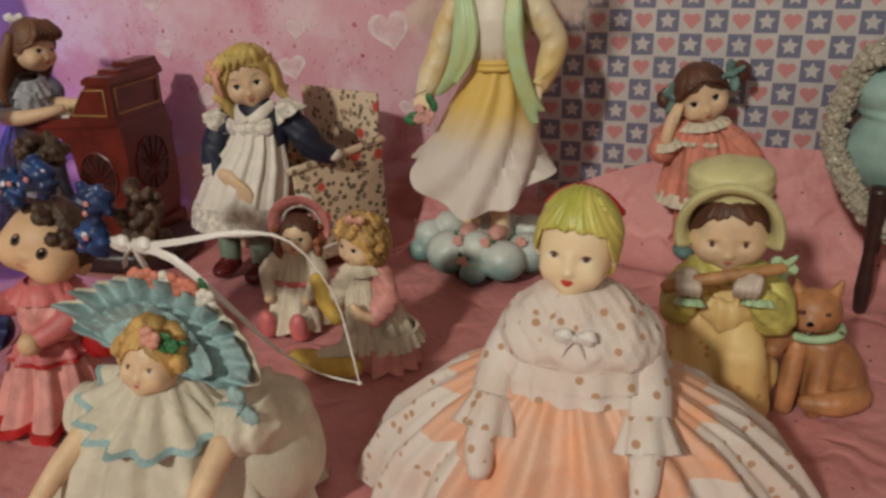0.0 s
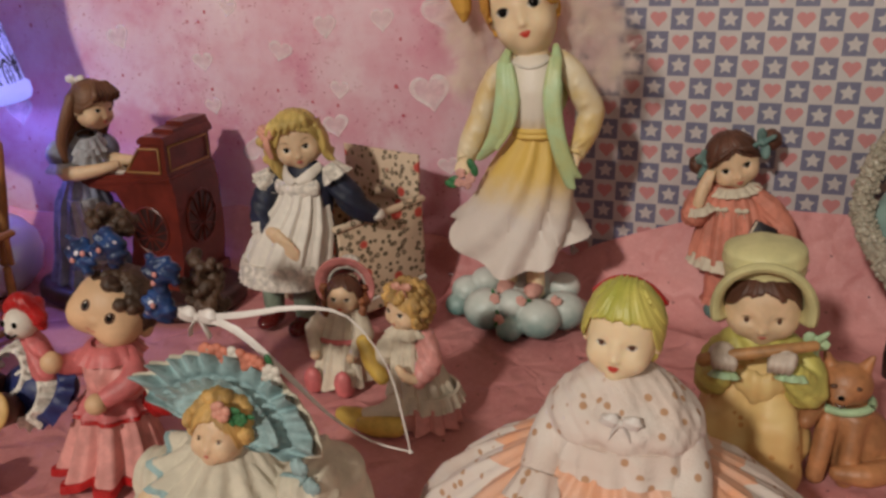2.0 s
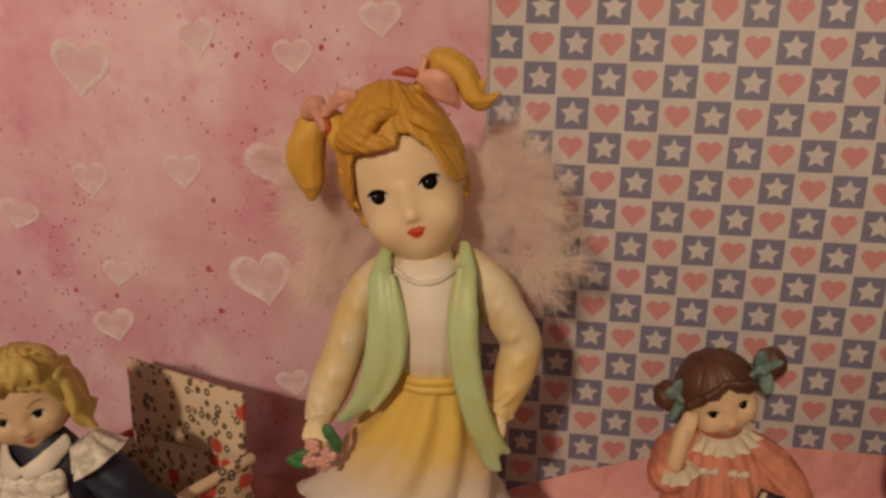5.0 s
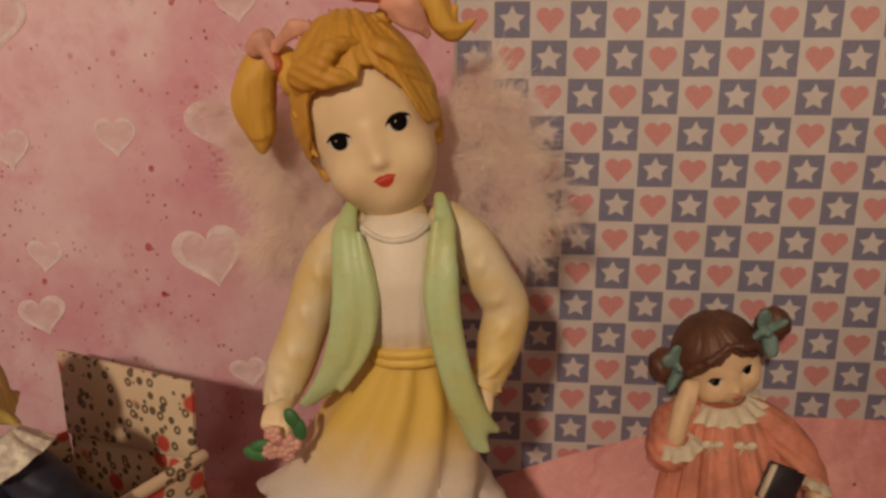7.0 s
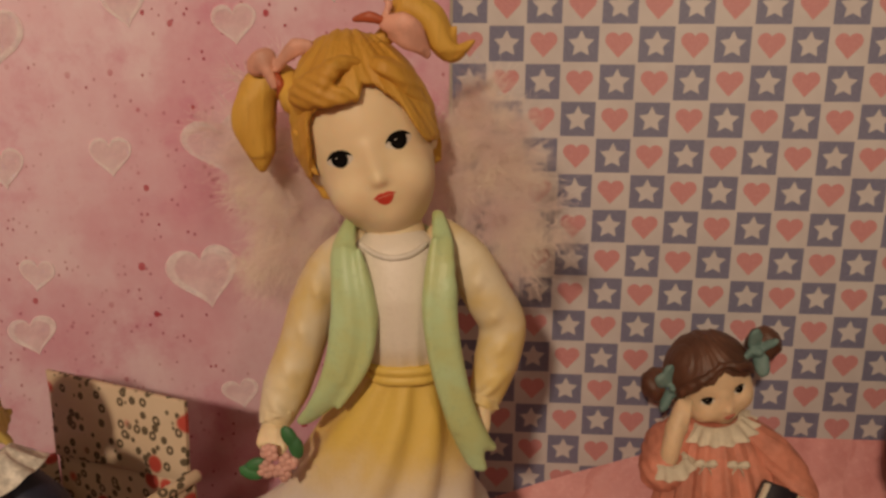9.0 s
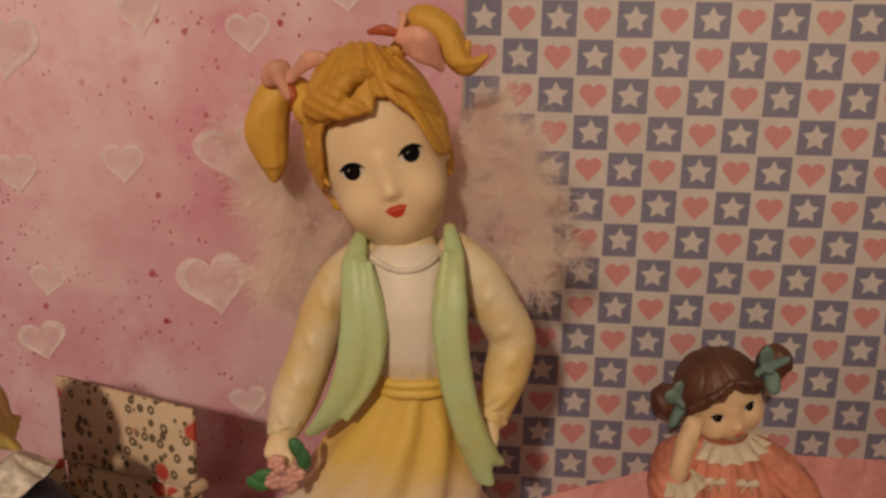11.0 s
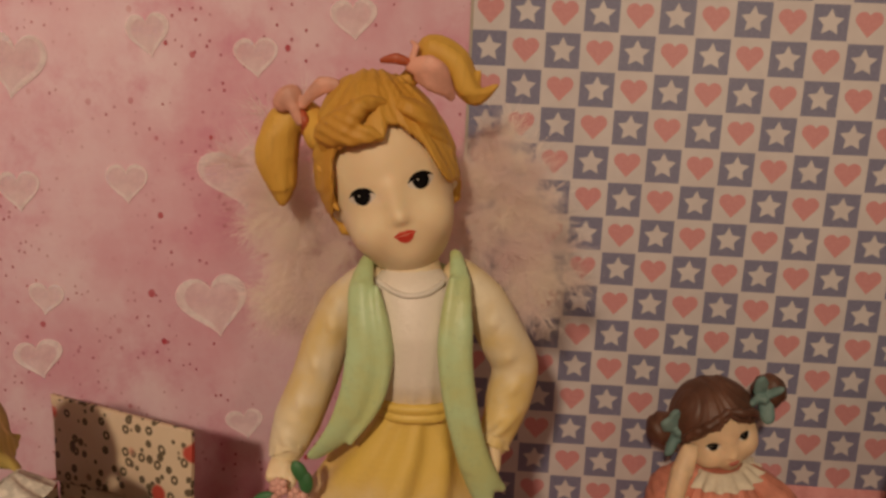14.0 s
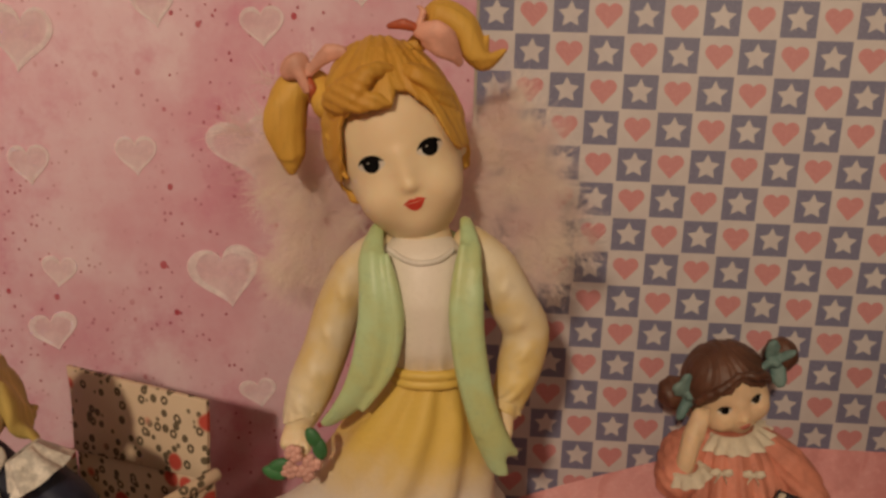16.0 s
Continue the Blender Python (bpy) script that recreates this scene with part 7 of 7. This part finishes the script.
    m, out = s.head(c, (9.4, 9.2, 10.6), -26, M["skin"], M["gold_hair"], "rose_lip", eye=0.95, pitch=4, lean=2, face=(0.90, 0.45, 1.7), mz=-0.56, taper=-0.02, full=0.9, brow=False)
    H = lambda x, y, z: Vector(c) + m @ Vector((x, y, z))
    curl = Clay(0.8)
    rnd = random.Random(6)
    for _ in range(120):
        d = Vector((rnd.gauss(0.1, 1), rnd.gauss(0.35, 0.8), rnd.gauss(0.25, 0.8))).normalized()
        if d.dot(Vector((0, -0.93, -0.36))) < 0.50:
            curl.ball(H(d.x * 10.8, d.y * 10.6, d.z * 11.8), rnd.uniform(1.7, 2.7))
    s.clay(curl, M["gold_hair"], 0.55, lambda x, y, z: 0.3 * np.sin(2.2 * x + 1.6 * z + y))
    s.ribbon_bow(H(4, -6, 13), 4.0, M["bow"])
    s.frill((-42, -178, 49), 5, 5, M["cream"], 10, 0.9, 4, 4)
    s.done("golden_curl_doll_figurine", "tiny resin doll with golden curls, cream dress and mustard slippers", "figurine")


def build_bonnet_girl():
    s = Shape(108, -165)
    gown = Clay(3.0)
    gown.limb([(107, -164, 52), (107, -164, 38), (107, -164, 20), (107, -164, 12)], [(13, 11), (17, 14), (22, 18), (24, 20)], wide=(1, 0, 0))
    gown.limb([(100, -170, 44), (96, -174, 26), (92, -176, 6)], [5, 8, 9]).limb([(112, -172, 42), (115, -178, 24), (117, -180, 6)], [6, 10, 11]).limb([(84, -160, 10), (84, -160, 2)], [7, 8])
    gown.carve(lambda x, y, z: z - 0.2, 0.8)
    s.clay(gown, M["calico"], 0.8, lambda x, y, z: 0.45 * np.sin(0.55 * x + 1.4 * np.sin(0.09 * z + 0.05 * x)) * np.clip((46 - z) / 20, 0, 1))
    apron = Clay(1.4).limb([(100, -177, 45), (107, -180, 42), (115, -178, 45)], [(5, 3), (7, 3.2), (5, 3)], wide=(0, 0, 1))
    s.clay(apron, M["calico"], 0.7, lambda x, y, z: 0.3 * np.sin(1.0 * x))
    sleeves = Clay(1.8).limb([(98, -165, 56), (92, -169, 49), (90, -175, 42), (93, -182, 49)], [5.6, 7.2, 7.4, 4.6]).limb([(116, -165, 56), (123, -169, 50), (125, -176, 43), (119, -183, 52)], [5.6, 7.4, 8.2, 4.6])
    sleeves.limb([(107, -166, 46), (107, -167, 58)], [(12, 9), (11, 8)], wide=(1, 0, 0))
    s.clay(sleeves, M["lime_sleeve"], 0.75, lambda x, y, z: 0.3 * np.sin(0.9 * z + 0.7 * x))
    for x, y, z in ((94, -185, 50.5), (118, -186, 53.5)):
        s.frill((x, y, z), 3.8, 3.4, M["collar"], 9, 0.6, 2.6, 1.2, rot=(-20, 0, 0))
    for x, y, z, sx in ((92.5, -187, 58, 1), (114, -188, 60, -1)):
        palm = Clay(0.9).ball((x, y, z), (5.4, 4.2, 5.8))
        for k in range(4):
            palm.limb([(x + sx * (-3.2 + 2.2 * k), y - 3.2, z + 3.4 - 0.5 * k), (x + sx * (-2.6 + 2.3 * k), y - 5.2, z), (x + sx * (-2.2 + 2.2 * k), y - 3.6, z - 3.6)], [1.4, 1.5, 1.0], k=0.6)
        s.clay(palm, M["grey_hand"], 0.5)
    s.tube([(85, -188, 55.5), (98, -189.5, 60.5), (112, -188.5, 64), (125, -185, 66)], [2.7, 2.4, 2.3, 2.0], M["flute"], n=14)
    c = (106, -166, 73)
    m, out = s.head(c, (14.2, 13.4, 14.2), 0, M["skin"], M["brown_hair"], "rose_lip", eye=1.1, dots=True, lean=-3, pitch=6, face=(1.0, 0.62, 1.9), ez=-0.10, mz=-0.60, brow=False, puff=1.08, taper=-0.05, full=0.8, ex=0.42, nose=0.8)
    H = lambda x, y, z: Vector(c) + m @ Vector((x, y, z))
    under = lambda a: min(1.0, max(0.0, (-math.sin(a) - 0.30) / 0.4))
    hood = []
    for r, yy in ((4, 13), (10, 11.5), (13.6, 7), (15.2, 1), (16.4, -3), (18.4, -6.0), (20.0, -8.4), (20.2, -10.4), (19.0, -12.0), (17.2, -11.6), (16.0, -9.4), (15.0, -5), (14.4, -1), (13.6, 3)):
        hood.append([H(r * math.cos(a) * 0.98 * (1 - 0.45 * under(a)), yy * (1 - under(a)) + 7 * under(a), 2.0 + r * math.sin(a) * (1 - 0.35 * under(a))) for a in [math.tau * i / 72 for i in range(72)]])
    s.rings(hood, M["bonnet"], close=False)
    crown = Clay(2.5)
    for z, r in ((9, 15), (13, 15.6), (17, 16.2), (20.5, 15.6)):
        crown.ball(H(0, 6, z), (r, r * 0.84, 4.6), m)
    s.clay(crown, M["bonnet"], 0.75, lambda x, y, z: 0.25 * np.sin(0.5 * x + 0.1 * z))
    bow = Clay(1.0)
    for d in ((4, -2, 4), (5, 0, -2), (1, -2, -8), (-3, -2, 3)):
        bow.limb([(126, -168, 60), (126 + d[0] * 0.6, -168 + d[1], 60 + d[2] * 0.6), (126 + d[0], -168 + d[1], 60 + d[2])], [(1.2, 1.0), (3.0, 1.3), (2.0, 1.0)], wide=(0.5, 0, 0.8))
    s.clay(bow, M["collar"], 0.6)
    s.done("flute_girl_figurine", "bisque girl in pale lime bonnet and amber calico playing a flute", "figurine")


def build_cat():
    s = Shape(145, -160)
    fur = Clay(3.0)
    fur.ball((148, -158, 13), (14.5, 13.5, 15)).ball((144, -161, 24), (10, 9.5, 12)).ball((140.5, -164, 41), (10.2, 9.2, 9.2), k=2.0)
    fur.ball((138.5, -171.5, 38.5), (4.8, 3.6, 3.4), k=1.6).ball((157, -156, 8), (8, 9, 8))
    for sx in (-1, 1):
        fur.limb([(140.5 + sx * 6, -162, 47), (140.5 + sx * 8.6, -162.5, 53.5)], [3.2, 0.9], k=1.2)
        fur.limb([(141 + sx * 5, -167, 26), (139.5 + sx * 5.2, -171.5, 13), (138.5 + sx * 5.4, -174, 3.2)], [4.4, 3.9, 3.6], k=1.6)
    fur.limb([(132, -165, 32), (128.5, -171, 30), (126.5, -175, 28)], [4.2, 4.0, 3.2], k=1.6)
    fur.limb([(161, -156, 6), (160, -168, 7.5), (151, -176, 8), (141, -176, 7)], [4.4, 5.0, 5.0, 3.4], k=0.7)
    fur.carve(lambda x, y, z: z - 0.1, 0.6)
    s.clay(fur, M["cat"], 0.7)
    s.ball((138, -175.2, 40.2), (1.4, 0.8, 1.0), M["eye"], n=8)
    s.tube([(136.2, -174.4, 37.2), (138, -175.2, 36.4), (139.8, -174.4, 37.2)], [0.4, 0.6, 0.4], M["iris"], n=6)
    for sx in (-1, 1):
        s.ball((139.6 + sx * 4.4, -171.8, 43.4), (1.5, 0.9, 1.0), M["iris"], n=8)
    s.tube([(141.5 + 9.9 * math.cos(a), -162.6 + 9.2 * math.sin(a), 32.4 + 1.0 * math.cos(a)) for a in [math.tau * i / 28 for i in range(29)]], [1.8] * 29, M["collar"], n=8, steps=1)
    s.done("cat_figurine", "ginger bisque cat with mint collar sitting by the flute girl", "figurine")


def build_peach_doll():
    s = Shape(63, -245)
    base = [(63, -262, 66, 16, 13, 0.6, 0, 0), (63, -260, 57, 30, 24, 1.6, 0, 0), (64, -256, 45, 47.5, 36.5, 2.4, 0, 0), (64, -250, 29, 62.8, 46.8, 3.0, 0.02, 0), (64, -245, 13, 72, 53, 3.4, 0.03, 0), (64, -243, 1.4, 76.2, 55.2, 3.6, 0.03, 0)]

    def gown(z, out):
        for p, q in zip(base, base[1:]):
            if q[2] <= z <= p[2]:
                k = (p[2] - z) / (p[2] - q[2])
                e = [u + (w - u) * k for u, w in zip(p, q)]
                return (e[0], e[1], z, e[3] + out, e[4] + out, e[5], e[6], 0)
    # satin with bands of lace set in
    for z0, z1, open_front, cloth in ((66, 50, 0, "peach"), (50, 40, 62, "lace"), (40, 26, 34, "lace"), (26, 1.5, 0.4, "lace")):
        steps = [gown(z0 + (z1 - z0) * k / 8, 0.0) for k in range(9)]
        s.skirt(steps, M[cloth], 17, 320, 3, 0.8, gap=open_front or 0.01)
        if open_front > 1:
            s.skirt(steps, M["peach"], 17, 320, 3, 0.8, gap=-open_front)
    rim = gown(1.5, 0.0)
    s.skirt([rim, (rim[0], rim[1], 0.6, rim[3] - 14, rim[4] - 14, 1.0, 0.03, 0)], M["lace"], 17, 320, 3, 0.8, gap=0.01)
    s.tube([(63, -262, 54), (63, -262, 72), (63, -262, 82)], [(12, 15), (12, 17), (8, 9)], M["peach"], n=16)
    s.frill((63, -261, 86), 7.5, 7.5, M["lace"], 13, 1.0, 7, 9, thick=0.7)
    shawl = Clay(4.0).ball((64, -262, 72), (23.5, 19, 12)).ball((63.5, -261, 80), (17.5, 13, 8)).ball((52, -266, 72), (10, 11, 9)).ball((76, -266, 72), (10, 11, 9))
    s.clay(shawl, M["lace"], 0.9, lambda x, y, z: 0.7 * np.sin(0.42 * x + 0.3 * z) * np.sin(0.36 * z - 0.25 * y + 1) + 0.35 * np.sin(1.1 * x + 0.8 * y) * np.sin(0.9 * z + 0.5 * x))
    for q in range(2):
        s.frill((64, -262, 69 - 4.5 * q), 22.6 + 0.6 * q, 18.6 + 0.6 * q, M["lace"], 19, 1.0, 5.5, 2.6 - q, thick=0.9)
    # Added white bow: its shape stands in for a bright glint on the shawl.
    s.ribbon_bow((65, -280, 79), 5, M["ribbon"])
    for sx, x in ((-1, 42), (1, 85)):
        s.tube([(63 + sx * 18, -264, 70), (x, -272, 60), (x + sx * 1, -282, 50)], [6.5, 7, 5.5], M["lace"], n=14, ripple=0.06)
        s.frill((x, -279, 57), 5.5, 5.5, M["lace"], 9, 1.0, 10, 3, rot=(-35, sx * -10, 0))
        s.tube([(x + sx, -284, 50), (x + sx * 1.5, -289, 45), (x + sx, -292, 39)], [5.2, 4.4, 3.2], M["lace"], n=14, ripple=0.08)
    s.tube([(63, -262, 78), (62.5, -261, 88)], [5.2, 5.2], M["pale_skin"], n=12)
    c = (62, -260, 98.5)
    m, out = s.head(c, (11.2, 11, 14.8), -4, M["pale_skin"], M["lime_hair"], "lip", eye=0.78, pitch=-4, lean=3, ridges=34, iris="iris", ez=-0.08, mz=-0.54, brow=False, taper=0.05,
                    line=[(-1.3, -0.2), (-0.98, -0.2), (-0.9, 0.1), (-0.8, 0.36), (-0.4, 0.42), (0.0, 0.45), (0.4, 0.42), (0.8, 0.36), (0.9, 0.1), (0.98, -0.2), (1.3, -0.2)])
    H = lambda x, y, z: Vector(c) + m @ Vector((x, y, z))
    s.tube([H(-10.8, 5, 9.5), H(-6, 3, 14.4), H(0, 2, 16.4), H(6, 3, 14.4), H(10.8, 5, 9.5)], [(1.3, 1.0)] * 5, M["red"], n=8)
    s.done("peach_gown_doll", "porcelain doll in peach satin gown with white eyelet lace cape", "doll")


def build_blue_hat_doll():
    s = Shape(-62, -288)
    s.skirt([(-60, -292, 58, 14, 12, 0.6, 0, 0), (-61, -290, 48, 23, 20, 1.4, 0, 0), (-63, -287, 32, 35, 31, 2.0, 0.05, 0), (-64, -285, 14, 42, 38, 2.4, 0.08, 0), (-65, -284, 1, 46, 42, 2.6, 0.1, 0), (-65, -284, 2, 36, 30, 1, 0.1, 0)], M["ivory"], 12, 160, 7)
    puff = Clay(4.0).ball((-36, -281, 26), (20, 22, 26)).ball((-48, -284, 34), (16, 18, 18))
    s.clay(puff, M["ivory"], 1.0, lambda x, y, z: 0.8 * np.sin(9 * np.arctan2(z - 44, x + 44) + 0.05 * y) + 0.3 * np.sin(17 * np.arctan2(z - 44, x + 44)))
    s.tube([(-58, -293, 46), (-57, -294, 58)], [(13, 17), (9, 11)], M["ivory"], n=20)
    # wide gathered collar with a turquoise edge
    for z, flare, mat, start, th in ((59, 10, "ivory", 0.0, 0.8), (57, 15, "ivory", 0.0, 0.8), (56.6, 16.0, "blue_cloth", 0.88, 1.0)):
        s.frill((-58, -297, z), 8, 8, M[mat], 15, 2.4, 7.5, flare, thick=th, rot=(14, 8, 0), start=start)
    for x, z in ((-31, 45), (-86, 39)):
        sleeve = Clay(2.0).ball((x, -294, z), (11, 11, 10))
        s.clay(sleeve, M["ivory"], 0.9, lambda px, py, pz: 0.7 * np.sin(1.1 * px + 0.4 * np.sin(pz)))
    s.clay(Clay(1.0).limb([(-84, -303, 38), (-88, -313, 30), (-92, -320, 22)], [4.2, 3.8, 3.0]).limb([(-34, -304, 42), (-36, -314, 33), (-39, -320, 22)], [4.2, 3.8, 3.2]), M["skin"], 0.7)
    c = (-57.5, -299, 65)
    m, out = s.head(c, (8.8, 8.4, 10.0), 2, M["skin"], M["gold_hair"], "rose_lip", eye=1.0, dots=True, pitch=-14, lean=4, face=(0.92, 0.50, 1.8), brow=False, ez=-0.08, mz=-0.58, taper=0.0, full=0.8)
    H = lambda x, y, z: Vector(c) + m @ Vector((x, y, z))
    rnd = random.Random(1)
    curl = Clay(0.9)
    for i in range(34):
        a = math.radians(-20 + 220 * i / 33)
        curl.ball(H(9.8 * math.cos(a) + rnd.uniform(-1, 1), -0.5 + rnd.uniform(-2, 2.5), 2 + 9.4 * math.sin(a) + rnd.uniform(-1, 1)), rnd.uniform(1.6, 2.6))
    s.clay(curl, M["gold_hair"], 0.55, lambda x, y, z: 0.3 * np.sin(2.0 * x + 1.8 * z))
    s.flower(H(3.6, -7.5, 9.5), 3.4, M["bow"], M["leaf"], 3)
    s.flower(H(9.0, -5, 7.5), 2.6, M["leaf"], M["leaf"], 5)
    # gathered picture hat tipped back behind the face
    across = Vector((0.965, 0.02, -0.25)).normalized()
    up = Vector((0.20, 0.50, 0.84))
    up = (up - across * up.dot(across)).normalized()
    out_way = across.cross(up)
    ax = Matrix((across, up, out_way)).transposed()
    hc = Vector(c) + ax @ Vector((-1.0, 0.5, -2.5))
    waves = [(rnd.randint(15, 27), rnd.uniform(0, 6.28)) for _ in range(4)]
    for r0, r1, lift, deep, mat, edge in ((8, 26.5, -3.0, 1.2, "ivory", 0.82), (8, 25.0, 0.0, 3.2, "blue_cloth", 0.58), (7, 16.5, 2.2, 1.4, "blue_cloth", 0.62)):
        loops = []
        k = 360
        ts = [0, 0.15, 0.3, 0.42, 0.5, 0.58, 0.66, 0.74, 0.82, 0.88, 0.94, 1.0]
        for t, off in [(t, 0.6) for t in ts] + [(t, -0.6) for t in ts[::-1]]:
            loop = []
            for i in range(k):
                a = math.tau * i / k
                ruffle = sum(math.sin(f * a + p + 0.7 * math.sin(5 * a + p)) for f, p in waves) / 2.2
                free = min(1.0, max(0.0, (t - edge) / (1.0 - edge)))
                gather = 0.14 * math.sin(52 * a + 1.5 * math.sin(7 * a)) * (1 - free)
                band = 1.5 * math.exp(-((t - edge) / 0.05) ** 2)
                back = min(1.0, max(0.0, (math.sin(a) + 0.30) / 0.45))
                r = r0 + (r1 - r0) * t * (0.05 + 0.95 * back) + (0.9 * math.sin(4 * a + 1) + 0.5 * ruffle) * t
                loop.append(hc + ax @ Vector((r * 1.30 * math.cos(a), r * 0.86 * math.sin(a), lift + deep * ruffle * free + gather - band + off + 4.0 * t * t * back + 1.6 * math.sin(3 * a + 1) * t)))
            loops.append(loop)
        s.rings(loops + [loops[0]], M[mat], close=False)
    s.ball(hc + ax @ Vector((0, 3, -7)), (13, 12, 9), M["blue_cloth"], frame_m=ax, n=16)
    for i in range(7):
        a = math.radians(72 + 7 * i)
        s.flower(hc + ax @ Vector((32 * math.cos(a), 22.5 * math.sin(a), 1)), 3.8, M["rose"] if i % 4 else M["white"], M["leaf"] if i % 4 == 0 else None, i)
    s.ribbon_bow(hc + ax @ Vector((32, -4, 3)), 6, M["blue_cloth"], (0, 60, 0))
    s.done("blue_hat_doll", "porcelain doll in ivory gown and turquoise pleated hat with coral roses", "doll")


def build_ribbon():
    s = Shape(-88, -262, 82)
    s.tube([(-88, -262, 84), (-70, -262, 87.5), (-50, -258, 91), (-33, -254, 88), (-18, -256, 72), (-11, -260, 54), (-8, -262, 43)], [(1.2, 0.14), (1.2, 0.14), (0.9, 0.14), (0.35, 0.14), (0.25, 0.14), (0.45, 0.14), (0.35, 0.14)], M["ribbon"], n=8, wide=(0, 0.5, 1))
    s.tube([(-88, -262, 84), (-72, -264, 82), (-54, -264, 68), (-38, -264, 54), (-22, -264, 46), (-8, -262, 43)], [(1.2, 0.14), (1.5, 0.14), (1.1, 0.14), (0.6, 0.14), (0.35, 0.14), (0.3, 0.14)], M["ribbon"], n=8, wide=(0, 0.4, 1))
    s.ribbon_bow((-89, -262, 84), 7, M["ribbon"])
    s.ball((-8, -262, 43), (1.0, 0.8, 0.8), M["ribbon"], n=8)
    s.done("hanging_ribbon", "loop of narrow white satin ribbon tied at the hat", "ribbon")


def build_beaded_doll():
    chair = thing("doll_chair", 206, -45, 0, "dark turned wood doll chair with finial posts", "chair")
    for k, (x, y) in enumerate(((186, -20), (236, -20), (175, -70), (232, -70))):
        s = Shape(x, y, 0)
        pts, rad = [], []
        for z, r in ((0, 3), (12, 4), (30, 3), (56, 4.4), (62, 4.4)) + (((100, 3.6), (118, 4.4), (124, 2.4), (130, 4.6), (136, 3.6), (139, 1)) if k < 2 else ()):
            pts.append((x, y, z))
            rad.append(r)
        s.tube(pts, rad, M["dark_wood"], n=12, steps=2)
        part("back_post" if k < 2 else "leg", s, chair)
    s = Shape(206, -45, 60)
    s.box((206, -45, 60), (66, 58, 5), M["dark_wood"], bev=1.5)
    part("seat", s, chair)
    for z in (92, 114):
        s = Shape(211, -20, z)
        s.tube([(188, -20, z), (211, -18, z), (234, -20, z)], [(2, 3)] * 3, M["dark_wood"], n=8)
        part("back_rail", s, chair)
    # the gown: an upper and a lower satin panel with a deep fold between them, inside a thick beaded border
    s = Shape(197, -48, 62)
    gown = Clay(3.0)
    gown.ball((196, -46, 104), (36, 20, 17))
    gown.ball((196, -48, 76), (37, 22, 26))
    gown.ball((204, -50, 54), (26, 19, 18))
    gown.ball((196, -46, 122), (30, 15, 9))
    s.clay(gown, M["aqua_satin"], 1.2, lambda x, y, z: 0.5 * np.sin(0.22 * x + 0.12 * z) - 1.8 * np.exp(-((z - 93 + 0.04 * (x - 190)) / 1.6) ** 2))
    rnd = random.Random(12)
    border = [Vector(p) for p in ((166, -50, 122), (158, -52, 110), (154, -54, 96), (153, -56, 82), (157, -60, 70), (164, -63, 59), (173, -65, 48), (184, -66, 40), (198, -67, 35), (214, -66, 34))]
    hem = Clay(2.0).limb(border, [(5.0, 4.5)] * len(border), wide=(1, 0, 0.6))
    s.clay(hem, M["bead"], 1.0, lambda x, y, z: 0.6 * np.sin(1.7 * x + 0.6 * y) * np.sin(1.5 * z))
    for _ in range(520):
        k = rnd.uniform(0, len(border) - 1.001)
        p = border[int(k)].lerp(border[int(k) + 1], k % 1)
        d = Vector((rnd.gauss(0, 1), -abs(rnd.gauss(0, 0.8)), rnd.gauss(0, 1))).normalized()
        s.ball(p + Vector((d.x * 5.2, d.y * 5.0, d.z * 5.2)), rnd.uniform(0.8, 1.7), M["bead"], n=5)
    for _ in range(480):
        a, b = rnd.uniform(0.05, math.pi - 0.05), rnd.uniform(-1.1, 0.5)
        s.ball((196 - 36 * math.cos(a), -46 + 19 * math.sin(b) * (0.5 + 0.5 * math.sin(a)), 114 + 17 * math.sin(a) * math.cos(b)), rnd.uniform(1.0, 2.2), M["bead"], n=5)
    for _ in range(120):
        a = rnd.uniform(-1.2, 1.2)
        s.ball((214 + 6 * math.sin(2 * a) + rnd.uniform(-3, 3), -66 + rnd.uniform(-3, 3), 90 + 20 * a), rnd.uniform(1.0, 2.0), M["bead"], n=5)
    s.done("beaded_gown_doll", "doll gown of pale aqua satin edged with clear beads on chair", "doll")


def build_small_bits():
    s = Shape(-73, -24, wall_height(-73, -24))
    s.ball((-73, -24, wall_height(-73, -24) + 1.4), (1.9, 1.6, 1.8), M["rhinestone"], n=7)
    s.done("rhinestone", "tiny clear rhinestone lying on the tissue paper", "bead")
    rnd = random.Random(21)
    for k in range(34):
        x, y = rnd.uniform(-220, 190), rnd.uniform(-230, -20)
        z = wall_height(x, y)
        s = Shape(x, y, z)
        s.ball((x, y, z + 0.2), (rnd.uniform(0.5, 1.1), rnd.uniform(0.4, 0.8), 0.35), M["book"], rot=(0, 0, rnd.uniform(0, 180)), n=5)
        s.done("glitter_fleck", "tiny dark glitter fleck on the tissue paper", "fleck", group="flecks on the tissue paper")


build_lamp()
build_floral_box()
build_dancer()
build_fluff()
build_coral_girl()
build_blond_girl()
build_organ_girl()
build_rocking_girl()
build_armchair()
build_rag_girl()
build_sitting_dolls()
build_bonnet_girl()
build_cat()
build_peach_doll()
build_blue_hat_doll()
build_ribbon()
build_beaded_doll()
build_small_bits()
